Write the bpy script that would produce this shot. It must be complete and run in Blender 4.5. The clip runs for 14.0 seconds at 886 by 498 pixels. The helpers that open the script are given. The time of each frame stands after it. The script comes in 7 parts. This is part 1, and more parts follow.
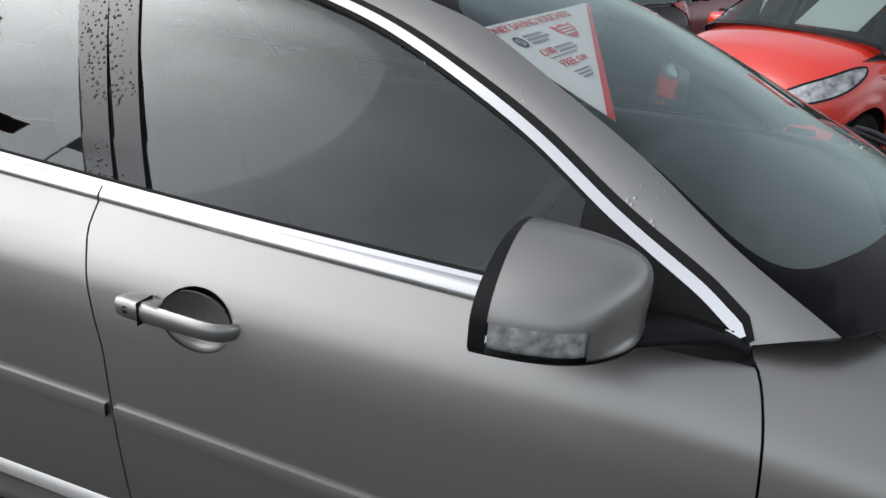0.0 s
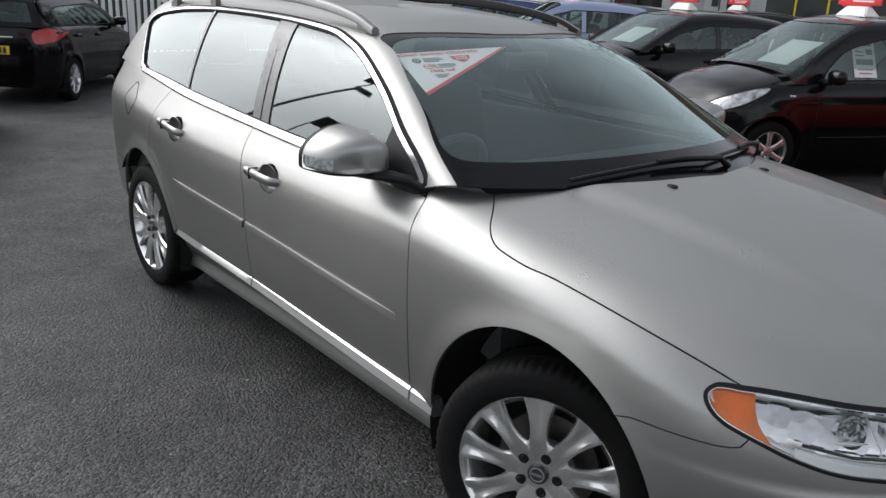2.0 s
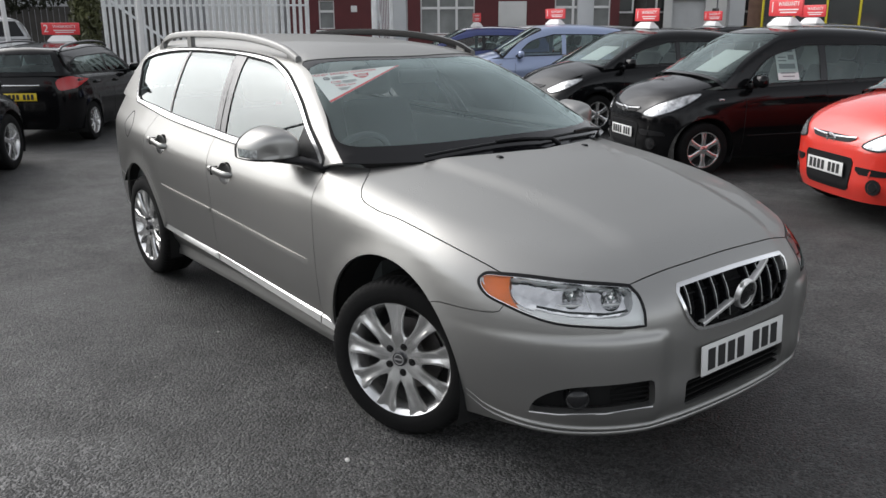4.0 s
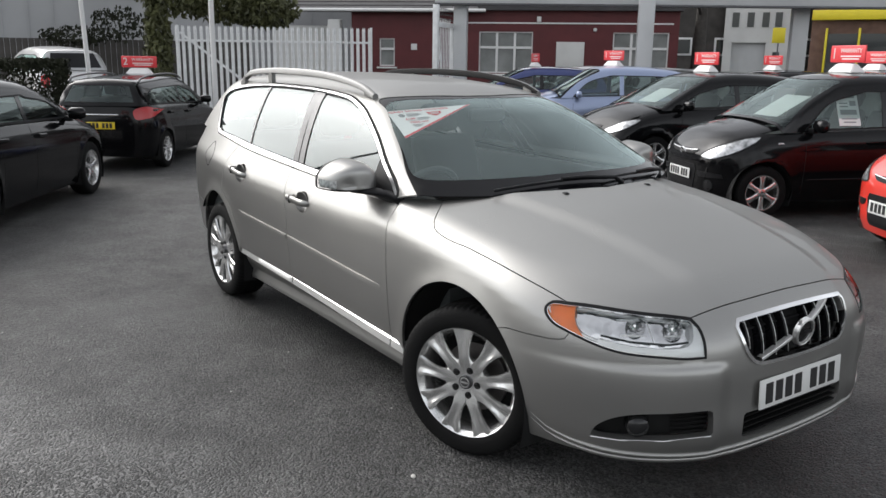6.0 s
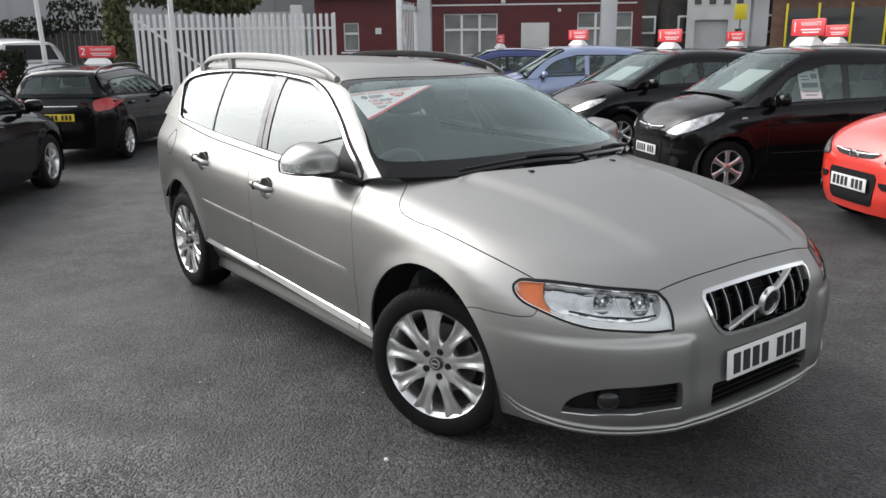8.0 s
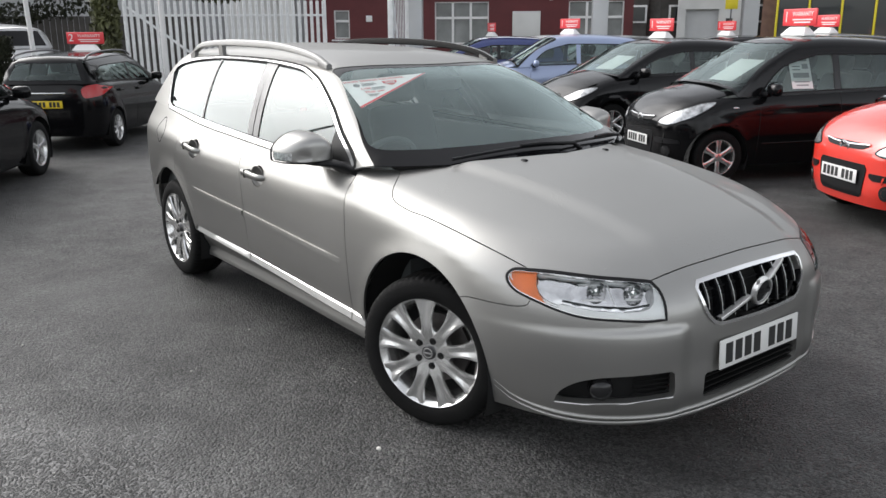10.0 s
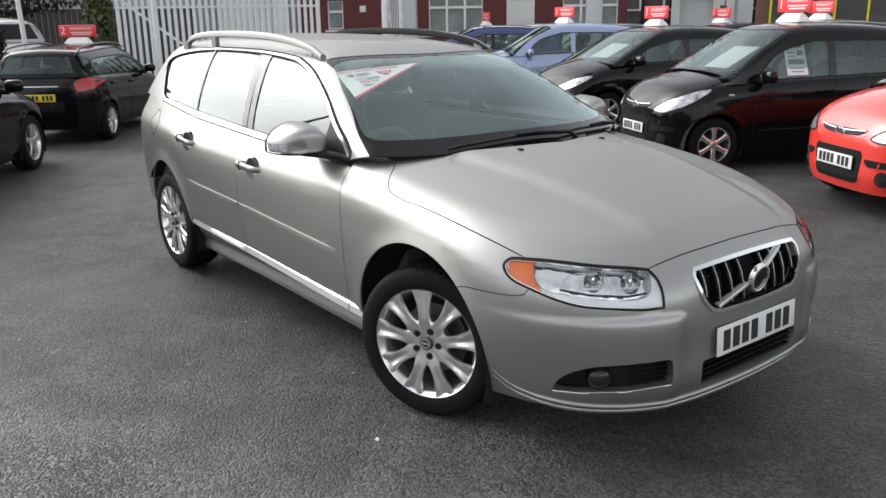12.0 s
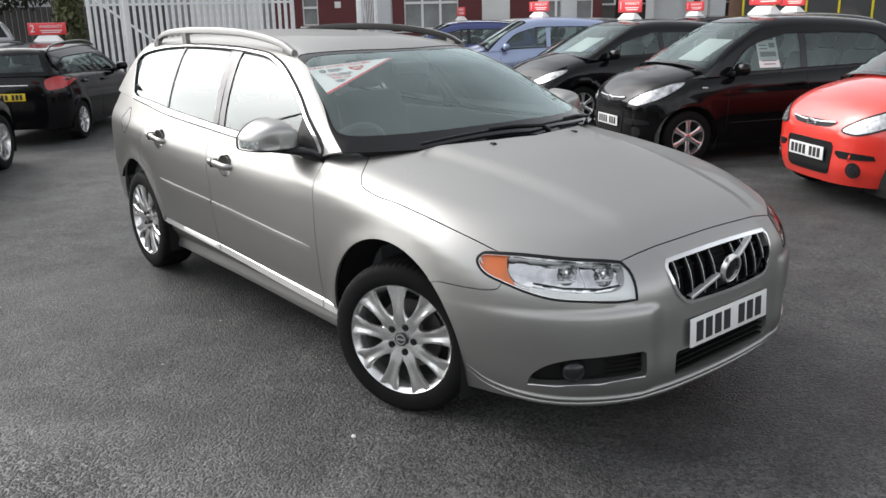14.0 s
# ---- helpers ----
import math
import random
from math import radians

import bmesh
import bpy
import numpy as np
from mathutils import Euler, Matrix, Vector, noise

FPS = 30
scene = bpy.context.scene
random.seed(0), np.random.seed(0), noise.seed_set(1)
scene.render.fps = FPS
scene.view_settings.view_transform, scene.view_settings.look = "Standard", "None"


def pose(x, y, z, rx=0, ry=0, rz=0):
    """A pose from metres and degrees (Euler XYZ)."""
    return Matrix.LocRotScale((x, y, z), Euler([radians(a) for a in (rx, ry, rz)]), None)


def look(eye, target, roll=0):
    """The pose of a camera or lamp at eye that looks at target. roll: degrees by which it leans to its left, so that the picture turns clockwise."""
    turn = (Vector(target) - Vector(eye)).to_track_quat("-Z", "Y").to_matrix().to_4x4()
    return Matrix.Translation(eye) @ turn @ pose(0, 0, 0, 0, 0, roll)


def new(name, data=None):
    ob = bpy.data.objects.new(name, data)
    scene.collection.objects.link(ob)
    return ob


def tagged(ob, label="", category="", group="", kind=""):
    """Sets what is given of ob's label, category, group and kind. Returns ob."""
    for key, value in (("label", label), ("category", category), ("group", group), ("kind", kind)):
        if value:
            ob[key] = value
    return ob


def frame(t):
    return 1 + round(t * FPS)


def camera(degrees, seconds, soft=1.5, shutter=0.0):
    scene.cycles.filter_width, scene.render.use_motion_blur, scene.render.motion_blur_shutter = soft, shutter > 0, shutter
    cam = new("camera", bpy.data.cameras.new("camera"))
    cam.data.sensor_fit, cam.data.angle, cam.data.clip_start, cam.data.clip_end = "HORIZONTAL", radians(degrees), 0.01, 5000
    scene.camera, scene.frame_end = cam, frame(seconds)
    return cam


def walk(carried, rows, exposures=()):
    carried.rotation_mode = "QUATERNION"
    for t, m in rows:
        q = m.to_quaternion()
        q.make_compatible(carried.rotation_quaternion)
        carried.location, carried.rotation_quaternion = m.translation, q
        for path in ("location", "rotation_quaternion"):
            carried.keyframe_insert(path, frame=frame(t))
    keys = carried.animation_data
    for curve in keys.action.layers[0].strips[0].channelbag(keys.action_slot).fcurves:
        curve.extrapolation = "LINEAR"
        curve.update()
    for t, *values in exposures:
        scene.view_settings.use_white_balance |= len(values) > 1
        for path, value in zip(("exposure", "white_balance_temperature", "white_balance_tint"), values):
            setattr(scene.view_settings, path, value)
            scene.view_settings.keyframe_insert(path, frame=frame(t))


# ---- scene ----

from mathutils.geometry import delaunay_2d_cdt
cam = camera(56.9, 14.0)
PATH = [
    (0, (-0.626, -1.952, 1.51), (-1.264, -0.198, 0.791), 4.2),
    (0.5, (-0.163, -2.034, 1.577), (-1.144, -0.47, 0.807), 2.1),
    (1, (0.361, -2.232, 1.593), (-0.733, -0.734, 0.844), -0.1),
    (1.5, (0.886, -2.246, 1.585), (-0.451, -0.901, 0.948), 2.4),
    (2, (1.342, -2.387, 1.591), (-0.111, -1.153, 0.987), 2.9),
    (2.5, (1.76, -2.431, 1.598), (0.202, -1.284, 1.093), -0.1),
    (3, (2.139, -2.489, 1.605), (0.626, -1.307, 1.037), 0.1),
    (5.5, (2.581, -2.729, 1.614), (1.029, -1.553, 1.162), -0.6),
    (6, (2.583, -2.774, 1.63), (0.981, -1.666, 1.177), 0.7),
    (6.5, (2.585, -2.796, 1.637), (0.961, -1.72, 1.186), 0.5),
    (7, (2.582, -2.772, 1.623), (0.983, -1.668, 1.149), -0.1),
    (7.5, (2.585, -2.762, 1.616), (1.015, -1.624, 1.128), -0.2),
    (8, (2.579, -2.745, 1.609), (1.024, -1.586, 1.12), -0.6),
    (8.5, (2.577, -2.74, 1.608), (1.039, -1.564, 1.107), -0.2),
    (11, (2.558, -2.752, 1.607), (1.025, -1.581, 1.077), -0.4),
    (11.5, (2.558, -2.746, 1.607), (1.032, -1.572, 1.069), -0.5),
    (12, (2.557, -2.744, 1.604), (1.032, -1.567, 1.066), -0.8),
    (12.5, (2.553, -2.738, 1.604), (1.034, -1.555, 1.064), -0.8),
    (13, (2.553, -2.732, 1.596), (1.042, -1.538, 1.056), -0.7),
    (13.5, (2.555, -2.727, 1.596), (1.052, -1.525, 1.052), -1.4),
    (14, (2.565, -2.722, 1.599), (1.073, -1.507, 1.05), -1.2),
]
EXPOSURES = [(0.0, 0.86, 6260, 10), (0.5, 0.84, 6200, 10), (1.0, 0.9, 6200, 10), (2.5, 1.02, 6320, 10), (6.0, 1.3, 6480, 10), (14.0, 1.54, 6480, 10)]
walk(cam, [(t, look(eye, target, roll)) for t, eye, target, roll in PATH], EXPOSURES)


# ---------- light ----------
world = bpy.data.worlds.new("sky")
world.use_nodes = True
scene.world = world
wn, wl = world.node_tree.nodes, world.node_tree.links
sky = wn.new("ShaderNodeTexSky")
sky.sky_type, sky.sun_disc = "NISHITA", False
sky.sun_elevation, sky.sun_rotation = radians(42), radians(250)
sky.air_density, sky.dust_density, sky.ozone_density = 1.0, 3.0, 1.0
grey = wn.new("ShaderNodeHueSaturation")
grey.inputs["Saturation"].default_value = 0.18
wl.new(sky.outputs[0], grey.inputs["Color"])
bg = wn["Background"]
bg.inputs["Strength"].default_value = 0.12
cloud = wn.new("ShaderNodeTexNoise")
cloud.inputs["Scale"].default_value, cloud.inputs["Detail"].default_value = 2.6, 5.0
where_ = wn.new("ShaderNodeTexCoord")
wl.new(where_.outputs["Generated"], cloud.inputs["Vector"])
veil = wn.new("ShaderNodeMapRange")
veil.inputs["From Min"].default_value, veil.inputs["From Max"].default_value = 0.35, 0.65
veil.inputs["To Min"].default_value, veil.inputs["To Max"].default_value = 0.72, 1.2
wl.new(cloud.outputs["Fac"], veil.inputs["Value"])
mixed = wn.new("ShaderNodeVectorMath")
mixed.operation = "SCALE"
wl.new(grey.outputs[0], mixed.inputs[0])
wl.new(veil.outputs[0], mixed.inputs["Scale"])
wl.new(mixed.outputs[0], bg.inputs["Color"])
sun = new("sun", bpy.data.lights.new("sun", "SUN"))
sun.data.energy, sun.data.angle, sun.data.color = 0.25, radians(60), (1.0, 0.97, 0.93)
sun.matrix_world = look((-9.4, -3.4, 5.8), (0, 0, 0))


# ---------- materials ----------
def shader(name, color, rough=0.5, metal=0.0, coat=0.0, spec=0.5, bump=0.0, bump_scale=200.0, mottle=0.0, mottle_scale=3.0, coat_rough=0.03, rough_var=0.0, detail=4.0, sheen_dirt=None):
    m = bpy.data.materials.new(name)
    m.use_nodes = True
    n, l = m.node_tree.nodes, m.node_tree.links
    b = n["Principled BSDF"]
    b.inputs["Base Color"].default_value = (*color, 1)
    b.inputs["Roughness"].default_value = rough
    b.inputs["Metallic"].default_value = metal
    b.inputs["Coat Weight"].default_value = coat
    b.inputs["Coat Roughness"].default_value = coat_rough
    b.inputs["Specular IOR Level"].default_value = spec
    co = n.new("ShaderNodeTexCoord")
    if mottle or rough_var:
        t = n.new("ShaderNodeTexNoise")
        t.inputs["Scale"].default_value, t.inputs["Detail"].default_value = mottle_scale, 6.0
        l.new(co.outputs["Object"], t.inputs["Vector"])
        if mottle:
            r = n.new("ShaderNodeMapRange")
            r.inputs["From Min"].default_value, r.inputs["From Max"].default_value = 0.3, 0.7
            r.inputs["To Min"].default_value, r.inputs["To Max"].default_value = 1 - mottle, 1 + mottle
            l.new(t.outputs["Fac"], r.inputs["Value"])
            v = n.new("ShaderNodeVectorMath")
            v.operation = "SCALE"
            v.inputs[0].default_value = color
            l.new(r.outputs[0], v.inputs["Scale"])
            l.new(v.outputs[0], b.inputs["Base Color"])
        if rough_var:
            r = n.new("ShaderNodeMapRange")
            r.inputs["From Min"].default_value, r.inputs["From Max"].default_value = 0.35, 0.65
            r.inputs["To Min"].default_value, r.inputs["To Max"].default_value = max(0.02, rough - rough_var), rough + rough_var
            l.new(t.outputs["Fac"], r.inputs["Value"])
            l.new(r.outputs[0], b.inputs["Roughness"])
    if bump:
        t = n.new("ShaderNodeTexNoise")
        t.inputs["Scale"].default_value, t.inputs["Detail"].default_value = bump_scale, detail
        l.new(co.outputs["Object"], t.inputs["Vector"])
        p = n.new("ShaderNodeBump")
        p.inputs["Strength"].default_value, p.inputs["Distance"].default_value = bump, 0.01
        l.new(t.outputs["Fac"], p.inputs["Height"])
        l.new(p.outputs[0], b.inputs["Normal"])
    return m


def drops(m, scale=60.0, size=0.28, strength=0.5):
    """Rain beads on a surface: round spots of a cell pattern, patchy, as relief."""
    n, l = m.node_tree.nodes, m.node_tree.links
    b = n["Principled BSDF"]
    co = n.new("ShaderNodeTexCoord")
    v = n.new("ShaderNodeTexVoronoi")
    v.inputs["Scale"].default_value, v.inputs["Randomness"].default_value = scale, 1.0
    l.new(co.outputs["Object"], v.inputs["Vector"])
    patch = n.new("ShaderNodeTexNoise")
    patch.inputs["Scale"].default_value = 7.0
    l.new(co.outputs["Object"], patch.inputs["Vector"])
    lim = n.new("ShaderNodeMapRange")
    lim.inputs["From Min"].default_value, lim.inputs["From Max"].default_value = 0.46, 0.62
    lim.inputs["To Min"].default_value, lim.inputs["To Max"].default_value = 0.02, size
    l.new(patch.outputs["Fac"], lim.inputs["Value"])
    d = n.new("ShaderNodeMath")
    d.operation = "SUBTRACT"
    l.new(lim.outputs[0], d.inputs[0])
    l.new(v.outputs["Distance"], d.inputs[1])
    c = n.new("ShaderNodeMath")
    c.operation = "MAXIMUM"
    l.new(d.outputs[0], c.inputs[0])
    c.inputs[1].default_value = 0.0
    p = n.new("ShaderNodeBump")
    p.inputs["Strength"].default_value, p.inputs["Distance"].default_value = strength, 0.02
    l.new(c.outputs[0], p.inputs["Height"])
    l.new(p.outputs[0], b.inputs["Normal"])
    l.new(p.outputs[0], b.inputs["Coat Normal"])
    return m


def glass(name, tint=(0.75, 0.8, 0.78), see=0.75, ior=1.5, sheen=(0.87, 1, 0.98)):
    """A thin pane: mirror-like gloss by Fresnel over a tinted clear sheet."""
    m = bpy.data.materials.new(name)
    m.use_nodes = True
    n, l = m.node_tree.nodes, m.node_tree.links
    n.remove(n["Principled BSDF"])
    tr, gl, mix, fr = n.new("ShaderNodeBsdfTransparent"), n.new("ShaderNodeBsdfGlossy"), n.new("ShaderNodeMixShader"), n.new("ShaderNodeFresnel")
    tr.inputs["Color"].default_value = (tint[0] * see, tint[1] * see, tint[2] * see, 1)
    gl.inputs["Roughness"].default_value = 0.015
    gl.inputs["Color"].default_value = (*sheen, 1)
    fr.inputs["IOR"].default_value = ior
    l.new(fr.outputs[0], mix.inputs[0])
    l.new(tr.outputs[0], mix.inputs[1])
    l.new(gl.outputs[0], mix.inputs[2])
    l.new(mix.outputs[0], n["Material Output"].inputs["Surface"])
    return m


def dull(m, edge=0.45):
    """Flake paint that doesn't turn white at grazing angles."""
    m.node_tree.nodes["Principled BSDF"].inputs["Specular Tint"].default_value = (edge, edge, edge, 1)
    return m


PAINT = dull(shader("silver_paint", (0.365, 0.361, 0.348), 0.38, 0.88, 0.2, mottle=0.03, mottle_scale=2.0, bump=0.01, bump_scale=900))
PAINT_WET = dull(drops(shader("silver_paint_rain", (0.372, 0.368, 0.354), 0.41, 0.88, 0.2), 85, 0.36, 0.24))
BLACK = shader("black_plastic", (0.008, 0.008, 0.009), 0.5, spec=0.2, bump=0.08, bump_scale=400)
GLOSSBLACK = shader("black_gloss", (0.006, 0.006, 0.007), 0.10, spec=0.4)
BORDER = shader("printed_border", (0.004, 0.004, 0.005), 0.15, spec=0.12)
SLATBLACK = shader("matt_black_slat", (0.006, 0.006, 0.006), 0.7, spec=0.15)
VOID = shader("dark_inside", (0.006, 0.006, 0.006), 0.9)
CHROME = shader("chrome", (0.85, 0.85, 0.85), 0.08, 1.0)
SATIN = shader("satin_metal", (0.74, 0.74, 0.73), 0.36, 0.9)
ALLOY = shader("alloy", (0.76, 0.76, 0.75), 0.25, 0.9, 0.3, mottle=0.05, mottle_scale=12)
RUBBER = shader("tyre_rubber", (0.008, 0.008, 0.008), 0.75, spec=0.13, bump=0.2, bump_scale=120, mottle=0.2, mottle_scale=8)
GLASS = glass("window_glass", (0.68, 0.86, 0.84), see=0.5, ior=1.70, sheen=(0.95, 1, 0.995))
PARKGLASS = glass("parked_car_glass", (0.80, 0.90, 0.88), see=0.75, ior=1.65)
SCREEN = glass("windscreen_glass", (0.97, 1.0, 1.0), see=0.98, ior=1.72, sheen=(0.84, 1, 0.985))
LENS = glass("lamp_lens", (1, 1, 1), see=0.95)
AMBER = shader("amber_lens", (0.74, 0.165, 0.008), 0.35, coat=0.1, mottle=0.3, mottle_scale=9)
REDLENS = shader("red_lens", (0.42, 0.008, 0.01), 0.2, coat=0.3)
WHITE = shader("white_card", (0.78, 0.78, 0.77), 0.6, mottle=0.02)
PLATEWHITE = shader("plate_white", (0.75, 0.75, 0.73), 0.35)
PLATEYELLOW = shader("plate_yellow", (0.75, 0.55, 0.03), 0.35)
INK = shader("black_ink", (0.02, 0.02, 0.02), 0.5)
GREYINK = shader("grey_ink", (0.25, 0.25, 0.26), 0.5)
REDINK = shader("red_ink", (0.62, 0.03, 0.04), 0.45)
SIGNRED = shader("sign_red", (0.72, 0.05, 0.06), 0.4, mottle=0.04)
FABRIC = shader("seat_fabric", (0.09, 0.088, 0.085), 0.85, bump=0.3, bump_scale=300)
DASH = shader("dashboard_plastic", (0.10, 0.11, 0.11), 0.6, bump=0.1, bump_scale=250)


# ---------- shaping tools ----------
def part(name, mesh, material, parent=None, label=""):
    ob = new(name, mesh)
    if material is not None:
        mesh.materials.append(material)
    if parent is not None:
        ob.parent = parent
    if label:
        ob["label"] = label
    return ob


def empty(name, m=None):
    ob = new(name)
    ob.empty_display_size = 0.2
    if m is not None:
        ob.matrix_basis = m
    return ob


def mesh_of(bm, name="m", smooth=None):
    me = bpy.data.meshes.new(name)
    bm.normal_update()
    bm.to_mesh(me)
    bm.free()
    if smooth is not None:
        for p in me.polygons:
            p.use_smooth = True
        me.set_sharp_from_angle(angle=radians(smooth))
    return me


def box(bm, c, s, m=None, bevel=0.0):
    """A box of size s about c, bevelled."""
    mm = Matrix.Translation(c) @ Matrix.Diagonal((*s, 1))
    if m is not None:
        mm = m @ mm
    r = bmesh.ops.create_cube(bm, size=1, matrix=mm)
    if bevel:
        ed = list({e for v in r["verts"] for e in v.link_edges})
        bmesh.ops.bevel(bm, geom=ed, offset=bevel, segments=2, affect="EDGES", profile=0.5)
    return r["verts"]


def boxmesh(c, s, bevel=0.0, m=None):
    bm = bmesh.new()
    box(bm, c, s, m, bevel)
    return mesh_of(bm, "box", 40 if bevel else None)


def tube(bm, pts, r, seg=10, cap=True):
    """A round bar along points; r a number or one for each point."""
    pts = [Vector(p) for p in pts]
    rs = r if isinstance(r, (list, tuple)) else [r] * len(pts)
    rings = []
    up = Vector((0, 0, 1))
    for i, p in enumerate(pts):
        d = (pts[min(i + 1, len(pts) - 1)] - pts[max(i - 1, 0)]).normalized()
        if abs(d.dot(up)) > 0.98:
            up = Vector((0, 1, 0)) if abs(d.y) < 0.9 else Vector((1, 0, 0))
        s = d.cross(up).normalized()
        u = s.cross(d)
        rings.append([bm.verts.new(p + (s * math.cos(a) + u * math.sin(a)) * rs[i]) for a in np.linspace(0, 2 * math.pi, seg, endpoint=False)])
    for a, b in zip(rings, rings[1:]):
        for k in range(seg):
            bm.faces.new((a[k], a[(k + 1) % seg], b[(k + 1) % seg], b[k]))
    if cap:
        bm.faces.new(rings[0][::-1])
        bm.faces.new(rings[-1])


def lathe(bm, prof, seg=48, axis="y", off=(0, 0, 0)):
    """Turns the profile (radius, depth) round the y axis."""
    rings = []
    for r, d in prof:
        rings.append([bm.verts.new((off[0] + r * math.cos(t), off[1] + d, off[2] + r * math.sin(t))) for t in np.linspace(0, 2 * math.pi, seg, endpoint=False)])
    for a, b in zip(rings, rings[1:]):
        for k in range(seg):
            bm.faces.new((a[k], b[k], b[(k + 1) % seg], a[(k + 1) % seg]))
    return rings


def spl(*pts):
    """A smooth curve through (t, value) pairs, for arrays; straight beyond its ends."""
    xs, ys = np.array([p[0] for p in pts], float), np.array([p[1] for p in pts], float)
    sl = np.gradient(ys, xs)

    def go(t):
        t = np.asarray(t, float)
        i = np.clip(np.searchsorted(xs, t) - 1, 0, len(xs) - 2)
        h = xs[i + 1] - xs[i]
        u = (t - xs[i]) / h
        c = np.clip(u, 0, 1)
        y = (2 * c**3 - 3 * c**2 + 1) * ys[i] + (c**3 - 2 * c**2 + c) * h * sl[i] + (3 * c**2 - 2 * c**3) * ys[i + 1] + (c**3 - c**2) * h * sl[i + 1]
        return y + np.where(u < 0, u * h * sl[i], 0) + np.where(u > 1, (u - 1) * h * sl[i + 1], 0)

    return go


def sstep(a, b, x):
    t = np.clip((x - a) / (b - a), 0, 1)
    return t * t * (3 - 2 * t)


def smax(a, b, k):
    h = np.maximum(k - np.abs(a - b), 0) / k
    return np.maximum(a, b) + h * h * k / 4


def curve(pts, step=0.02, closed=False, tension=0.5):
    """A rounded line through points, as close points."""
    p = [np.array(q, float) for q in pts]
    n = len(p)
    out = []
    last = n if closed else n - 1
    for i in range(last):
        a, b = p[i], p[(i + 1) % n]
        pa = p[(i - 1) % n] if closed or i > 0 else a - (b - a)
        pb = p[(i + 2) % n] if closed or i + 2 < n else b + (b - a)
        ds = np.linalg.norm(b - a)
        k = max(1, int(ds / step))
        ma, mb = (b - pa) * tension, (pb - a) * tension
        la, lb = np.linalg.norm(ma), np.linalg.norm(mb)
        ma = ma * min(1, 1.2 * ds / (la + 1e-9))
        mb = mb * min(1, 1.2 * ds / (lb + 1e-9))
        for j in range(k):
            u = j / k
            out.append((2 * u**3 - 3 * u**2 + 1) * a + (u**3 - 2 * u**2 + u) * ma + (3 * u**2 - 2 * u**3) * b + (u**3 - u**2) * mb)
    if not closed:
        out.append(p[-1])
    return out


def join(*lines):
    """Lines end to end as one closed outline, without double points."""
    out = []
    for ln in lines:
        for q in ln:
            q = np.array(q, float)
            if not out or np.linalg.norm(q - out[-1]) > 1e-4:
                out.append(q)
    if np.linalg.norm(out[0] - out[-1]) < 1e-4:
        out.pop()
    return out


def line(a, b, step=0.03):
    a, b = np.array(a, float), np.array(b, float)
    k = max(1, int(np.linalg.norm(b - a) / step))
    return [a + (b - a) * i / k for i in range(k + 1)]


# ways to spread a panel on the body: plan coordinates of a point, and the ray on which it lies
class Side:
    def __init__(self, y0=0.0):
        self.y0 = y0

    def flat(self, p):
        return np.stack([p[:, 0], p[:, 2]], 1)

    def rays(self, q):
        o = np.stack([q[:, 0], np.full(len(q), self.y0), q[:, 1]], 1)
        return o, np.tile((0.0, 1.0, 0.0), (len(q), 1))


class Top:
    def __init__(self, z0):
        self.z0 = z0

    def flat(self, p):
        return np.stack([p[:, 0], p[:, 1]], 1)

    def rays(self, q):
        o = np.stack([q[:, 0], q[:, 1], np.full(len(q), self.z0)], 1)
        return o, np.tile((0.0, 0.0, 1.0), (len(q), 1))


class Round:
    """Round a lengthwise axis."""

    def __init__(self, y0, z0, r):
        self.y0, self.z0, self.r = y0, z0, r

    def flat(self, p):
        return np.stack([p[:, 0], np.arctan2(p[:, 2] - self.z0, p[:, 1] - self.y0) * self.r], 1)

    def rays(self, q):
        a = q[:, 1] / self.r
        o = np.stack([q[:, 0], np.full(len(q), self.y0), np.full(len(q), self.z0)], 1)
        return o, np.stack([np.zeros(len(q)), np.cos(a), np.sin(a)], 1)


class Nose:
    """Round an upright axis, for front (way 1) or rear (way -1)."""

    def __init__(self, x0, r, way=1):
        self.x0, self.r, self.way = x0, r, way

    def flat(self, p):
        return np.stack([np.arctan2(p[:, 1], (p[:, 0] - self.x0) * self.way) * self.r, p[:, 2]], 1)

    def rays(self, q):
        a = q[:, 0] / self.r
        o = np.stack([np.full(len(q), self.x0), np.zeros(len(q)), q[:, 1]], 1)
        return o, np.stack([np.cos(a) * self.way, np.sin(a), np.zeros(len(q))], 1)


class Ahead:
    def __init__(self, x0, way=1):
        self.x0, self.way = x0, way

    def flat(self, p):
        return np.stack([p[:, 1], p[:, 2]], 1)

    def rays(self, q):
        o = np.stack([np.full(len(q), self.x0), q[:, 0], q[:, 1]], 1)
        return o, np.tile((float(self.way), 0.0, 0.0), (len(q), 1))


def onto(f, o, d, reach=3.0):
    lo, hi = np.zeros(len(o)), np.full(len(o), reach)
    for _ in range(34):
        mid = (lo + hi) / 2
        p = o + d * mid[:, None]
        inside = f(p[:, 0], np.abs(p[:, 1]), p[:, 2]) < 0
        lo, hi = np.where(inside, mid, lo), np.where(inside, hi, mid)
    return o + d * lo[:, None]


def grad(f, p, e=0.002):
    g = np.zeros_like(p)
    for i in range(3):
        s = np.zeros(3)
        s[i] = e
        a, b = p + s, p - s
        g[:, i] = f(a[:, 0], np.abs(a[:, 1]), a[:, 2]) - f(b[:, 0], np.abs(b[:, 1]), b[:, 2])
    return g / (np.linalg.norm(g, axis=1)[:, None] + 1e-12)


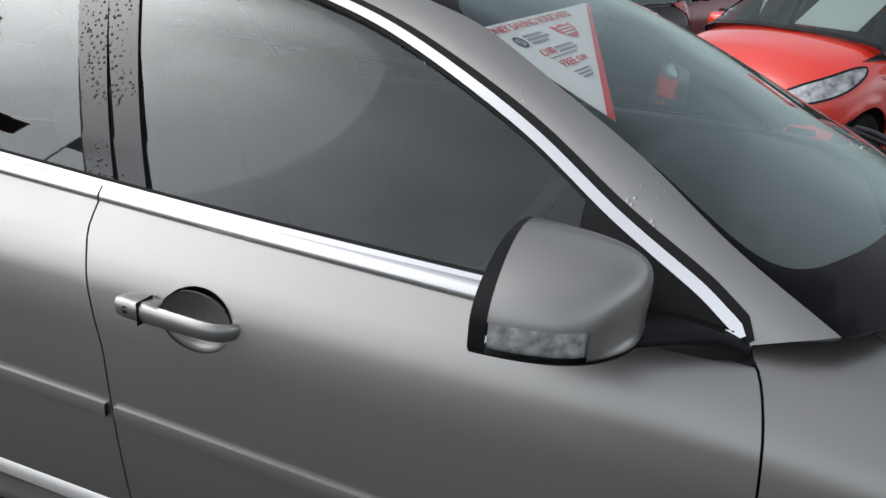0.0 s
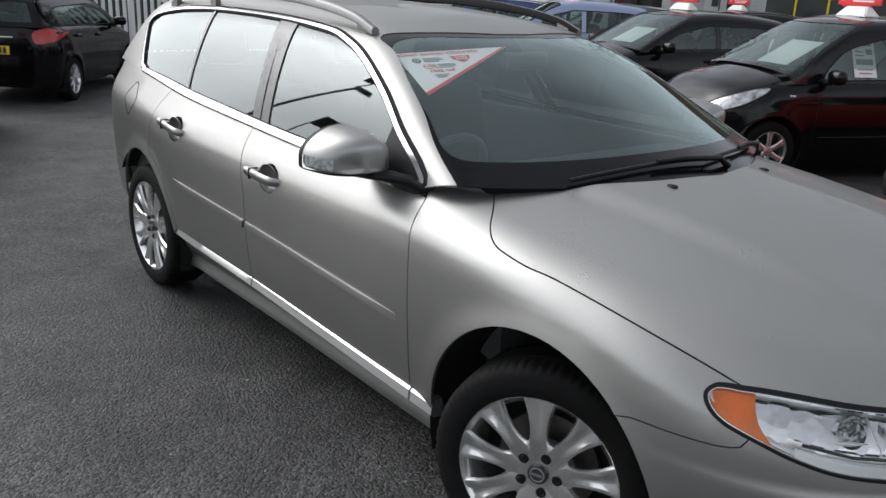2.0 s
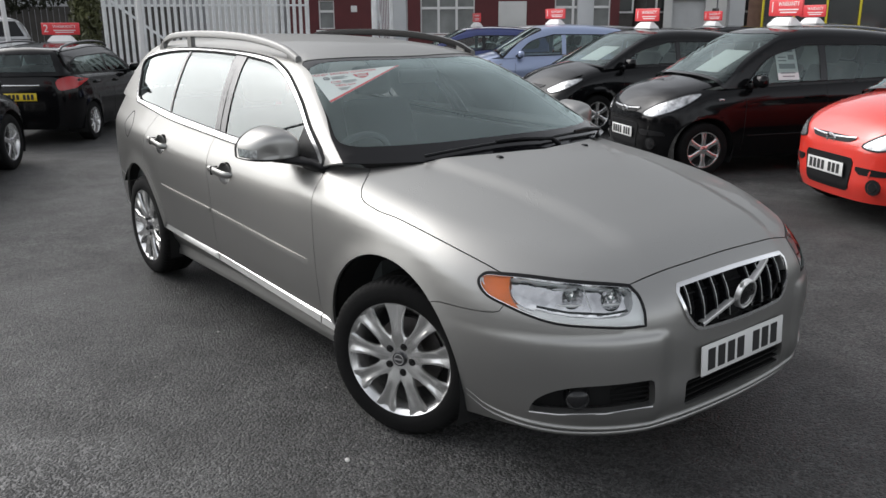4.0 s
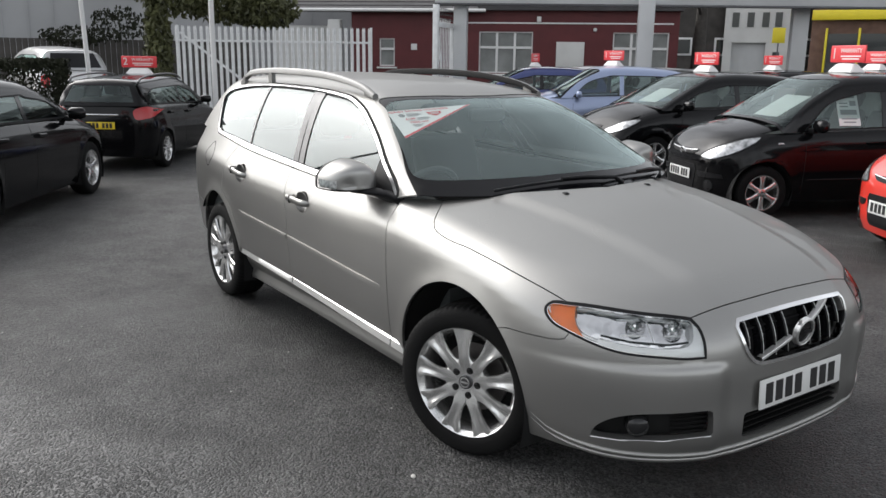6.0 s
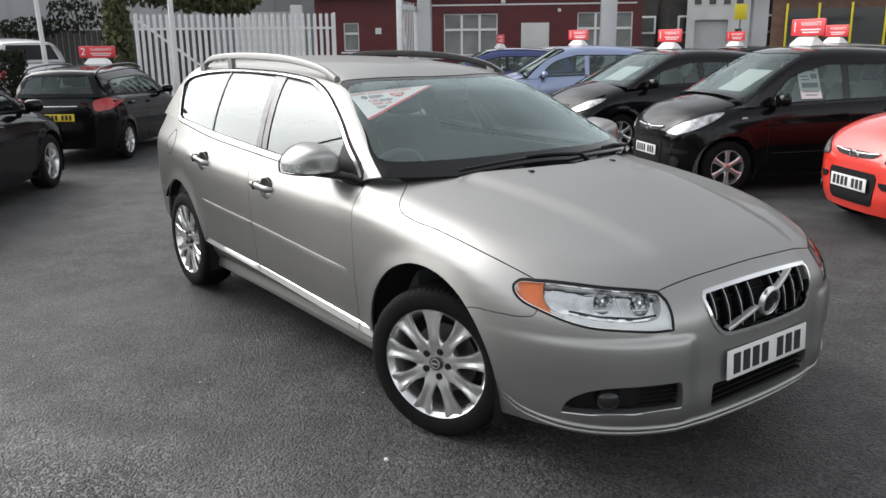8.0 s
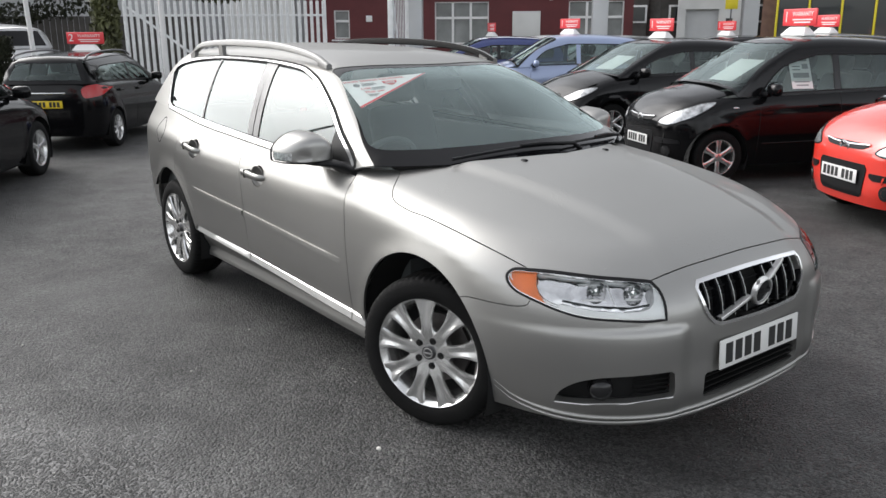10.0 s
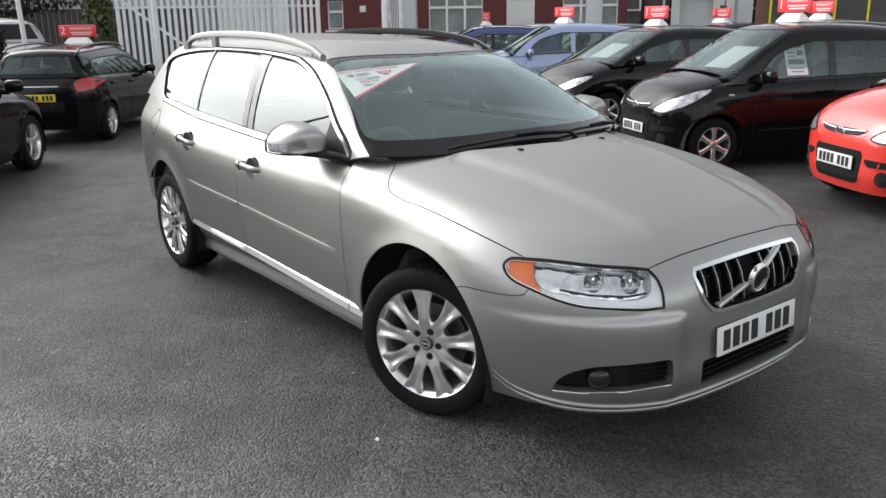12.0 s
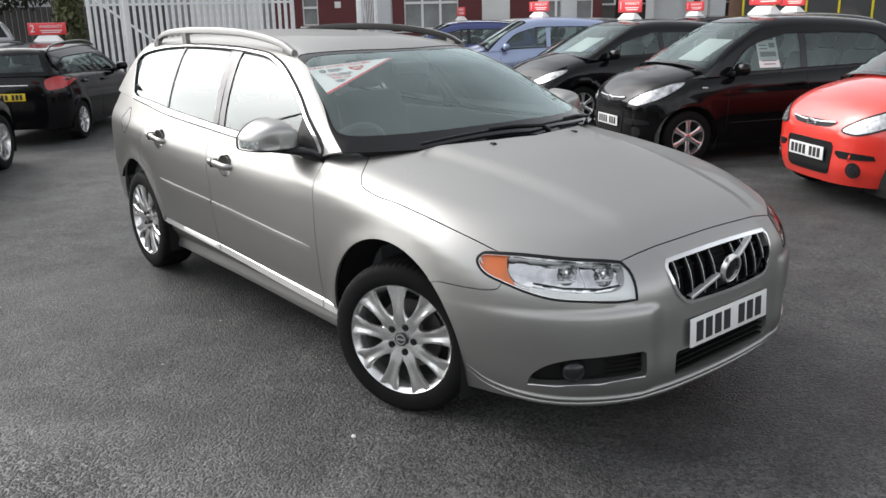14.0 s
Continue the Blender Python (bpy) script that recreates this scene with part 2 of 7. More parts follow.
def area2(q):
    return 0.5 * np.sum(q[:, 0] * np.roll(q[:, 1], -1) - np.roll(q[:, 0], -1) * q[:, 1])


def shrink(q, g):
    """Moves an outline that runs anticlockwise inwards by g (outwards where it runs clockwise)."""
    if g == 0:
        return q
    a, b = np.roll(q, 1, 0), np.roll(q, -1, 0)
    t = (q - a) / (np.linalg.norm(q - a, axis=1)[:, None] + 1e-9) + (b - q) / (np.linalg.norm(b - q, axis=1)[:, None] + 1e-9)
    t /= np.linalg.norm(t, axis=1)[:, None] + 1e-9
    return q + np.stack([-t[:, 1], t[:, 0]], 1) * g


def within(pts, loops):
    odd = np.zeros(len(pts), bool)
    for q in loops:
        a, b = q, np.roll(q, -1, 0)
        for (x0, y0), (x1, y1) in zip(a, b):
            c = (y0 > pts[:, 1]) != (y1 > pts[:, 1])
            if c.any():
                odd ^= c & (pts[:, 0] < (x1 - x0) * (pts[:, 1] - y0) / ((y1 - y0) or 1e-12) + x0)
    return odd


def panel(loops, way, f, step=0.03, gap=0.0015, flange=0.012, off=0.0, mirror=False, inset=None, reach=3.0, dent=None):
    """A sheet on the body's surface inside the first outline and outside the others, with edges turned in."""
    flat = []
    for k, lp in enumerate(loops):
        q = way.flat(np.array(lp, float))
        if (area2(q) > 0) != (k == 0):
            q = q[::-1]
        flat.append(shrink(q, gap if inset is None else inset[k]))
    lo, hi = flat[0].min(0), flat[0].max(0)
    gx, gy = np.meshgrid(np.arange(lo[0] + step / 2, hi[0], step), np.arange(lo[1] + step / 2, hi[1], step))
    gp = np.stack([gx.ravel(), gy.ravel()], 1)
    gp = gp[within(gp, flat)]
    rim = np.concatenate(flat)
    if len(gp):
        keep = np.ones(len(gp), bool)
        for c in np.array_split(np.arange(len(gp)), max(1, len(gp) // 2000)):
            keep[c] = np.min(np.sum((gp[c][:, None] - rim[None]) ** 2, 2), 1) > (step * 0.4) ** 2
        gp = gp[keep]
    pts, edges, base = [], [], 0
    for q in flat:
        edges += [(base + i, base + (i + 1) % len(q)) for i in range(len(q))]
        base += len(q)
    allp = np.concatenate([rim, gp]) if len(gp) else rim
    vs, _, fs, ov, _, _ = delaunay_2d_cdt([Vector(p) for p in allp], edges, [], 0, 1e-7)
    q = np.array([tuple(v) for v in vs])
    tri = np.array([tuple(t) for t in fs])
    tri = tri[within(q[tri].mean(1), flat)]
    o, d = way.rays(q)
    p = onto(f, o, d, reach)
    nrm = grad(f, p)
    if dent is not None:
        p = dent(p, nrm)
        # fresh normals from the mesh itself
        nrm = None
    else:
        p = p + nrm * off
    verts, normals = [p], [nrm]
    faces = [tuple(int(i) for i in t) for t in tri]
    where = {}
    for new_i, olds in enumerate(ov):
        for old in olds:
            where[old] = new_i
    if nrm is None:
        e1, e2 = p[tri[:, 1]] - p[tri[:, 0]], p[tri[:, 2]] - p[tri[:, 0]]
        fn = np.cross(e1, e2)
        g0 = grad(f, p)
        sgn = np.sign(np.sum(fn * g0[tri[:, 0]], 1))[:, None]
        nrm = np.zeros_like(p)
        for k in range(3):
            np.add.at(nrm, tri[:, k], fn * sgn)
        nrm /= np.linalg.norm(nrm, axis=1)[:, None] + 1e-12
        normals = [nrm]
    count = len(p)
    base = 0
    if flange:
        for lp in flat:
            ids = [where[base + i] for i in range(len(lp))]
            base += len(lp)
            outp, inn = p[ids], p[ids] - nrm[ids] * flange
            t = np.roll(outp, -1, 0) - np.roll(outp, 1, 0)
            sn = np.cross(t, nrm[ids])
            sn /= np.linalg.norm(sn, axis=1)[:, None] + 1e-9
            verts += [outp, inn]
            normals += [sn, sn]
            n = len(ids)
            for i in range(n):
                j = (i + 1) % n
                faces.append((count + i, count + j, count + n + j, count + n + i))
            count += 2 * n
    v, nn = np.concatenate(verts), np.concatenate(normals)
    # turn the faces outwards
    fixed = []
    main = len(p)
    for t in faces:
        a, b, c = v[t[0]], v[t[1]], v[t[2]]
        if np.dot(np.cross(b - a, c - a), nn[t[0]]) < 0:
            t = t[::-1]
        fixed.append(t)
    if mirror:
        v = v * np.array((1, -1, 1))
        nn = nn * np.array((1, -1, 1))
        fixed = [t[::-1] for t in fixed]
    me = bpy.data.meshes.new("panel")
    me.from_pydata(v.tolist(), [], fixed)
    for poly in me.polygons:
        poly.use_smooth = True
    # side walls of the edges take whichever direction their faces have
    me.update()
    fl = [tuple(x) for x in nn]
    for poly in me.polygons:
        if poly.vertices[0] >= main:
            if poly.normal.dot(Vector(fl[poly.vertices[0]])) < 0:
                for k in poly.vertices:
                    fl[k] = tuple(-c for c in fl[k])
    me.normals_split_custom_set_from_vertices(fl)
    return me


def snap(pts, f=None):
    """Points moved to the nearest place on the body's surface."""
    f = f or low_body
    p = np.array(pts, float)
    for _ in range(12):
        g = np.zeros_like(p)
        for i in range(3):
            s = np.zeros(3)
            s[i] = 0.001
            a, b = p + s, p - s
            g[:, i] = (f(a[:, 0], np.abs(a[:, 1]), a[:, 2]) - f(b[:, 0], np.abs(b[:, 1]), b[:, 2])) / 0.002
        d = f(p[:, 0], np.abs(p[:, 1]), p[:, 2])
        p = p - g * (d / (np.sum(g * g, 1) + 1e-9))[:, None] * 0.9
    return list(p)


def flip(pts):
    return [np.array((q[0], -q[1], q[2])) for q in pts]

GREYMETAL = shader("dark_metal", (0.10, 0.10, 0.105), 0.35, 0.8)
LAMPGREY = shader("lamp_bezel", (0.80, 0.80, 0.80), 0.35, 0.3)
LAMPINNER = shader("lamp_inner", (0.72, 0.72, 0.72), 0.3, 0.25)
PILLARBLACK = drops(shader("pillar_black", (0.010, 0.010, 0.011), 0.16, spec=0.5), 110, 0.34, 0.5)
LAMPGLASS = shader("fog_glass", (0.02, 0.02, 0.021), 0.08, 0.2, 0.3, spec=0.3)


def facets(name, scale, strength):
    """A bright reflector pressed into many small facets."""
    m = shader(name, (0.70, 0.70, 0.71), 0.12, 1.0)
    n, l = m.node_tree.nodes, m.node_tree.links
    co, v, q = n.new("ShaderNodeTexCoord"), n.new("ShaderNodeTexVoronoi"), n.new("ShaderNodeBump")
    v.inputs["Scale"].default_value = scale
    q.inputs["Strength"].default_value, q.inputs["Distance"].default_value = strength, 0.01
    l.new(co.outputs["Object"], v.inputs["Vector"])
    l.new(v.outputs["Distance"], q.inputs["Height"])
    l.new(q.outputs[0], n["Principled BSDF"].inputs["Normal"])
    return m


BOLTDARK = shader("bolt_socket", (0.03, 0.03, 0.03), 0.3, 0.7)
INDICATORIN = shader("indicator_inner", (0.9, 0.9, 0.9), 0.25, 0.3, mottle=0.45, mottle_scale=70)
LAMPCHROME = facets("lamp_chamber", 26, 0.3)
LAMPBOWL = facets("lamp_reflector", 60, 0.35)
TRIMCHROME = shader("window_chrome", (0.80, 0.80, 0.80), 0.16, 1.0)
RAILSILVER = drops(shader("rail_silver", (0.20, 0.20, 0.195), 0.42, 0.8), 90, 0.24, 0.25)
DISC = shader("brake_disc", (0.16, 0.15, 0.145), 0.5, 0.9, mottle=0.2, mottle_scale=20)


def text_mesh(words, size, depth=0.001):
    """Words as a mesh in the plane x, z, centred, facing -y."""
    c = bpy.data.curves.new("words", "FONT")
    c.body, c.size, c.extrude, c.align_x, c.align_y = words, size, depth, "CENTER", "CENTER"
    ob = bpy.data.objects.new("words", c)
    scene.collection.objects.link(ob)
    me = bpy.data.meshes.new_from_object(ob.evaluated_get(bpy.context.evaluated_depsgraph_get()))
    bpy.data.objects.remove(ob)
    bpy.data.curves.remove(c)
    me.materials.clear()
    me.transform(pose(0, 0, 0, 90))
    return me


def plate_mesh(w, h):
    """A plate in the plane y, z facing +x, gently bowed, and plain bars where its characters stand."""
    bm = bmesh.new()
    box(bm, (0, 0, 0), (0.006, w, h), None, 0.002)
    base = mesh_of(bm, "plate", 30)
    bars = []
    for y in (-0.205, -0.145, -0.085, -0.025, 0.075, 0.135, 0.195):
        bars.append(boxmesh((0.004, y * w / 0.52, 0), (0.002, 0.042 * w / 0.52, 0.078 * h / 0.111)))
    return base, bars


def grip(xc, y, zc, sy, tilt):
    """A bar handle, thicker in the middle, standing off the door."""
    bm = bmesh.new()
    rings = []
    n = 20
    for i in range(n + 1):
        u = i / n
        x = xc - 0.115 + 0.23 * u
        stand = 0.038 * (1 - max(0.0, 2 * u - 1) ** 6) - 0.004 * max(0.0, 0.5 - u)
        z = zc + tilt * (0.5 - u)
        hh = 0.0205 * (1 - 0.18 * u) * (1 - 0.45 * max(0, (u - 0.93) / 0.07) - 0.10 * max(0, (0.05 - u) / 0.05))
        back = stand - 0.016 if 0.3 < u < 0.92 else -0.012
        sec = [(back, -hh * 0.7), (back, hh * 0.7), (stand - 0.009, hh), (stand - 0.002, hh * 0.72), (stand, 0.1 * hh), (stand - 0.003, -hh * 0.6), (stand - 0.010, -hh)]
        rings.append([bm.verts.new((x, sy * (y + q[0]), z + q[1])) for q in sec])
    for a, b in zip(rings, rings[1:]):
        for k in range(7):
            j = (k + 1) % 7
            bm.faces.new((a[k], a[j], b[j], b[k]))
    bm.faces.new(rings[0])
    bm.faces.new(rings[-1][::-1])
    bmesh.ops.recalc_face_normals(bm, faces=bm.faces)
    return mesh_of(bm, "grip", 60)


def door_mirror(car, sg):
    mir = empty("door_mirror")
    mir.parent = car
    mir["label"] = "silver door mirror with clear indicator and black foot"

    # the shell: flat behind, deep in front, peaked above, flat below
    def shell(u, v, grow=0.0):
        """u round the rim, v from the rim (0) to the crown (1)."""
        cu, su = math.cos(u), math.sin(u)
        ry = math.copysign(abs(cu) ** 0.52, cu)
        rz = math.copysign(abs(su) ** 0.55, su)
        rz *= (1.0 - 0.44 * max(ry, 0.0) ** 1.6 - 0.26 * max(-ry, 0.0) ** 2) * (0.109 + grow) if rz > 0 else 0.033 + grow
        k = math.cos(v * math.pi / 2) ** 0.3
        s = math.sin(v * math.pi / 2)
        depth = 0.179 - (0.05 * max(0.0, ry) ** 2 + 0.015 * max(0.0, -ry) ** 2) * k
        return (-0.883 + s * (depth + grow) - 0.012 * ry * k, sg * (0.974 + ry * (0.127 + grow) * k), 1.055 + rz * k)

    def dome(keep, grow=0.0, rows=26, cols=104):
        bm = bmesh.new()
        grid = [[bm.verts.new(shell(2 * math.pi * i / cols, 1 - (1 - j / rows) ** 1.6, grow)) for i in range(cols)] for j in range(rows)]
        tip = bm.verts.new((-0.883 + 0.179 + grow, sg * 0.978, 1.055))
        for j in range(rows):
            for i in range(cols):
                k = (i + 1) % cols
                if j < rows - 1:
                    bm.faces.new((grid[j][i], grid[j][k], grid[j + 1][k], grid[j + 1][i]))
                else:
                    bm.faces.new((grid[j][i], grid[j][k], tip))
        for co, no in (((0, 0, 1.079), (0, 0, 1)), ((0, 0, 1.037), (0, 0, 1)), ((-0.873, 0, 0), (1, 0, 0)), ((0, sg * 1.0, 0), (0, 1, 0)), ((-0.755, 0, 0), (1, 0, 0))):
            bmesh.ops.bisect_plane(bm, geom=list(bm.verts) + list(bm.edges) + list(bm.faces), plane_co=co, plane_no=no, dist=1e-6)
        bmesh.ops.recalc_face_normals(bm, faces=bm.faces)
        bmesh.ops.delete(bm, geom=[f for f in bm.faces if not keep(f.calc_center_median())], context="FACES")
        return mesh_of(bm, "shell", 70)

    part("mirror_cap", dome(lambda c: c.z > 1.079 and c.x > -0.873, 0.0015), PAINT, mir, "silver mirror cap with raindrops")
    lens = lambda c: 1.037 < c.z <= 1.079 and abs(c.y) > 1.0 and -0.873 < c.x < -0.755
    part("cap_lower", dome(lambda c: 1.037 < c.z <= 1.079 and not lens(c) and c.x > -0.873), PAINT, mir)
    part("indicator_housing", dome(lens, -0.006), INDICATORIN, mir, "bright indicator reflector")
    part("indicator", dome(lens, 0.0005), LENS, mir, "clear indicator lens")
    part("mirror_base", dome(lambda c: c.z <= 1.037 or c.x <= -0.873, 0.002), BLACK, mir, "black lower mirror housing")
    # glass on the back
    bm = bmesh.new()
    f = [bm.verts.new(Vector(shell(2 * math.pi * i / 40, 0.0, -0.012)) + Vector((0.004, 0, 0))) for i in range(40)]
    bm.faces.new(f)
    part("mirror_glass", mesh_of(bm, "mglass"), CHROME, mir, "mirror glass")
    # arm and foot
    bm = bmesh.new()
    rings = []
    for x, y, z, hx, hz in ((-0.78, 0.98, 1.028, 0.055, 0.012), (-0.72, 0.92, 1.024, 0.062, 0.016), (-0.68, 0.88, 1.020, 0.075, 0.022), (-0.662, 0.862, 1.003, 0.096, 0.026), (-0.656, 0.82, 1.003, 0.100, 0.032)):
        rings.append([bm.verts.new((x + hx * math.cos(t), sg * y, z + hz * math.sin(t))) for t in np.linspace(0, 2 * math.pi, 20, endpoint=False)])
    for a, b in zip(rings, rings[1:]):
        for k in range(20):
            bm.faces.new((a[k], a[(k + 1) % 20], b[(k + 1) % 20], b[k]))
    bm.faces.new(rings[0])
    bmesh.ops.recalc_face_normals(bm, faces=bm.faces)
    part("mirror_arm", mesh_of(bm, "arm", 60), BLACK, mir, "black mirror arm")
    tri = join(line((-0.575, 0.80, 1.014), (-0.556, 0.86, 0.982), 0.01), curve([(-0.556, 0.86, 0.982), (-0.62, 0.862, 0.988), (-0.69, 0.866, 0.992), (-0.78, 0.86, 0.999), (-0.86, 0.85, 1.010)], 0.02), line((-0.86, 0.85, 1.010), (-0.575, 0.83, 1.014)))
    part("mirror_foot", panel([tri], SIDEWAY, low_body, step=0.02, gap=0, off=0.006, flange=0.012, mirror=sg < 0), BLACK, mir, "black plastic mirror foot")
    sail = join(curve([(-0.592, 0.83, 1.026), (-0.63, 0.82, 1.052), (-0.77, 0.787, 1.128), (-0.83, 0.77, 1.165)], 0.02), line((-0.83, 0.77, 1.165), (-0.83, 0.83, 1.026)), line((-0.83, 0.83, 1.026), (-0.592, 0.83, 1.026)))
    if sg < 0:
        sail = flip(sail)
    part("corner_panel", panel([sail], ROOFWAY, top_body, step=0.02, gap=-0.001, off=0.002, flange=0.008), BLACK, mir, "black corner panel of the window")


def wheel_meshes():
    """Tyre, rim, a spoke, hub and bolts of the alloy wheel; its outside faces -y."""
    out = {}
    bm = bmesh.new()
    lathe(bm, [(0.228, -0.098), (0.238, -0.108), (0.262, -0.113), (0.292, -0.110), (0.308, -0.104), (0.316, -0.097), (0.3215, -0.088), (0.3245, -0.07), (0.325, -0.04), (0.325, -0.036), (0.318, -0.035), (0.318, -0.028), (0.325, -0.027), (0.325, 0.027), (0.318, 0.028), (0.318, 0.035), (0.325, 0.036), (0.3245, 0.075), (0.31, 0.103), (0.262, 0.113), (0.222, 0.098)], 288)
    # tread grooves on both shoulders
    for v in bm.verts:
        r = math.hypot(v.co.x, v.co.z)
        t = math.atan2(v.co.z, v.co.x) / (2 * math.pi) * 72
        if r > 0.3155 and abs(v.co.y) > 0.05 and (t % 1.0) < 0.26:
            k = (r - 0.005) / r
            v.co.x, v.co.z = v.co.x * k, v.co.z * k
    bmesh.ops.recalc_face_normals(bm, faces=bm.faces)
    out["tyre"] = mesh_of(bm, "tyre", 35)
    bm = bmesh.new()
    lathe(bm, [(0.205, -0.085), (0.2125, -0.096), (0.2185, -0.103), (0.224, -0.1065), (0.2275, -0.104), (0.226, -0.096), (0.222, -0.094)], 72)
    lathe(bm, [(0.2105, -0.096), (0.203, -0.088), (0.197, -0.07), (0.188, -0.02), (0.186, 0.06), (0.205, 0.09)], 72)
    out["rim"] = mesh_of(bm, "rim", 40)
    bm = bmesh.new()
    rings = []
    for r, w, y, d in ((0.045, 0.018, -0.090, 0.035), (0.075, 0.029, -0.0945, 0.035), (0.092, 0.0285, -0.098, 0.032), (0.110, 0.0250, -0.1005, 0.030), (0.140, 0.0260, -0.1025, 0.028), (0.172, 0.0325, -0.1035, 0.025), (0.198, 0.0415, -0.104, 0.022), (0.2165, 0.0490, -0.1045, 0.018)):
        g = 0.009 * min(1, max(0, (r - 0.10) / 0.05))
        sec = [(-w * 0.75, y + d), (-w, y + 0.010), (-w * 0.86, y + 0.001), (-w * 0.55, y), (-w * 0.2, y + g), (w * 0.2, y + g), (w * 0.55, y), (w * 0.86, y + 0.001), (w, y + 0.010), (w * 0.75, y + d)]
        rings.append([bm.verts.new((a, b, r)) for a, b in sec])
    for a, b in zip(rings, rings[1:]):
        for k in range(9):
            bm.faces.new((a[k], a[k + 1], b[k + 1], b[k]))
    bmesh.ops.recalc_face_normals(bm, faces=bm.faces)
    out["spoke"] = mesh_of(bm, "spoke", 40)
    bm = bmesh.new()
    lathe(bm, [(0.0, -0.088), (0.035, -0.088), (0.060, -0.0915), (0.082, -0.0925), (0.094, -0.088), (0.098, -0.06)], 40)
    out["hub"] = mesh_of(bm, "hub", 40)
    bm = bmesh.new()
    lathe(bm, [(0.0, -0.099), (0.021, -0.099), (0.026, -0.0985), (0.028, -0.095), (0.029, -0.086)], 32)
    out["cap"] = mesh_of(bm, "cap", 40)
    bm = bmesh.new()
    lathe(bm, [(0.0155, -0.0985), (0.019, -0.1), (0.0225, -0.0985)], 28)
    box(bm, (0, -0.0992, 0), (0.03, 0.0015, 0.008))
    out["capring"] = mesh_of(bm, "capring", 60)
    bm = bmesh.new()
    lathe(bm, [(0.0, -0.097), (0.0075, -0.0985), (0.0088, -0.090)], 6, off=(0, 0, 0.054))
    lathe(bm, [(0.0088, -0.0942), (0.0138, -0.0938), (0.0148, -0.0885)], 18, off=(0, 0, 0.054))
    out["bolt"] = mesh_of(bm, "bolt", 40)
    bm = bmesh.new()
    lathe(bm, [(0.06, -0.01), (0.140, -0.01), (0.140, 0.01), (0.06, 0.01)], 48)
    out["disc"] = mesh_of(bm, "disc", 30)
    # black disc closes the wheel, standing in for the shade behind its spokes
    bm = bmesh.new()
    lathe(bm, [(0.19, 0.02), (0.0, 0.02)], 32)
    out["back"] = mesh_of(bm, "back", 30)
    for k, me in out.items():
        s = 1.0 if k == "tyre" else 1.06
        me.transform(Matrix.Diagonal((s, 1, s, 1)))
    return out


WHEEL = {}


def alloy_wheel(car, m):
    if not WHEEL:
        WHEEL.update(wheel_meshes())
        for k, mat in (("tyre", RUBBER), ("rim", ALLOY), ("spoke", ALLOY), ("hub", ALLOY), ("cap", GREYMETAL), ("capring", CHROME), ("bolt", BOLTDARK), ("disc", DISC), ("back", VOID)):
            WHEEL[k].materials.append(mat)
    w = empty("wheel", m)
    w.parent = car
    w["label"] = "nine-spoke silver alloy wheel with black tyre"
    for k, nm in (("tyre", "tyre"), ("rim", "rim"), ("hub", "hub"), ("cap", "centre_cap"), ("capring", "cap_ring"), ("disc", "brake_disc"), ("back", "dark_backing")):
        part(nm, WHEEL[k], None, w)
    for i in range(9):
        s = part("spoke", WHEEL["spoke"], None, w)
        s.matrix_basis = Matrix.Rotation(radians(40 * i - 3), 4, "Y")
    for i in range(5):
        s = part("wheel_bolt", WHEEL["bolt"], None, w)
        s.matrix_basis = Matrix.Rotation(radians(72 * i + 21), 4, "Y")


def seat(parent, x, y, z, col):
    s = empty("seat", pose(x, y, z))
    s.parent = parent
    bm = bmesh.new()
    box(bm, (0, 0, 0.0), (0.52, 0.50, 0.16), None, 0.05)
    part("cushion", mesh_of(bm, "c", 60), col, s)
    bm = bmesh.new()
    box(bm, (0, 0, 0.30), (0.15, 0.48, 0.60), pose(-0.27, 0, 0.04, 0, -18, 0), 0.055)
    part("backrest", mesh_of(bm, "b", 60), col, s)
    bm = bmesh.new()
    box(bm, (0, 0, 0.72), (0.10, 0.27, 0.19), pose(-0.27, 0, 0.04, 0, -18, 0), 0.045)
    part("headrest", mesh_of(bm, "h", 60), col, s)


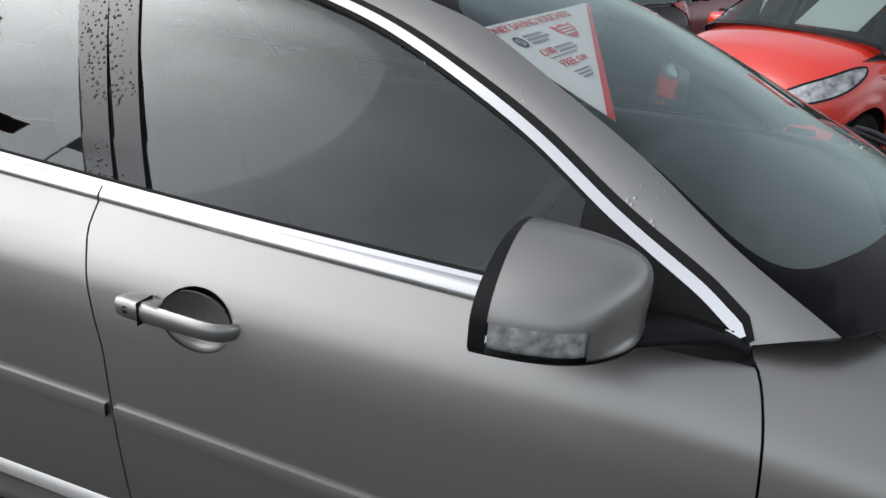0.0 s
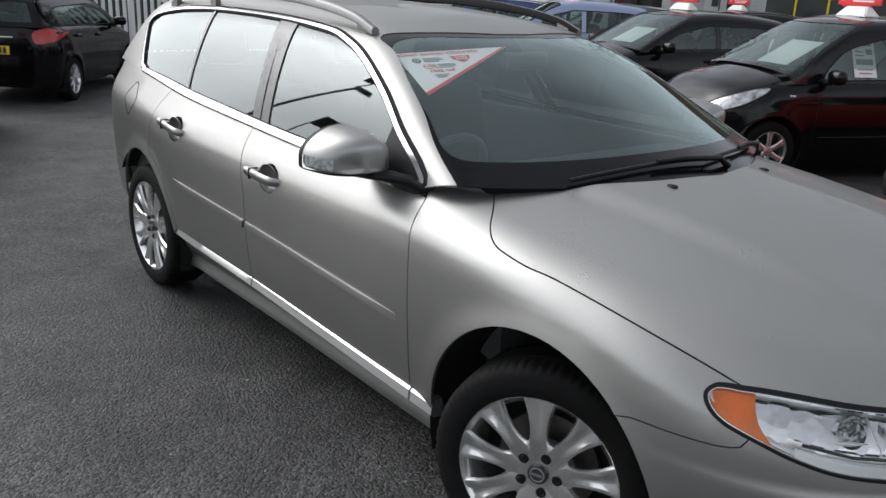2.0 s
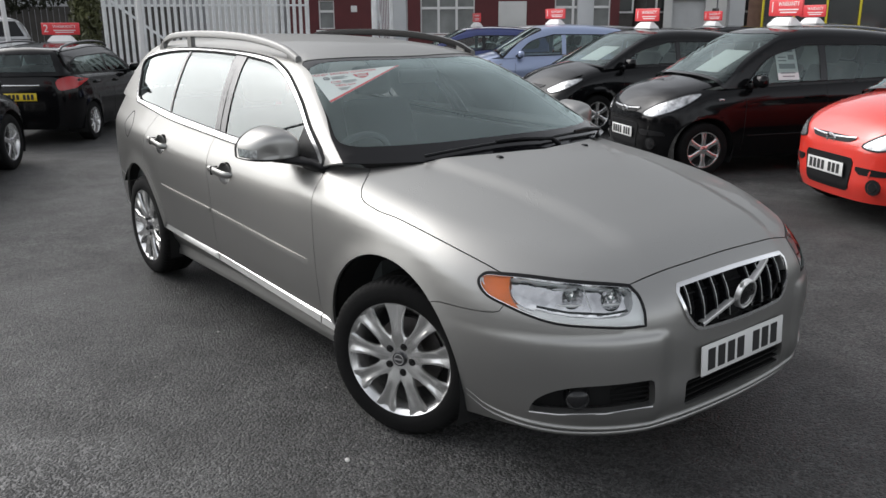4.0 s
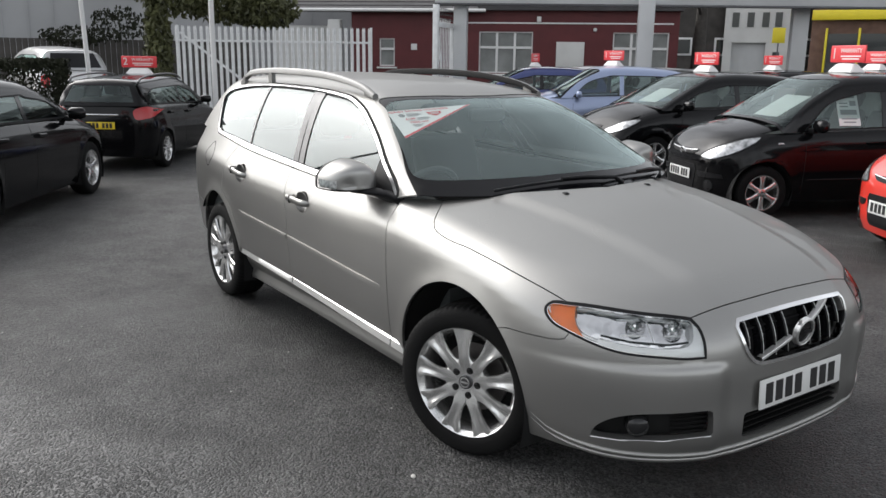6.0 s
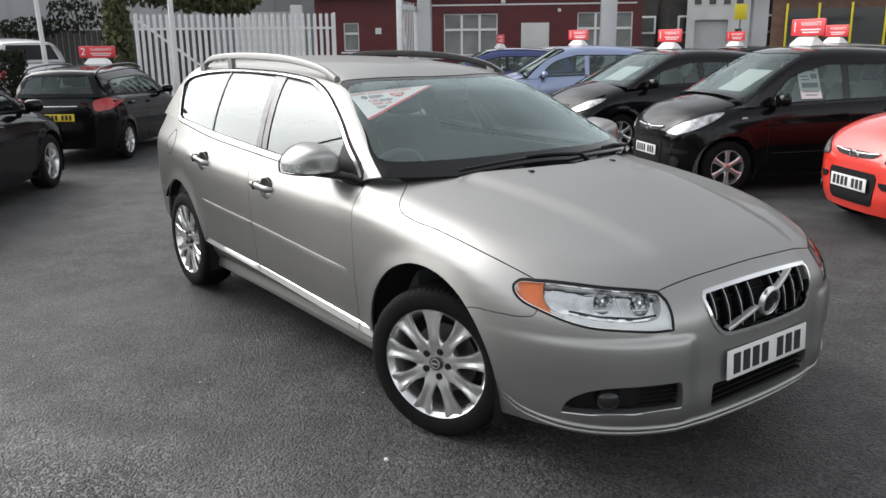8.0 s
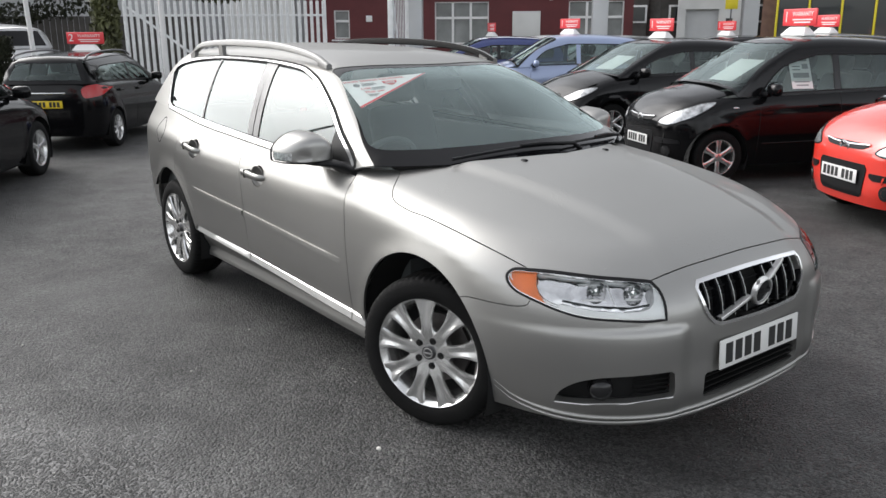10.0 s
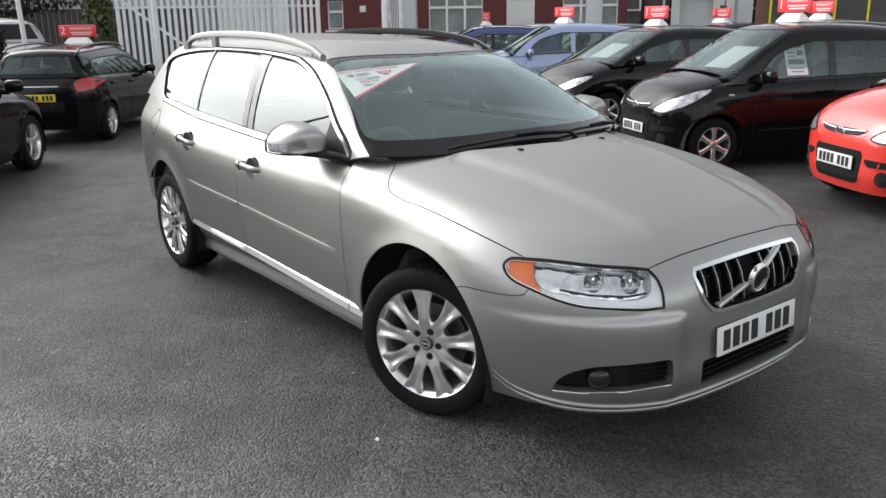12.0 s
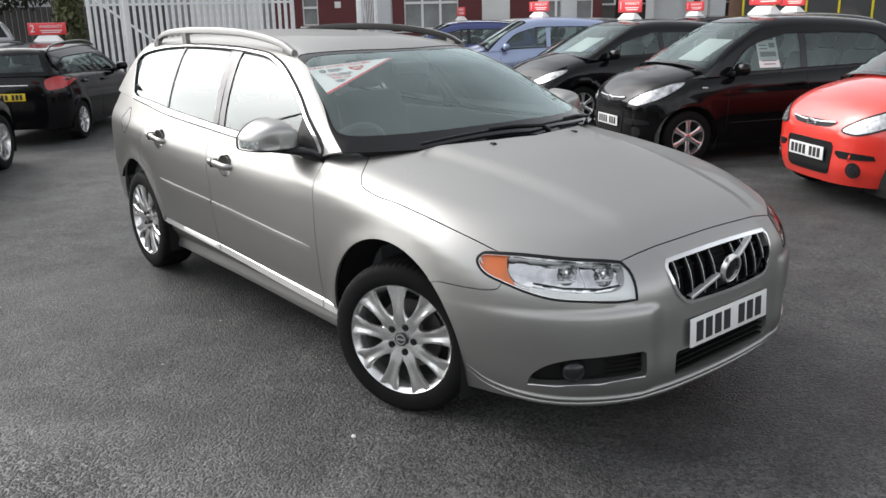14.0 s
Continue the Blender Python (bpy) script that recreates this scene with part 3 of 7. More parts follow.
def estate_cabin(car):
    for x, y in ((-1.55, -0.38), (-1.55, 0.38), (-2.42, -0.40), (-2.42, 0.40)):
        seat(car, x, y, 0.52, FABRIC)
    bm = bmesh.new()
    pr = [(-0.30, 0.98), (-0.60, 1.0), (-0.82, 0.985), (-0.93, 0.93), (-0.96, 0.82), (-0.90, 0.60), (-0.3, 0.5)]
    a = [bm.verts.new((x, -0.74 + 0.0, z - (0.02 if x > -0.5 else 0))) for x, z in pr]
    b = [bm.verts.new((x, 0.74, z - (0.02 if x > -0.5 else 0))) for x, z in pr]
    for i in range(len(pr)):
        j = (i + 1) % len(pr)
        bm.faces.new((a[i], a[j], b[j], b[i]))
    bm.faces.new(a[::-1])
    bm.faces.new(b)
    bmesh.ops.recalc_face_normals(bm, faces=bm.faces)
    part("dashboard", mesh_of(bm, "dash", 50), DASH, car)
    bm = bmesh.new()
    ring = [(0.19 * math.cos(t), 0, 0.19 * math.sin(t)) for t in np.linspace(0, 2 * math.pi, 33)]
    tube(bm, ring, 0.016, 8, False)
    box(bm, (0, 0.01, 0), (0.15, 0.03, 0.12), None, 0.012)
    box(bm, (0, 0.01, 0), (0.36, 0.02, 0.035), None, 0.006)
    me = mesh_of(bm, "steer", 60)
    me.transform(pose(-1.04, -0.38, 0.90, 0, 0, 0) @ pose(0, 0, 0, 0, 28, 0) @ pose(0, 0, 0, 0, 0, 90))
    part("steering_wheel", me, DASH, car)
    bm = bmesh.new()
    box(bm, (-1.02, 0, 1.335), (0.04, 0.24, 0.07), None, 0.018)
    part("rear_view_mirror", mesh_of(bm, "rvm", 50), DASH, car)
    bm = bmesh.new()
    box(bm, (-1.65, 0, 0.28), (3.4, 1.40, 0.08))
    part("floor_pan", mesh_of(bm, "pan"), VOID, car)
    bm = bmesh.new()
    box(bm, (-0.35, 0, 0.62), (0.06, 1.45, 0.6))
    part("bulkhead", mesh_of(bm, "bulk"), VOID, car)
    for sy in (-1, 1):
        bm = bmesh.new()
        box(bm, (-1.9, sy * 0.79, 0.68), (2.6, 0.06, 0.66), None, 0.02)
        part("door_lining", mesh_of(bm, "lining", 40), DASH, car)
    bm = bmesh.new()
    box(bm, (-2.45, 0, 1.40), (1.7, 0.9, 0.02), None, 0.008)
    part("headlining", mesh_of(bm, "headlining", 40), shader("headlining_cloth", (0.35, 0.34, 0.32), 0.9), car)
    bm = bmesh.new()
    box(bm, (-3.2, 0, 0.95), (0.8, 1.35, 0.03), None, 0.008)
    part("load_cover", mesh_of(bm, "cover", 40), FABRIC, car)


def voucher():
    """The three-cornered card behind the windscreen's top corner."""
    A, B, C = Vector((-1.090, -0.600, 1.362)), Vector((-0.996, -0.135, 1.394)), Vector((-0.825, -0.645, 1.250))
    ex = (B - A).normalized()
    n = ex.cross(C - A).normalized()
    if n.z < 0:
        n = -n
    up = n.cross(ex).normalized()
    if up.dot(C - A) > 0:
        up = -up
    m = Matrix(((ex.x, -n.x, up.x, A.x), (ex.y, -n.y, up.y, A.y), (ex.z, -n.z, up.z, A.z), (0, 0, 0, 1)))
    w = (B - A).length
    cx, cz = (C - A).dot(ex), (C - A).dot(up)
    v = empty("voucher_card", m)
    tagged(v, "white three-cornered voucher card with red edge behind the windscreen", "card")

    def sheet(pts, y, mat, name, lab=""):
        bm = bmesh.new()
        f = bm.faces.new([bm.verts.new((q[0], y, q[1])) for q in pts])
        r = bmesh.ops.extrude_face_region(bm, geom=[f])
        bmesh.ops.translate(bm, verts=[q for q in r["geom"] if isinstance(q, bmesh.types.BMVert)], vec=(0, 0.0008, 0))
        bmesh.ops.recalc_face_normals(bm, faces=bm.faces)
        return part(name, mesh_of(bm, name), mat, v, lab)

    sheet([(0, 0), (cx, cz), (w, 0)], 0.0, WHITE, "card_sheet")
    e = Vector((cx - w, cz)).normalized()
    q = Vector((-e.y, e.x)) * 0.006
    if q.x > 0:
        q = -q
    sheet([(w, 0), (cx, cz), (cx + q.x, cz + q.y + 0.01), (w - 0.02, -0.002)], -0.0012, REDINK, "red_edge", "red printed edge")
    lean = cx / -cz

    def say(words, size, x, z, mat, nm):
        me = text_mesh(words, size, 0.0003)
        me.transform(pose(x, -0.0015, z))
        part(nm, me, mat, v)

    def bar(x, z, bw, bh, mat):
        part("text_bar", boxmesh((x, -0.0012, z), (bw, 0.0008, bh)), mat, v)

    say("MONEY SAVING VOUCHERS", 0.027, 0.165, -0.020, REDINK, "headline")
    bm = bmesh.new()
    lathe(bm, [(0.011, -0.0016), (0.0165, -0.0016)], 20, off=(0.062, 0, -0.062))
    part("round_mark", mesh_of(bm, "mark"), INK, v)
    bm = bmesh.new()
    lathe(bm, [(0.0, -0.0014), (0.008, -0.0014)], 16, off=(0.062, 0, -0.062))
    part("mark_centre", mesh_of(bm, "mark"), GREYINK, v)
    for k, (bw, x) in enumerate(((0.07, 0.125), (0.08, 0.13), (0.06, 0.12))):
        bar(x, -0.050 - 0.011 * k, bw, 0.005, GREYINK)
    sheet([(0.205, -0.042), (0.222, -0.048), (0.245, -0.043), (0.268, -0.048), (0.285, -0.042), (0.28, -0.066), (0.262, -0.082), (0.245, -0.09), (0.228, -0.082), (0.21, -0.066)], -0.0012, REDINK, "shield_mark", "plain red shield")
    for k in range(3):
        part("text_bar", boxmesh((0.245, -0.0024, -0.056 - 0.009 * k), (0.05, 0.0008, 0.0035)), WHITE, v)
    say("\u00a3100", 0.026, 0.095, -0.103, REDINK, "price")
    for k in range(2):
        bar(0.165, -0.098 - 0.011 * k, 0.07, 0.005, GREYINK)
    bar(0.13, -0.120, 0.11, 0.002, GREYINK)
    say("FREE", 0.026, 0.108, -0.142, REDINK, "word")
    say("GAP", 0.020, 0.162, -0.142, REDINK, "word")
    for k in range(3):
        bar(0.115 - 0.004 * k, -0.166 - 0.009 * k, 0.06 - 0.012 * k, 0.003, GREYINK)
    return v

# ---------- the silver estate car ----------
LIFT = spl((-3.9, 0.085), (-3.1, 0.07), (-2.4, 0.035), (-1.6, 0.008), (-0.9, 0.004), (-0.45, 0.014), (-0.15, -0.008), (0.15, -0.062), (0.5, -0.15), (0.9, -0.24))
WIDE = spl((0.1, 0.84), (0.2, 0.862), (0.3, 0.888), (0.4, 0.908), (0.5, 0.922), (0.62, 0.931), (0.75, 0.933), (0.84, 0.929), (0.885, 0.921), (0.92, 0.906), (0.96, 0.882), (1.0, 0.858), (1.03, 0.841), (1.10, 0.78), (1.25, 0.6))
PLAN = spl((-3.95, -0.22), (-3.6, -0.128), (-3.2, -0.056), (-2.7, -0.009), (-1.5, 0.0), (0.1, 0.0), (0.4, -0.014), (0.65, -0.045), (0.95, -0.10))
HOOD = spl((-1.2, 1.32), (-0.75, 1.15), (-0.55, 1.102), (-0.4, 1.081), (-0.1, 1.045), (0.25, 0.99), (0.55, 0.915), (0.75, 0.845), (0.9, 0.765), (1.0, 0.69))
NOSEPROF = spl((0.15, -0.09), (0.24, -0.02), (0.3, 0.0), (0.45, 0.0), (0.58, -0.004), (0.68, -0.022), (0.76, -0.055), (0.85, -0.12))
BELT = spl((-3.6, 1.16), (-3.1, 1.122), (-2.7, 1.096), (-2.4, 1.072), (-1.9, 1.044), (-1.5, 1.025), (-0.9, 1.008), (-0.4, 1.0))
SILL = spl((-2.6, 0.424), (-1.6, 0.388), (-0.44, 0.346), (0.0, 0.33))


def low_body(x, a, z):
    zz = z - LIFT(x) * sstep(0.35, 0.75, z)
    w = WIDE(zz) + PLAN(x)
    for hub in (0.0, -2.816):
        r = np.hypot(x - hub, z - 0.325)
        w = w + 0.014 * np.exp(-(((r - 0.40) / 0.06) ** 2)) * (z > 0.2)
    side = a - w
    ridge = 0.50 - 0.14 * (x + 0.3) / 1.15
    h = HOOD(x) - 0.05 * (a / 0.6) ** 2 + 0.016 * (1 - sstep(ridge - 0.05, ridge + 0.06, a))
    top = z - h
    ledge = 0.017 * sstep(0.38, 0.46, a) * (1 - sstep(0.572, 0.602, z)) * sstep(0.2, 0.3, z)
    front = x - (0.958 - 0.15 * a * a + NOSEPROF(z) + ledge)
    rear = (-3.85 + 0.12 * a * a + 0.05 * np.abs(z - 0.6)) - x
    f = smax(side, front, 0.5)
    f = smax(f, rear, 0.3)
    return smax(f, top, 0.10)


ROOF = spl((-4.0, 1.45), (-3.6, 1.490), (-3.0, 1.526), (-2.3, 1.536), (-1.7, 1.52), (-1.2, 1.471), (-0.8, 1.39))
RAKE = spl((0.95, 0.06), (1.03, -0.13), (1.15, -0.40), (1.3, -0.72), (1.4, -0.97), (1.45, -1.13), (1.5, -1.31))


def top_body(x, a, z):
    t = z - 1.04
    side = a - (0.838 - 0.42 * t - 0.45 * t * t - 0.03 * np.maximum(-2.4 - x, 0) ** 2 - 0.16 * np.maximum(-3.12 - x, 0) ** 2)
    top = z - (ROOF(x) - 0.05 * (a / 0.6) ** 2)
    screen = (x - (RAKE(z) - 0.44 * a * a)) * 0.42
    rear = ((-3.745 + 0.62 * np.maximum(z - 1.05, 0) + 0.10 * a * a) - x) * 0.8
    f = smax(side, top, 0.10)
    f = smax(f, screen, 0.045)
    return smax(f, rear, 0.08)


SIDEWAY, FENDERWAY, BONNETWAY, NOSEWAY, ROOFWAY = Side(), Round(0.45, 0.72, 0.45), Top(0.4), Nose(0.15, 0.8), Round(0.0, 0.95, 0.7)
FRONTWAY = Ahead(0.3)


def arch(x, r, a0, a1, y=0.9, z=0.325):
    return [np.array((x + r * math.cos(radians(t)), y, z + r * math.sin(radians(t)))) for t in np.linspace(a0, a1, 36)]


def at_belt(x0, x1, dz=0.0, y=0.83, step=0.03):
    return [np.array((x, y, float(BELT(x)) + dz)) for x in np.linspace(x0, x1, max(2, int(abs(x1 - x0) / step)))]


def handle_hole(x, z, rx=0.072, rz=0.054):
    return [np.array((x + rx * math.cos(t), 0.92, z + rz * math.sin(t))) for t in np.linspace(0, 2 * math.pi, 40, endpoint=False)]


def estate_car():
    car = empty("estate_car")
    tagged(car, "silver estate car wet with rain on the asphalt", "car")
    R = 0.415

    # seams shared by neighbouring panels (right half, y positive here), drawn on the surface
    seam_fd = snap(curve([(-0.572, 0.84, 1.01), (-0.55, 0.861, 0.981), (-0.535, 0.90, 0.934), (-0.522, 0.934, 0.84), (-0.518, 0.935, 0.70), (-0.516, 0.934, 0.545), (-0.52, 0.915, 0.42), (-0.523, 0.905, 0.352)]))
    seam_dd = snap(curve([(-1.69, 0.85, float(BELT(-1.69)) + 0.006), (-1.697, 0.88, 0.977), (-1.685, 0.9, 0.935), (-1.655, 0.92, 0.83), (-1.637, 0.925, 0.75), (-1.625, 0.925, 0.55), (-1.62, 0.9, 0.389)]))
    seam_dq = snap(curve([(-2.52, 0.8, float(BELT(-2.52)) + 0.006), (-2.60, 0.86, 1.0), (-2.66, 0.88, 0.86)]) + arch(-2.816, R + 0.035, 72, 14))
    shut = snap(curve([(-0.40, 0.716, 1.011), (-0.352, 0.76, 0.995), (-0.308, 0.806, 0.978), (-0.272, 0.845, 0.958), (-0.233, 0.872, 0.936), (-0.190, 0.885, 0.920), (-0.083, 0.889, 0.904), (0.014, 0.88, 0.896), (0.30, 0.857, 0.848), (0.525, 0.808, 0.786)]))
    lamp_top = snap(curve([(0.525, 0.808, 0.786), (0.557, 0.782, 0.785), (0.705, 0.65, 0.77), (0.816, 0.488, 0.749)]))
    hood_front = snap(curve([(0.816, 0.488, 0.749), (0.825, 0.41, 0.763), (0.838, 0.30, 0.775), (0.846, 0.19, 0.783), (0.85, 0.0, 0.79)]))
    lamp_in = snap(curve([(0.816, 0.488, 0.749), (0.845, 0.478, 0.725), (0.87, 0.478, 0.685), (0.897, 0.489, 0.626)]))
    lamp_low = snap(curve([(0.897, 0.489, 0.626), (0.87, 0.56, 0.626), (0.825, 0.635, 0.633), (0.738, 0.74, 0.644), (0.66, 0.799, 0.665), (0.58, 0.84, 0.692)]))
    lamp_tip = snap(curve([(0.58, 0.84, 0.692), (0.522, 0.857, 0.711), (0.485, 0.864, 0.736), (0.471, 0.860, 0.764), (0.482, 0.840, 0.784), (0.505, 0.822, 0.788), (0.525, 0.808, 0.786)], 0.007))
    seam_fb = snap(curve([(0.58, 0.84, 0.692), (0.57, 0.85, 0.672), (0.53, 0.87, 0.662), (0.42, 0.90, 0.658), (0.33, 0.925, 0.656), (0.293, 0.932, 0.647)]))
    arch_f = snap(arch(0.018, R, 48.5, 176, 0.93, 0.335))
    wing_top = snap(curve([(-0.572, 0.84, 1.01), (-0.55, 0.81, 1.02), (-0.48, 0.765, 1.02), (-0.40, 0.716, 1.011)]))

    # doors, wings, quarters
    lowline = lambda x0, x1: [np.array((x, 0.9, float(SILL(x)) + 0.01)) for x in np.linspace(x0, x1, 40)]
    for mirror, side in ((True, "right"), (False, "left")):
        door = join(at_belt(-0.572, -1.69, 0.006), seam_dd, lowline(-1.62, -0.523), seam_fd[::-1])
        cup_f, cup_r = handle_hole(-1.435, 0.868), handle_hole(-2.335, 0.918)
        d = part("front_door", panel([door, cup_f], SIDEWAY, low_body, mirror=mirror, gap=0.002), PAINT, car)
        door2 = join(at_belt(-1.69, -2.52, 0.006), seam_dq, line(seam_dq[-1], (-2.385, 0.9, 0.425)), lowline(-2.385, -1.62), seam_dd[::-1])
        d2 = part("rear_door", panel([door2, cup_r], SIDEWAY, low_body, mirror=mirror, gap=0.002), PAINT, car)
        rear_edge = curve([(-3.62, 0.72, float(BELT(-3.6))), (-3.70, 0.76, 1.0), (-3.72, 0.78, 0.85), (-3.72, 0.78, 0.62)])
        quarter = join(at_belt(-2.52, -3.62, 0.006), rear_edge, line((-3.72, 0.78, 0.62), (-2.816 - R * math.cos(radians(43)), 0.85, 0.601)), [np.array((-2.816 - R * math.cos(radians(t)), 0.9, 0.325 + R * math.sin(radians(t)))) for t in np.linspace(43, 170, 40)], line((-2.816 + R * math.cos(radians(10)), 0.9, 0.397), seam_dq[-1]), seam_dq[::-1])
        part("rear_wing", panel([quarter], SIDEWAY, low_body, mirror=mirror, gap=0.002), PAINT, car)
        rb = join(line((-2.816 - R * math.cos(radians(43)), 0.85, 0.597), (-3.72, 0.78, 0.615)), line((-3.72, 0.78, 0.615), (-3.72, 0.75, 0.36)), line((-3.72, 0.75, 0.36), (-3.26, 0.85, 0.375)), [np.array((-2.816 - R * math.cos(radians(t)), 0.9, 0.325 + R * math.sin(radians(t)))) for t in np.linspace(6, 42, 16)])
        part("rear_bumper_side", panel([rb], SIDEWAY, low_body, mirror=mirror), PAINT, car)
        wing = join(shut, lamp_tip[::-1], seam_fb, arch_f, line(arch_f[-1], (-0.41, 0.9, 0.345)), line((-0.41, 0.9, 0.345), seam_fd[-1]), seam_fd[::-1], wing_top)
        part("front_wing", panel([wing], FENDERWAY, low_body, mirror=mirror, gap=0.002, step=0.025), PAINT, car)

        # sill with a bright strip on its shoulder
        sill = join([np.array((x, 0.9, float(SILL(x)) + 0.0)) for x in np.linspace(-0.40, -2.42, 40)], line((-2.42, 0.9, 0.41), (-2.42, 0.86, 0.22)), line((-2.42, 0.86, 0.22), (-0.385, 0.86, 0.20)), line((-0.385, 0.86, 0.2), (-0.40, 0.9, 0.345)))
        sill_mesh = panel([sill], SIDEWAY, lambda x, a, z: low_body(x, a, z) + 0.034 + 0.022 * np.exp(-(((z - 0.283) / 0.032) ** 2)), mirror=mirror, gap=0.001)
        s = part("sill", sill_mesh, PAINT, car, "dull silver painted sill")
        sy = -1 if mirror else 1
        for x0, x1 in ((-0.40, -0.51), (-0.52, -1.615), (-1.625, -2.42)):
            bm = bmesh.new()
            n = 16
            rings = []
            for i in range(n + 1):
                x = x0 + (x1 - x0) * i / n
                y = float(WIDE(0.37) + PLAN(x)) + 0.002
                zs = float(SILL(x)) - 0.372 + 0.0
                sec = [(y - 0.035, 0.402), (y - 0.008, 0.397), (y + 0.006, 0.384), (y + 0.010, 0.352), (y - 0.004, 0.340), (y - 0.045, 0.334)]
                rings.append([bm.verts.new((x, sy * q[0], q[1] + zs)) for q in sec])
            for r0, r1 in zip(rings, rings[1:]):
                for k in range(len(r0) - 1):
                    bm.faces.new((r0[k], r1[k], r1[k + 1], r0[k + 1]) if sy < 0 else (r0[k + 1], r1[k + 1], r1[k], r0[k]))
            bm.faces.new(rings[0])
            bm.faces.new(rings[-1][::-1])
            part("sill_trim", mesh_of(bm, "trim", 40), SATIN, s, "bright satin sill strip")
        # lower dark skirt
        bm = bmesh.new()
        box(bm, (-1.4, sy * 0.74, 0.215), (2.05, 0.10, 0.07), None, 0.015)
        part("skirt", mesh_of(bm, "skirt", 40), BLACK, s, "black underbody edge")
        # wheel housings
        for hub in (0.0, -2.816):
            bm = bmesh.new()
            lathe(bm, [(R + 0.012, sy * 0.905), (R + 0.012, sy * 0.55), (0.05, sy * 0.55)], 40, off=(hub, 0, 0.325))
            bmesh.ops.delete(bm, geom=[v for v in bm.verts if v.co.z < (0.17 if v.co.x > -2.9 else 0.52)], context="VERTS")
            part("wheel_housing", mesh_of(bm, "housing", 40), VOID, car, "black wheel housing liner")

        # side moulding across the doors
        for x0, x1, own in ((-0.58, -1.62, d), (-1.64, -2.37, d2)):
            bm = bmesh.new()
            rings = []
            for i in range(21):
                x = x0 + (x1 - x0) * i / 20
                zc = 0.594 - 0.042 * (x + 0.58)
                thick = 0.009 * min(1, 0.1 + (i / 20 if own is d else (20 - i) / 20) * 6)
                h = 0.016
                y = float(WIDE(zc - float(LIFT(x)) * float(sstep(0.35, 0.75, zc))) + PLAN(x))
                sec = [(y - 0.006, zc + h), (y + thick * 0.8, zc + h * 0.85), (y + thick, zc + h * 0.2), (y + thick * 0.85, zc - h * 0.85), (y - 0.006, zc - h)]
                rings.append([bm.verts.new((x, sy * q[0], q[1])) for q in sec])
            for r0, r1 in zip(rings, rings[1:]):
                for k in range(len(r0) - 1):
                    bm.faces.new((r0[k], r1[k], r1[k + 1], r0[k + 1]) if sy < 0 else (r0[k + 1], r1[k + 1], r1[k], r0[k]))
            part("side_moulding", mesh_of(bm, "mould", 60), PAINT, own)

        # grips: a dished cup and a bar
        for xc, zc, tilt, cx, cz, own, keyed in ((-1.46, 0.872, 0.007, -1.435, 0.868, d, True), (-2.348, 0.924, 0.024, -2.335, 0.918, d2, False)):
            y = float(WIDE(zc - float(LIFT(xc)) * 1.0) + PLAN(xc))
            handle = part("door_handle", grip(xc, y, zc, sy, tilt), PAINT, own)
            bm = bmesh.new()
            cup = []
            for k in range(6):
                u = k / 5
                cup.append([bm.verts.new((cx + 0.073 * math.sqrt(max(0.0, 1 - u * u)) * math.cos(t), sy * (y + 0.002 - 0.028 * u), cz + 0.055 * math.sqrt(max(0.0, 1 - u * u * 0.96)) * math.sin(t))) for t in np.linspace(0, 2 * math.pi, 28, endpoint=False)])
            for a, b in zip(cup, cup[1:]):
                for k in range(28):
                    j = (k + 1) % 28
                    bm.faces.new((a[k], a[j], b[j], b[k]) if sy < 0 else (b[k], b[j], a[j], a[k]))
            me = mesh_of(bm, "cup", 80)
            part("handle_recess", me, PAINT, own, "dished recess behind the handle")
            if keyed:
                bm = bmesh.new()
                lathe(bm, [(0.0, sy * (y + 0.036)), (0.007, sy * (y + 0.036)), (0.008, sy * (y + 0.028))], 14, off=(xc - 0.094, 0, zc + 0.004))
                part("key_lock", mesh_of(bm, "lock", 40), BLACK, handle, "round black key lock")
            bm = bmesh.new()
            box(bm, (xc - 0.066, sy * (y + 0.018), zc + 0.29 * tilt), (0.0025, 0.042, 0.043), None, 0.001)
            part("handle_seam", mesh_of(bm, "seam", 40), BLACK, handle, "thin dark joint in the handle")

    # bonnet
    rear_edge = snap(curve([(-0.40, 0.716, 1.011), (-0.338, 0.63, 1.025), (-0.255, 0.50, 1.038), (-0.145, 0.27, 1.055), (-0.085, 0.0, 1.06)]))
    half = join(rear_edge[::-1], shut, lamp_top, hood_front)
    bonnet = join(half, flip(half)[::-1])
    b = part("bonnet", panel([bonnet], BONNETWAY, low_body, step=0.025, gap=0.002), PAINT_WET, car, "silver bonnet covered in raindrops")
    for y in (-0.265, 0.265):
        bm = bmesh.new()
        z = 1.045
        box(bm, (-0.085, y, z), (0.035, 0.024, 0.022), None, 0.008)
        part("washer_jet", mesh_of(bm, "jet", 50), BLACK, b, "black washer jet")

    # front bumper with openings
    low_edge = curve([(0.424, 0.868, 0.249), (0.48, 0.85, 0.246), (0.58, 0.80, 0.241), (0.76, 0.62, 0.238), (0.88, 0.42, 0.232), (0.93, 0.2, 0.23), (0.94, 0.0, 0.23)])
    bump_arch = snap(arch(0.018, R, 48.5, -12, 0.93, 0.335))
    half = join(hood_front[::-1], lamp_in, lamp_low, seam_fb, bump_arch, low_edge)
    whole = join(half, flip(half)[::-1])
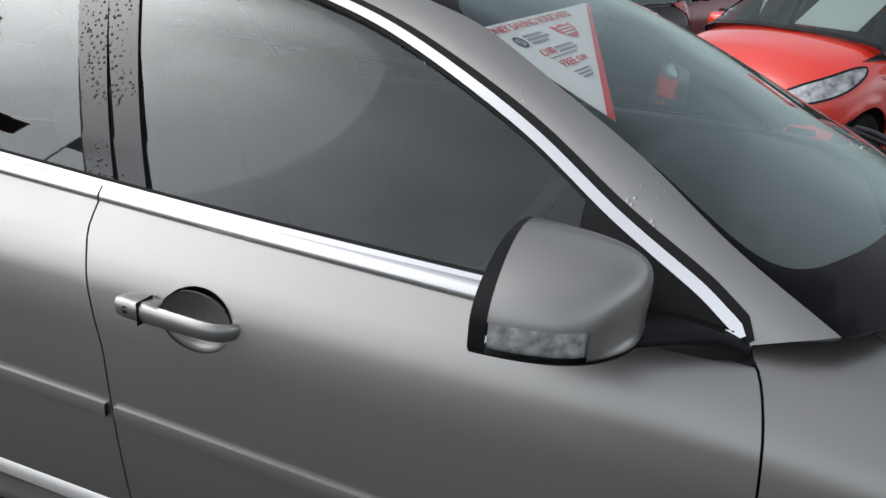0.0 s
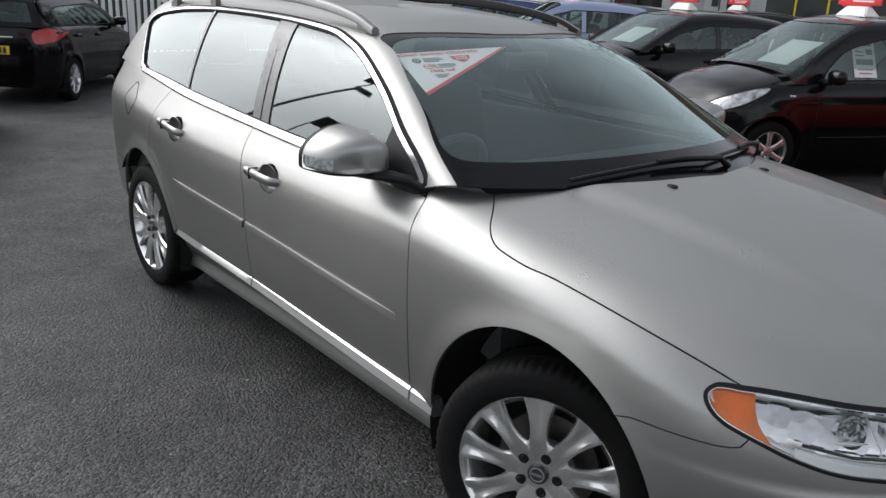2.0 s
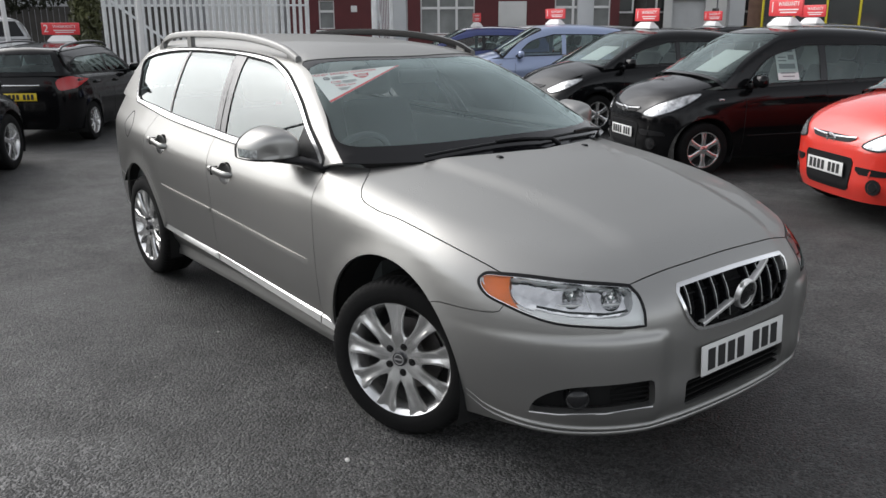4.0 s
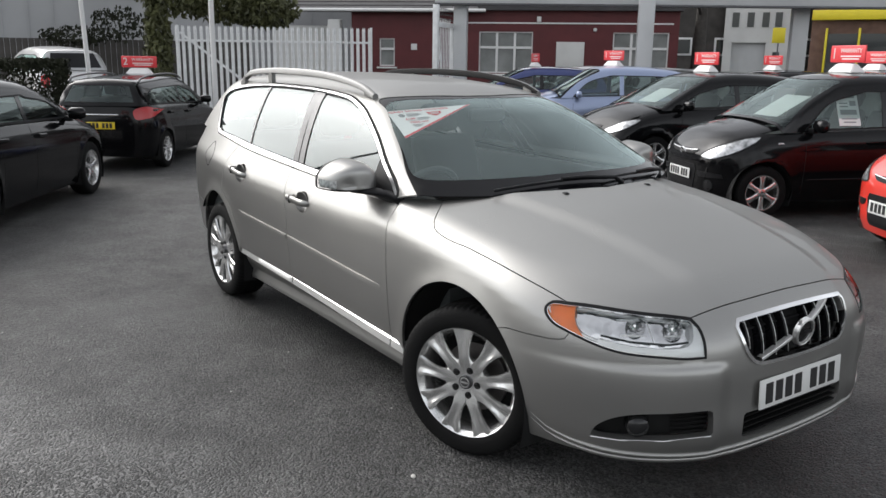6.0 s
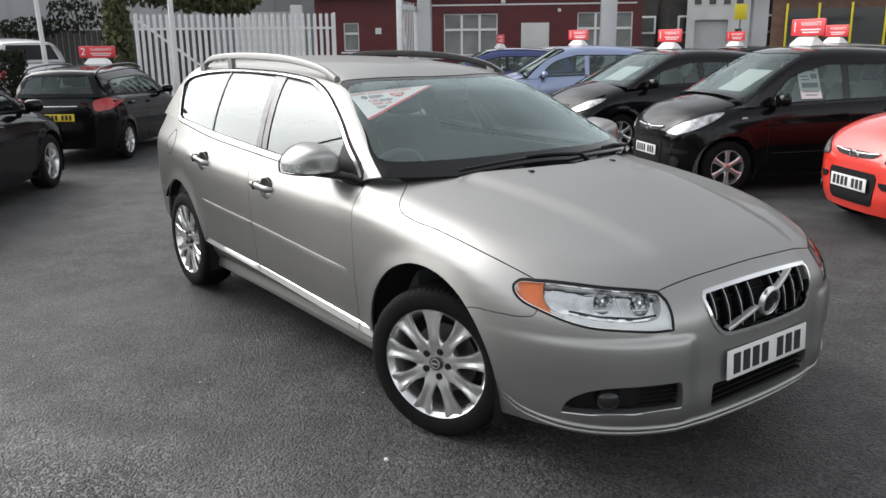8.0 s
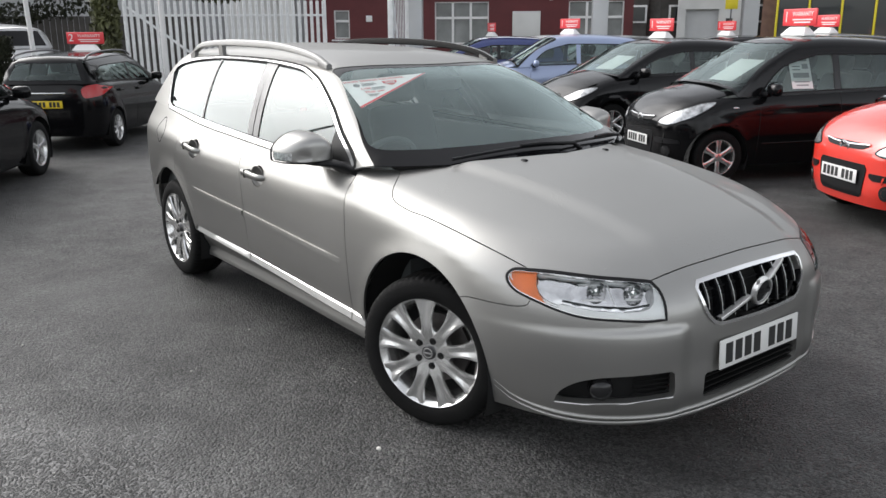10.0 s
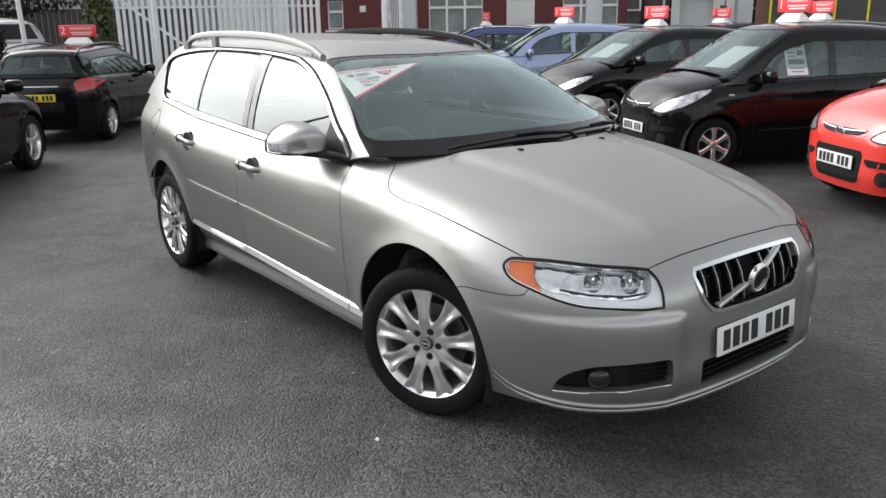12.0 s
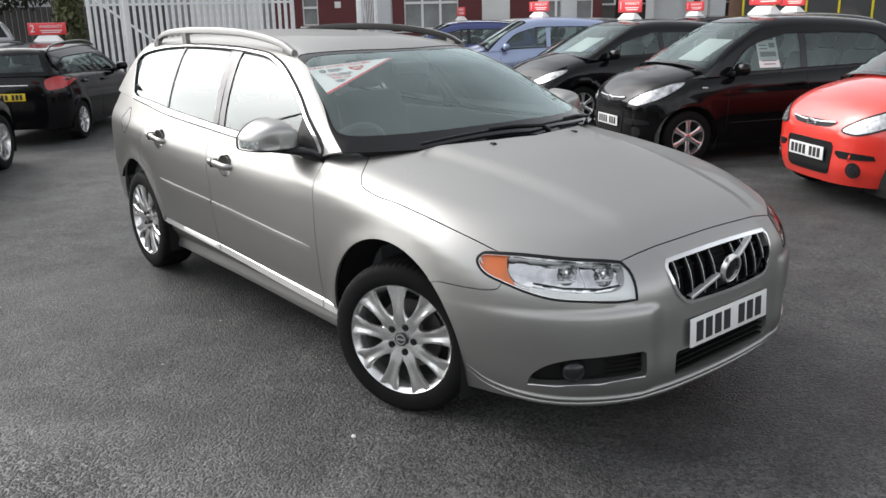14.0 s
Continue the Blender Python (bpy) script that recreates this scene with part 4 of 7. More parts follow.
    grille = curve([(0.93, 0.322, 0.733), (0.935, 0.0, 0.744), (0.93, -0.322, 0.733), (0.94, -0.338, 0.713), (0.95, -0.315, 0.63), (0.96, -0.27, 0.582), (0.96, -0.24, 0.572), (0.965, 0.0, 0.567), (0.96, 0.24, 0.572), (0.96, 0.27, 0.582), (0.95, 0.315, 0.63), (0.94, 0.338, 0.713)], closed=True)
    intake = curve([(0.95, 0.30, 0.393), (0.95, 0.0, 0.393), (0.95, -0.30, 0.393), (0.95, -0.31, 0.385), (0.95, -0.31, 0.31), (0.95, -0.30, 0.30), (0.95, 0.0, 0.288), (0.95, 0.30, 0.30), (0.95, 0.31, 0.31), (0.95, 0.31, 0.385)], closed=True)
    fog = curve([(0.66, 0.79, 0.322), (0.675, 0.775, 0.365), (0.72, 0.74, 0.405), (0.78, 0.69, 0.427), (0.85, 0.60, 0.435), (0.93, 0.485, 0.438), (0.94, 0.475, 0.43), (0.95, 0.475, 0.352), (0.945, 0.485, 0.343), (0.85, 0.62, 0.331), (0.74, 0.73, 0.322), (0.68, 0.78, 0.318)], closed=True)
    bumper = part("front_bumper", panel([whole, grille, intake, fog, flip(fog)], NOSEWAY, low_body, step=0.022, gap=0.0015, flange=0.035), PAINT, car)
    # lip strips under the bumper
    for dz, pr in ((0.266, 0.012), (0.243, 0.02)):
        pts = curve([(0.435, 0.875, dz + 0.085), (0.49, 0.85, dz + 0.045), (0.57, 0.79, dz + 0.018), (0.70, 0.69, dz), (0.86, 0.48, dz - 0.002), (0.945, 0.25, dz + 0.0), (0.965, 0.0, dz)], 0.04)
        pts = np.array(pts + flip(pts)[::-1][1:])
        o, dd = NOSEWAY.rays(NOSEWAY.flat(pts))
        p = onto(low_body, o, dd)
        bm = bmesh.new()
        tube(bm, [tuple(q) for q in p], [0.001 + 0.010 * min(1.0, 3.2 * math.sin(math.pi * i / (len(p) - 1))) for i in range(len(p))], 8)
        part("lip_strip", mesh_of(bm, "lip", 60), PAINT, bumper)
    for sg in (1, -1):
        pts = np.array([(0.66, sg * 0.79, 0.317), (0.74, sg * 0.73, 0.319), (0.85, sg * 0.62, 0.328), (0.95, sg * 0.48, 0.340)])
        p = onto(low_body, *NOSEWAY.rays(NOSEWAY.flat(pts)))
        bm = bmesh.new()
        tube(bm, [tuple(q) for q in p], 0.0035, 8)
        part("fog_trim", mesh_of(bm, "fogtrim", 60), SATIN, bumper, "thin bright strip under the fog lamp opening")
        fg = fog if sg > 0 else flip(fog)
        part("fog_recess", panel([fg], NOSEWAY, lambda x, a, z: low_body(x, a, z) + 0.055, step=0.03, gap=-0.004, flange=0), VOID, bumper, "black fog lamp recess")
        for k in range(5):
            z = 0.352 + k * 0.017
            pts = np.array([(0.86, sg * (0.60 - 0.0 * k), z - 0.006), (0.9, sg * 0.54, z - 0.002), (0.94, sg * 0.48, z)])
            p = onto(lambda x, a, zz: low_body(x, a, zz) + 0.03, *NOSEWAY.rays(NOSEWAY.flat(pts)))
            bm = bmesh.new()
            tube(bm, [tuple(q) for q in p], 0.004, 6)
            part("slat", mesh_of(bm, "slat", 60), SLATBLACK, bumper)
        bm = bmesh.new()
        lathe(bm, [(0.0005, 0.021), (0.01, 0.0205), (0.02, 0.018), (0.03, 0.014), (0.038, 0.007), (0.042, 0.0), (0.046, -0.03)], 28)
        me = mesh_of(bm, "fog", 50)
        me.transform(pose(0.775, sg * 0.675, 0.372, 0, 0, -90 + sg * 38) @ pose(0, 0, 0, 0, 0, 0))
        part("fog_lamp", me, LAMPGLASS, bumper, "round fog lamp")
    part("intake_back", panel([intake], FRONTWAY, lambda x, a, z: low_body(x, a, z) + 0.05, step=0.06, gap=-0.004, flange=0), VOID, bumper, "black lower intake")
    for k in range(4):
        bm = bmesh.new()
        box(bm, (0.925, 0, 0.308 + 0.022 * k), (0.03, 0.60, 0.006), None, 0.002)
        part("slat", mesh_of(bm, "slat", 60), SLATBLACK, bumper)
    # grille
    gr = part("grille", panel([grille], FRONTWAY, lambda x, a, z: low_body(x, a, z) + 0.055, step=0.06, gap=-0.004, flange=0), VOID, car, "black grille with upright bars and chrome surround")
    ring = panel([grille, grille], FRONTWAY, low_body, step=0.02, inset=[-0.005, -0.008], off=0.006, flange=0.03)
    part("grille_surround", ring, CHROME, gr, "chrome surround")
    for k in (-4, -3, -2, -1, 1, 2, 3, 4):
        y = k * 0.071
        top, bot = 0.728, 0.585 if abs(y) < 0.26 else 0.585 + (abs(y) - 0.26) * 1.9
        pts = np.array([(0.9, y, z) for z in np.linspace(bot, top, 6)])
        p = onto(low_body, *FRONTWAY.rays(FRONTWAY.flat(pts)))
        bm = bmesh.new()
        rings = []
        for q in p:
            rings.append([bm.verts.new((q[0] + dx, q[1] + dy, q[2])) for dx, dy in ((-0.045, -0.008), (-0.014, -0.004), (-0.010, 0.0), (-0.014, 0.004), (-0.045, 0.008))])
        for a, c in zip(rings, rings[1:]):
            for j in range(4):
                bm.faces.new((a[j], a[j + 1], c[j + 1], c[j]))
        part("grille_bar", mesh_of(bm, "bar", 30), GLOSSBLACK, gr)
        bm = bmesh.new()
        tube(bm, [(q[0] - 0.008, q[1], q[2]) for q in p], 0.0012, 6)
        part("grille_bar_edge", mesh_of(bm, "edge", 60), SATIN, gr, "thin bright edge of a grille bar")
    for k in range(3):
        z = 0.615 + k * 0.037
        w = 0.29 + k * 0.015
        bm = bmesh.new()
        box(bm, (0.885, 0, z), (0.012, 2 * w, 0.008), None, 0.002)
        part("grille_crossbar", mesh_of(bm, "cross", 30), BLACK, gr)
    # slanting bar and ring badge, left as plain shapes
    for y0, z0, y1, z1 in ((-0.235, 0.585, -0.055, 0.637), (0.055, 0.668, 0.22, 0.728)):
        pts = np.array([(0.9, y0 + (y1 - y0) * t, z0 + (z1 - z0) * t) for t in np.linspace(0, 1, 6)])
        p = onto(low_body, *FRONTWAY.rays(FRONTWAY.flat(pts)))
        nz = Vector((0, z0 - z1, y1 - y0)).normalized()
        bm = bmesh.new()
        rings = []
        for q in p:
            rings.append([bm.verts.new((q[0] + dx, q[1] + nz.y * w, q[2] + nz.z * w)) for dx, w in ((-0.02, -0.008), (0.002, -0.0065), (0.005, 0.0), (0.002, 0.0065), (-0.02, 0.008))])
        for a, c in zip(rings, rings[1:]):
            for j in range(4):
                bm.faces.new((a[j], c[j], c[j + 1], a[j + 1]))
        part("slanting_bar", mesh_of(bm, "bar", 50), SATIN, gr, "satin metal slanting bar")
    bm = bmesh.new()
    lathe(bm, [(0.044, -0.004), (0.045, 0.009), (0.0495, 0.011), (0.054, 0.009), (0.056, -0.01)], 40)
    vs_ = [bm.verts.new(q) for q in ((0.034, 0.004, 0.040), (0.040, 0.004, 0.034), (0.060, 0.004, 0.060), (0.038, 0.004, 0.058), (0.058, 0.004, 0.038), (0.05, 0.010, 0.05))]
    bmesh.ops.convex_hull(bm, input=vs_)
    me = mesh_of(bm, "badge", 40)
    me.transform(pose(0.955, 0, 0.652, 0, 8, 0) @ pose(0, 0, 0, 0, 0, -90))
    badge = part("ring_badge", me, SATIN, gr, "satin metal ring badge")
    bm = bmesh.new()
    lathe(bm, [(0.0, 0.002), (0.042, 0.002)], 32)
    box(bm, (0, 0.006, 0), (0.088, 0.008, 0.018), None, 0.002)
    me = mesh_of(bm, "badgein", 40)
    me.transform(pose(0.955, 0, 0.652, 0, 8, 0) @ pose(0, 0, 0, 0, 0, -90))
    part("badge_centre", me, GLOSSBLACK, badge, "dark badge centre")
    # number plate, its characters as plain bars
    pl = plate_mesh(0.52, 0.111)
    me = pl[0]
    at = pose(0.968, 0, 0.458, 0, -3, 0)
    me.transform(at)
    plate = part("number_plate", me, PLATEWHITE, car, "white number plate")
    for me in pl[1]:
        me.transform(at)
        part("plate_bar", me, INK, plate, "plain black bar")

    # headlamps
    for sg in (1, -1):
        outline = join(lamp_top, lamp_in, lamp_low, lamp_tip)
        if sg < 0:
            outline = flip(outline)
        hl = part("headlamp", panel([outline], NOSEWAY, low_body, step=0.025, inset=[0.006], off=-0.001, flange=0.0), LENS, car, "clear headlamp with amber indicator")
        hl.visible_shadow = False
        part("lamp_seal", panel([outline, outline], NOSEWAY, low_body, step=0.02, inset=[-0.001, -0.0065], off=0.001, flange=0.02), BLACK, hl, "black rubber seal")
        bowls = []
        for yb, zb, rb in ((0.655, 0.716, 0.036), (0.550, 0.706, 0.036)):
            c = onto(lambda x, a, z: low_body(x, a, z) + 0.034, *NOSEWAY.rays(NOSEWAY.flat(np.array([(0.98 - 0.62 * yb * yb, sg * yb, zb)]))))[0]
            side_ = Vector((-math.sin(radians(sg * 30)), math.cos(radians(sg * 30)), 0))
            bowls.append((c, rb, [c + rb * (math.cos(t) * np.array(side_) + math.sin(t) * np.array((0, 0, 1.0))) for t in np.linspace(0, 2 * math.pi, 24, endpoint=False)]))
        part("lamp_housing", panel([outline] + [q[2] for q in bowls], NOSEWAY, lambda x, a, z: low_body(x, a, z) + 0.038, step=0.02, inset=[0.004, 0, 0], flange=0), LAMPCHROME, hl, "pale lamp housing")
        part("lamp_wall", panel([outline, outline], NOSEWAY, lambda x, a, z: low_body(x, a, z) + 0.012, step=0.02, inset=[0.006, -0.012], flange=0.06), LAMPGREY, hl, "silver lamp bezel")
        amber = join(lamp_tip, lamp_top[:3], curve([tuple(lamp_top[2]), (0.585, 0.80, 0.735), (0.625, 0.80, 0.69), (0.64, 0.81, 0.672)]), line((0.64, 0.81, 0.672), (0.58, 0.84, 0.692)))
        if sg < 0:
            amber = flip(amber)
        part("indicator", panel([amber], NOSEWAY, low_body, step=0.02, inset=[0.009], off=-0.012, flange=0.02), AMBER, hl, "amber indicator lens")
        lower = join(lamp_in, lamp_low[:-4], curve([tuple(lamp_low[-5]), (0.66, 0.78, 0.690), (0.74, 0.70, 0.675), (0.82, 0.60, 0.668), (0.852, 0.535, 0.675), (0.845, 0.505, 0.705), (0.816, 0.488, 0.745)]))
        if sg < 0:
            lower = flip(lower)
        part("lamp_apron", panel([lower], NOSEWAY, low_body, step=0.02, inset=[0.004], off=-0.010, flange=0.03), LAMPGREY, hl, "pale silver inner apron")
        # a thin chrome rim inside the seal, and the chambers of the lamp
        part("lamp_rim", panel([outline, outline], NOSEWAY, low_body, step=0.02, inset=[0.006, -0.0085], off=-0.002, flange=0.01), CHROME, hl, "thin chrome lamp rim")
        for (xb, yb, zb), rb, _ in bowls:
            bm = bmesh.new()
            lathe(bm, [(rb * 1.05, 0.0), (rb, -0.004), (rb * 0.92, -0.014), (rb * 0.7, -0.026), (rb * 0.3, -0.034), (0.0, -0.035)], 28)
            me = mesh_of(bm, "bowl", 60)
            me.transform(pose(xb, yb, zb, 0, 0, -90 + sg * 30))
            bowl = part("reflector", me, LAMPBOWL, hl, "polished round reflector")
            bm = bmesh.new()
            lathe(bm, [(0.0, 0.0), (0.012, -0.003), (0.016, -0.02), (0.016, -0.06)], 16)
            me = mesh_of(bm, "bulb", 60)
            me.transform(pose(xb, yb, zb, 0, 0, -90 + sg * 30))
            part("bulb_shield", me, CHROME, bowl)
        # upright divider and bright steps between the chambers
        for yb, z0, z1 in ((0.60, 0.66, 0.742),):
            pts = np.array([(0.7, sg * (yb + 0.006 * i), z0 + (z1 - z0) * i / 5) for i in range(6)])
            pts[:, 0] = 0.98 - 0.62 * np.abs(pts[:, 1]) ** 2
            q = onto(lambda x, a, z: low_body(x, a, z) + 0.042, *NOSEWAY.rays(NOSEWAY.flat(pts)))
            bm = bmesh.new()
            tube(bm, [tuple(v) for v in q], 0.005, 8)
            part("lamp_divider", mesh_of(bm, "divider", 60), LAMPINNER, hl)
        for yb0, yb1, z in ((0.52, 0.59, 0.728), (0.62, 0.72, 0.735), (0.62, 0.70, 0.69), (0.52, 0.58, 0.688)):
            pts = np.array([(0.98 - 0.62 * y * y, sg * y, z) for y in np.linspace(yb0, yb1, 5)])
            q = onto(lambda x, a, zz: low_body(x, a, zz) + 0.040, *NOSEWAY.rays(NOSEWAY.flat(pts)))
            bm = bmesh.new()
            tube(bm, [tuple(v) for v in q], [0.001, 0.004, 0.006, 0.004, 0.001], 8)
            part("lamp_step", mesh_of(bm, "step", 60), LAMPGREY, hl, "bright step inside the lamp")
        bm = bmesh.new()
        pts = np.array([(0.66, sg * 0.765, 0.697), (0.74, sg * 0.70, 0.682), (0.82, sg * 0.60, 0.674), (0.852, sg * 0.535, 0.680)])
        p = onto(lambda x, a, z: low_body(x, a, z) + 0.008, *NOSEWAY.rays(NOSEWAY.flat(pts)))
        tube(bm, [tuple(q) for q in p], 0.004, 6)
        part("lamp_rod", mesh_of(bm, "rod", 60), BLACK, hl)

    # roof with pillars
    pillar_in = curve([(-0.455, 0.82, 1.037), (-0.61, 0.778, 1.12), (-0.754, 0.717, 1.208), (-0.90, 0.668, 1.285), (-1.07, 0.598, 1.362), (-1.20, 0.565, 1.393), (-1.225, 0.53, 1.402)])
    header = curve([(-1.225, 0.53, 1.402), (-1.15, 0.30, 1.418), (-1.10, 0.1, 1.43), (-1.095, 0.0, 1.431)])
    half = join(pillar_in, header)
    screen_edge = half + flip(half)[::-1][1:]
    belt_r = at_belt(-0.57, -3.60, -0.004)
    rear_r = curve([(-3.60, 0.72, float(BELT(-3.6)) - 0.004), (-3.54, 0.66, 1.29), (-3.50, 0.58, 1.40), (-3.50, 0.45, 1.43), (-3.52, 0.2, 1.455), (-3.53, 0.0, 1.46)])
    right = join(curve([(-0.455, 0.82, 1.037), (-0.51, 0.83, 1.026), (-0.565, 0.842, 1.010)], 0.02), belt_r, rear_r)
    shell = join(screen_edge, flip(right), right[::-1])
    dlo = join(at_belt(-0.64, -3.03, 0.006), curve([(-3.03, 0.78, float(BELT(-3.03)) + 0.006), (-3.075, 0.78, 1.132), (-3.105, 0.775, 1.155), (-3.22, 0.745, 1.27), (-3.325, 0.69, 1.37), (-3.27, 0.655, 1.424), (-2.95, 0.605, 1.448), (-2.5, 0.585, 1.456), (-1.94, 0.58, 1.442), (-1.514, 0.595, 1.414), (-1.37, 0.615, 1.389), (-1.19, 0.657, 1.340), (-0.957, 0.727, 1.242), (-0.782, 0.785, 1.140), (-0.65, 0.82, 1.070), (-0.61, 0.832, 1.044), (-0.582, 0.841, 1.022), (-0.60, 0.844, 1.014), (-0.64, 0.845, float(BELT(-0.64)) + 0.006)], 0.01))
    roof = part("roof", panel([shell, dlo, flip(dlo)], ROOFWAY, top_body, step=0.028, gap=0.0), PAINT_WET, car, "silver roof and pillars beaded with rain")
    outline = join(screen_edge, curve([(-0.455, -0.82, 1.037), (-0.36, -0.70, 1.035), (-0.24, -0.5, 1.042), (-0.13, -0.25, 1.05), (-0.09, 0, 1.052), (-0.13, 0.25, 1.05), (-0.24, 0.5, 1.042), (-0.36, 0.70, 1.035), (-0.455, 0.82, 1.037)]))
    frit_in = curve([(-0.56, 0.70, 1.095), (-0.75, 0.645, 1.185), (-0.95, 0.615, 1.28), (-1.115, 0.562, 1.366), (-1.145, 0.44, 1.390), (-1.075, 0.2, 1.392), (-1.06, 0.0, 1.395), (-1.075, -0.2, 1.392), (-1.145, -0.44, 1.390), (-1.115, -0.562, 1.366), (-0.95, -0.615, 1.28), (-0.75, -0.645, 1.185), (-0.56, -0.70, 1.095), (-0.44, -0.58, 1.085), (-0.34, -0.35, 1.10), (-0.30, 0.0, 1.105), (-0.34, 0.35, 1.10), (-0.44, 0.58, 1.085)], closed=True)
    ws = part("windscreen", panel([frit_in], ROOFWAY, top_body, step=0.04, gap=0.0, off=-0.004, flange=0), SCREEN, car, "windscreen with black printed border")
    ws.visible_shadow = False
    part("black_border", panel([outline, frit_in], ROOFWAY, top_body, step=0.03, gap=0.001, off=-0.003, flange=0.004), BORDER, ws, "black printed border")

    # side windows
    b0, b1, b2, b3 = -1.60, -1.83, -2.70, -2.80

    def between(x0, x1, slant=0.0):
        """The part of the window line between two slanting uprights."""
        lo_ = []
        for p in dlo:
            shift = slant * (p[2] - 1.06)
            lo_.append(np.array((min(max(p[0], x1 - shift), x0 - shift), p[1], p[2])))
        out = [lo_[0]]
        for p in lo_[1:]:
            if np.linalg.norm(p - out[-1]) > 0.004:
                out.append(p)
        return out

    for mirror in (True, False):
        for nm, x0, x1 in (("front_window", 0.0, -1.605), ("rear_window", -1.745, -2.40), ("quarter_window", -2.425, -9.0)):
            o = between(x0, x1, 0.46)
            w = part(nm, panel([o if not mirror else flip(o)], ROOFWAY, top_body, step=0.05, inset=[0.006], off=-0.006, flange=0), GLASS, car, "side window glass reflecting the sky")
            w.visible_shadow = False
        for nm, x0, x1 in (("centre_pillar", -1.605, -1.672), ("centre_pillar", -1.677, -1.745), ("rear_pillar", -2.40, -2.425)):
            o = between(x0, x1, 0.46)
            part(nm, panel([o if not mirror else flip(o)], ROOFWAY, top_body, step=0.03, inset=[0.003], off=-0.001, flange=0.006), PILLARBLACK, car, "black pillar cover with raindrops")
        o = dlo if not mirror else flip(dlo)
        sg_ = -1 if mirror else 1
        for x0, x1 in ((-0.62, -1.688), (-1.693, -2.50), (-2.505, -3.05)):
            bm = bmesh.new()
            rings = []
            for x in np.linspace(x0, x1, 24):
                zb_ = float(BELT(x))
                y0 = float(onto(low_body, np.array([[x, 0.0, zb_ - 0.014]]), np.array([[0.0, 1.0, 0.0]]))[0, 1])
                rings.append([bm.verts.new((x, sg_ * (y0 + dy), zb_ + dz)) for dy, dz in ((-0.006, -0.017), (0.004, -0.015), (0.006, -0.009), (0.002, 0.000), (-0.006, 0.008), (-0.016, 0.012), (-0.026, 0.010))])
            for r0, r1 in zip(rings, rings[1:]):
                for k in range(6):
                    bm.faces.new((r0[k], r0[k + 1], r1[k + 1], r1[k]) if sg_ > 0 else (r0[k], r1[k], r1[k + 1], r0[k + 1]))
            part("belt_trim", mesh_of(bm, "belttrim", 70), TRIMCHROME, car, "bright chrome strip below the windows")
        part("window_trim", panel([o, o], ROOFWAY, top_body, step=0.02, inset=[-0.007, -0.008], off=0.006, flange=0.01), TRIMCHROME, car, "bright chrome window trim")
        part("door_gap", panel([o, o], ROOFWAY, top_body, step=0.02, inset=[-0.020, -0.012], off=0.0015, flange=0.004), VOID, car, "dark gap round the door frame")
        part("window_seal", panel([o, o], ROOFWAY, top_body, step=0.02, inset=[0.004, -0.013], off=0.001, flange=0.008), BLACK, car, "black rubber window seal")

    # wipers and scuttle
    bm = bmesh.new()
    pts = curve([(-0.40, 0.72, 1.02), (-0.30, 0.5, 1.03), (-0.22, 0.25, 1.035), (-0.19, 0.0, 1.037), (-0.22, -0.25, 1.035), (-0.30, -0.5, 1.03), (-0.40, -0.72, 1.02)], 0.05)
    a = [bm.verts.new((p[0] - 0.08, p[1], p[2] + 0.0)) for p in pts]
    c = [bm.verts.new((p[0] + 0.06, p[1], p[2] - 0.04)) for p in pts]
    for i in range(len(pts) - 1):
        bm.faces.new((a[i], c[i], c[i + 1], a[i + 1]))
    part("scuttle", mesh_of(bm, "scuttle", 60), BLACK, car, "black plastic scuttle panel")
    for piv, run in (((-0.30, 0.60, 1.04), [(-0.385, 0.68, 1.05), (-0.31, 0.50, 1.06), (-0.25, 0.28, 1.07), (-0.215, 0.10, 1.07)]), ((-0.185, 0.20, 1.05), [(-0.282, -0.519, 1.043), (-0.254, -0.35, 1.059), (-0.235, -0.163, 1.07), (-0.217, 0.127, 1.07)])):
        w = empty("wiper")
        w.parent = car
        pts = np.array(curve(run, 0.05))
        p = onto(top_body, *ROOFWAY.rays(ROOFWAY.flat(pts))) + np.array((0.006, 0, 0.012))
        bm = bmesh.new()
        tube(bm, [tuple(q) for q in p], 0.007, 6)
        part("wiper_blade", mesh_of(bm, "blade", 50), BLACK, w)
        mid = p[len(p) // 2]
        far = p[-1] if piv[1] < 0.4 else p[0]
        bm = bmesh.new()
        tube(bm, [piv, tuple(far * 0.6 + np.array(piv) * 0.4 + np.array((0.01, 0, 0.016))), tuple(far * 0.45 + mid * 0.55 + np.array((0.012, 0, 0.014))), tuple(mid + np.array((0.008, 0, 0.010)))], [0.013, 0.010, 0.009, 0.007], 8)
        part("wiper_arm", mesh_of(bm, "arm", 50), BLACK, w)

    # roof rails
    for sg, mat, lab in ((-1, RAILSILVER, "silver roof rail wet with rain"), (1, RAILSILVER, "silver roof rail wet with rain")):
        rail = empty("roof_rail")
        rail.parent = car
        rail["label"] = lab
        def lie(x, y=0.56):
            return float(onto(top_body, np.array([[x, y, 1.1]]), np.array([[0.0, 0.0, 1.0]]))[0, 2])

        path = [(x, 0.56 + 0.01 * (x + 2.3) / 1.0, lie(x) + up_) for x, up_ in ((-1.25, 0.004), (-1.34, 0.028), (-1.46, 0.046), (-1.65, 0.061), (-1.9, 0.072), (-2.3, 0.078), (-2.7, 0.078), (-2.98, 0.070), (-3.10, 0.046), (-3.19, 0.004))]
        path = curve(path, 0.05)
        bm = bmesh.new()
        rings = []
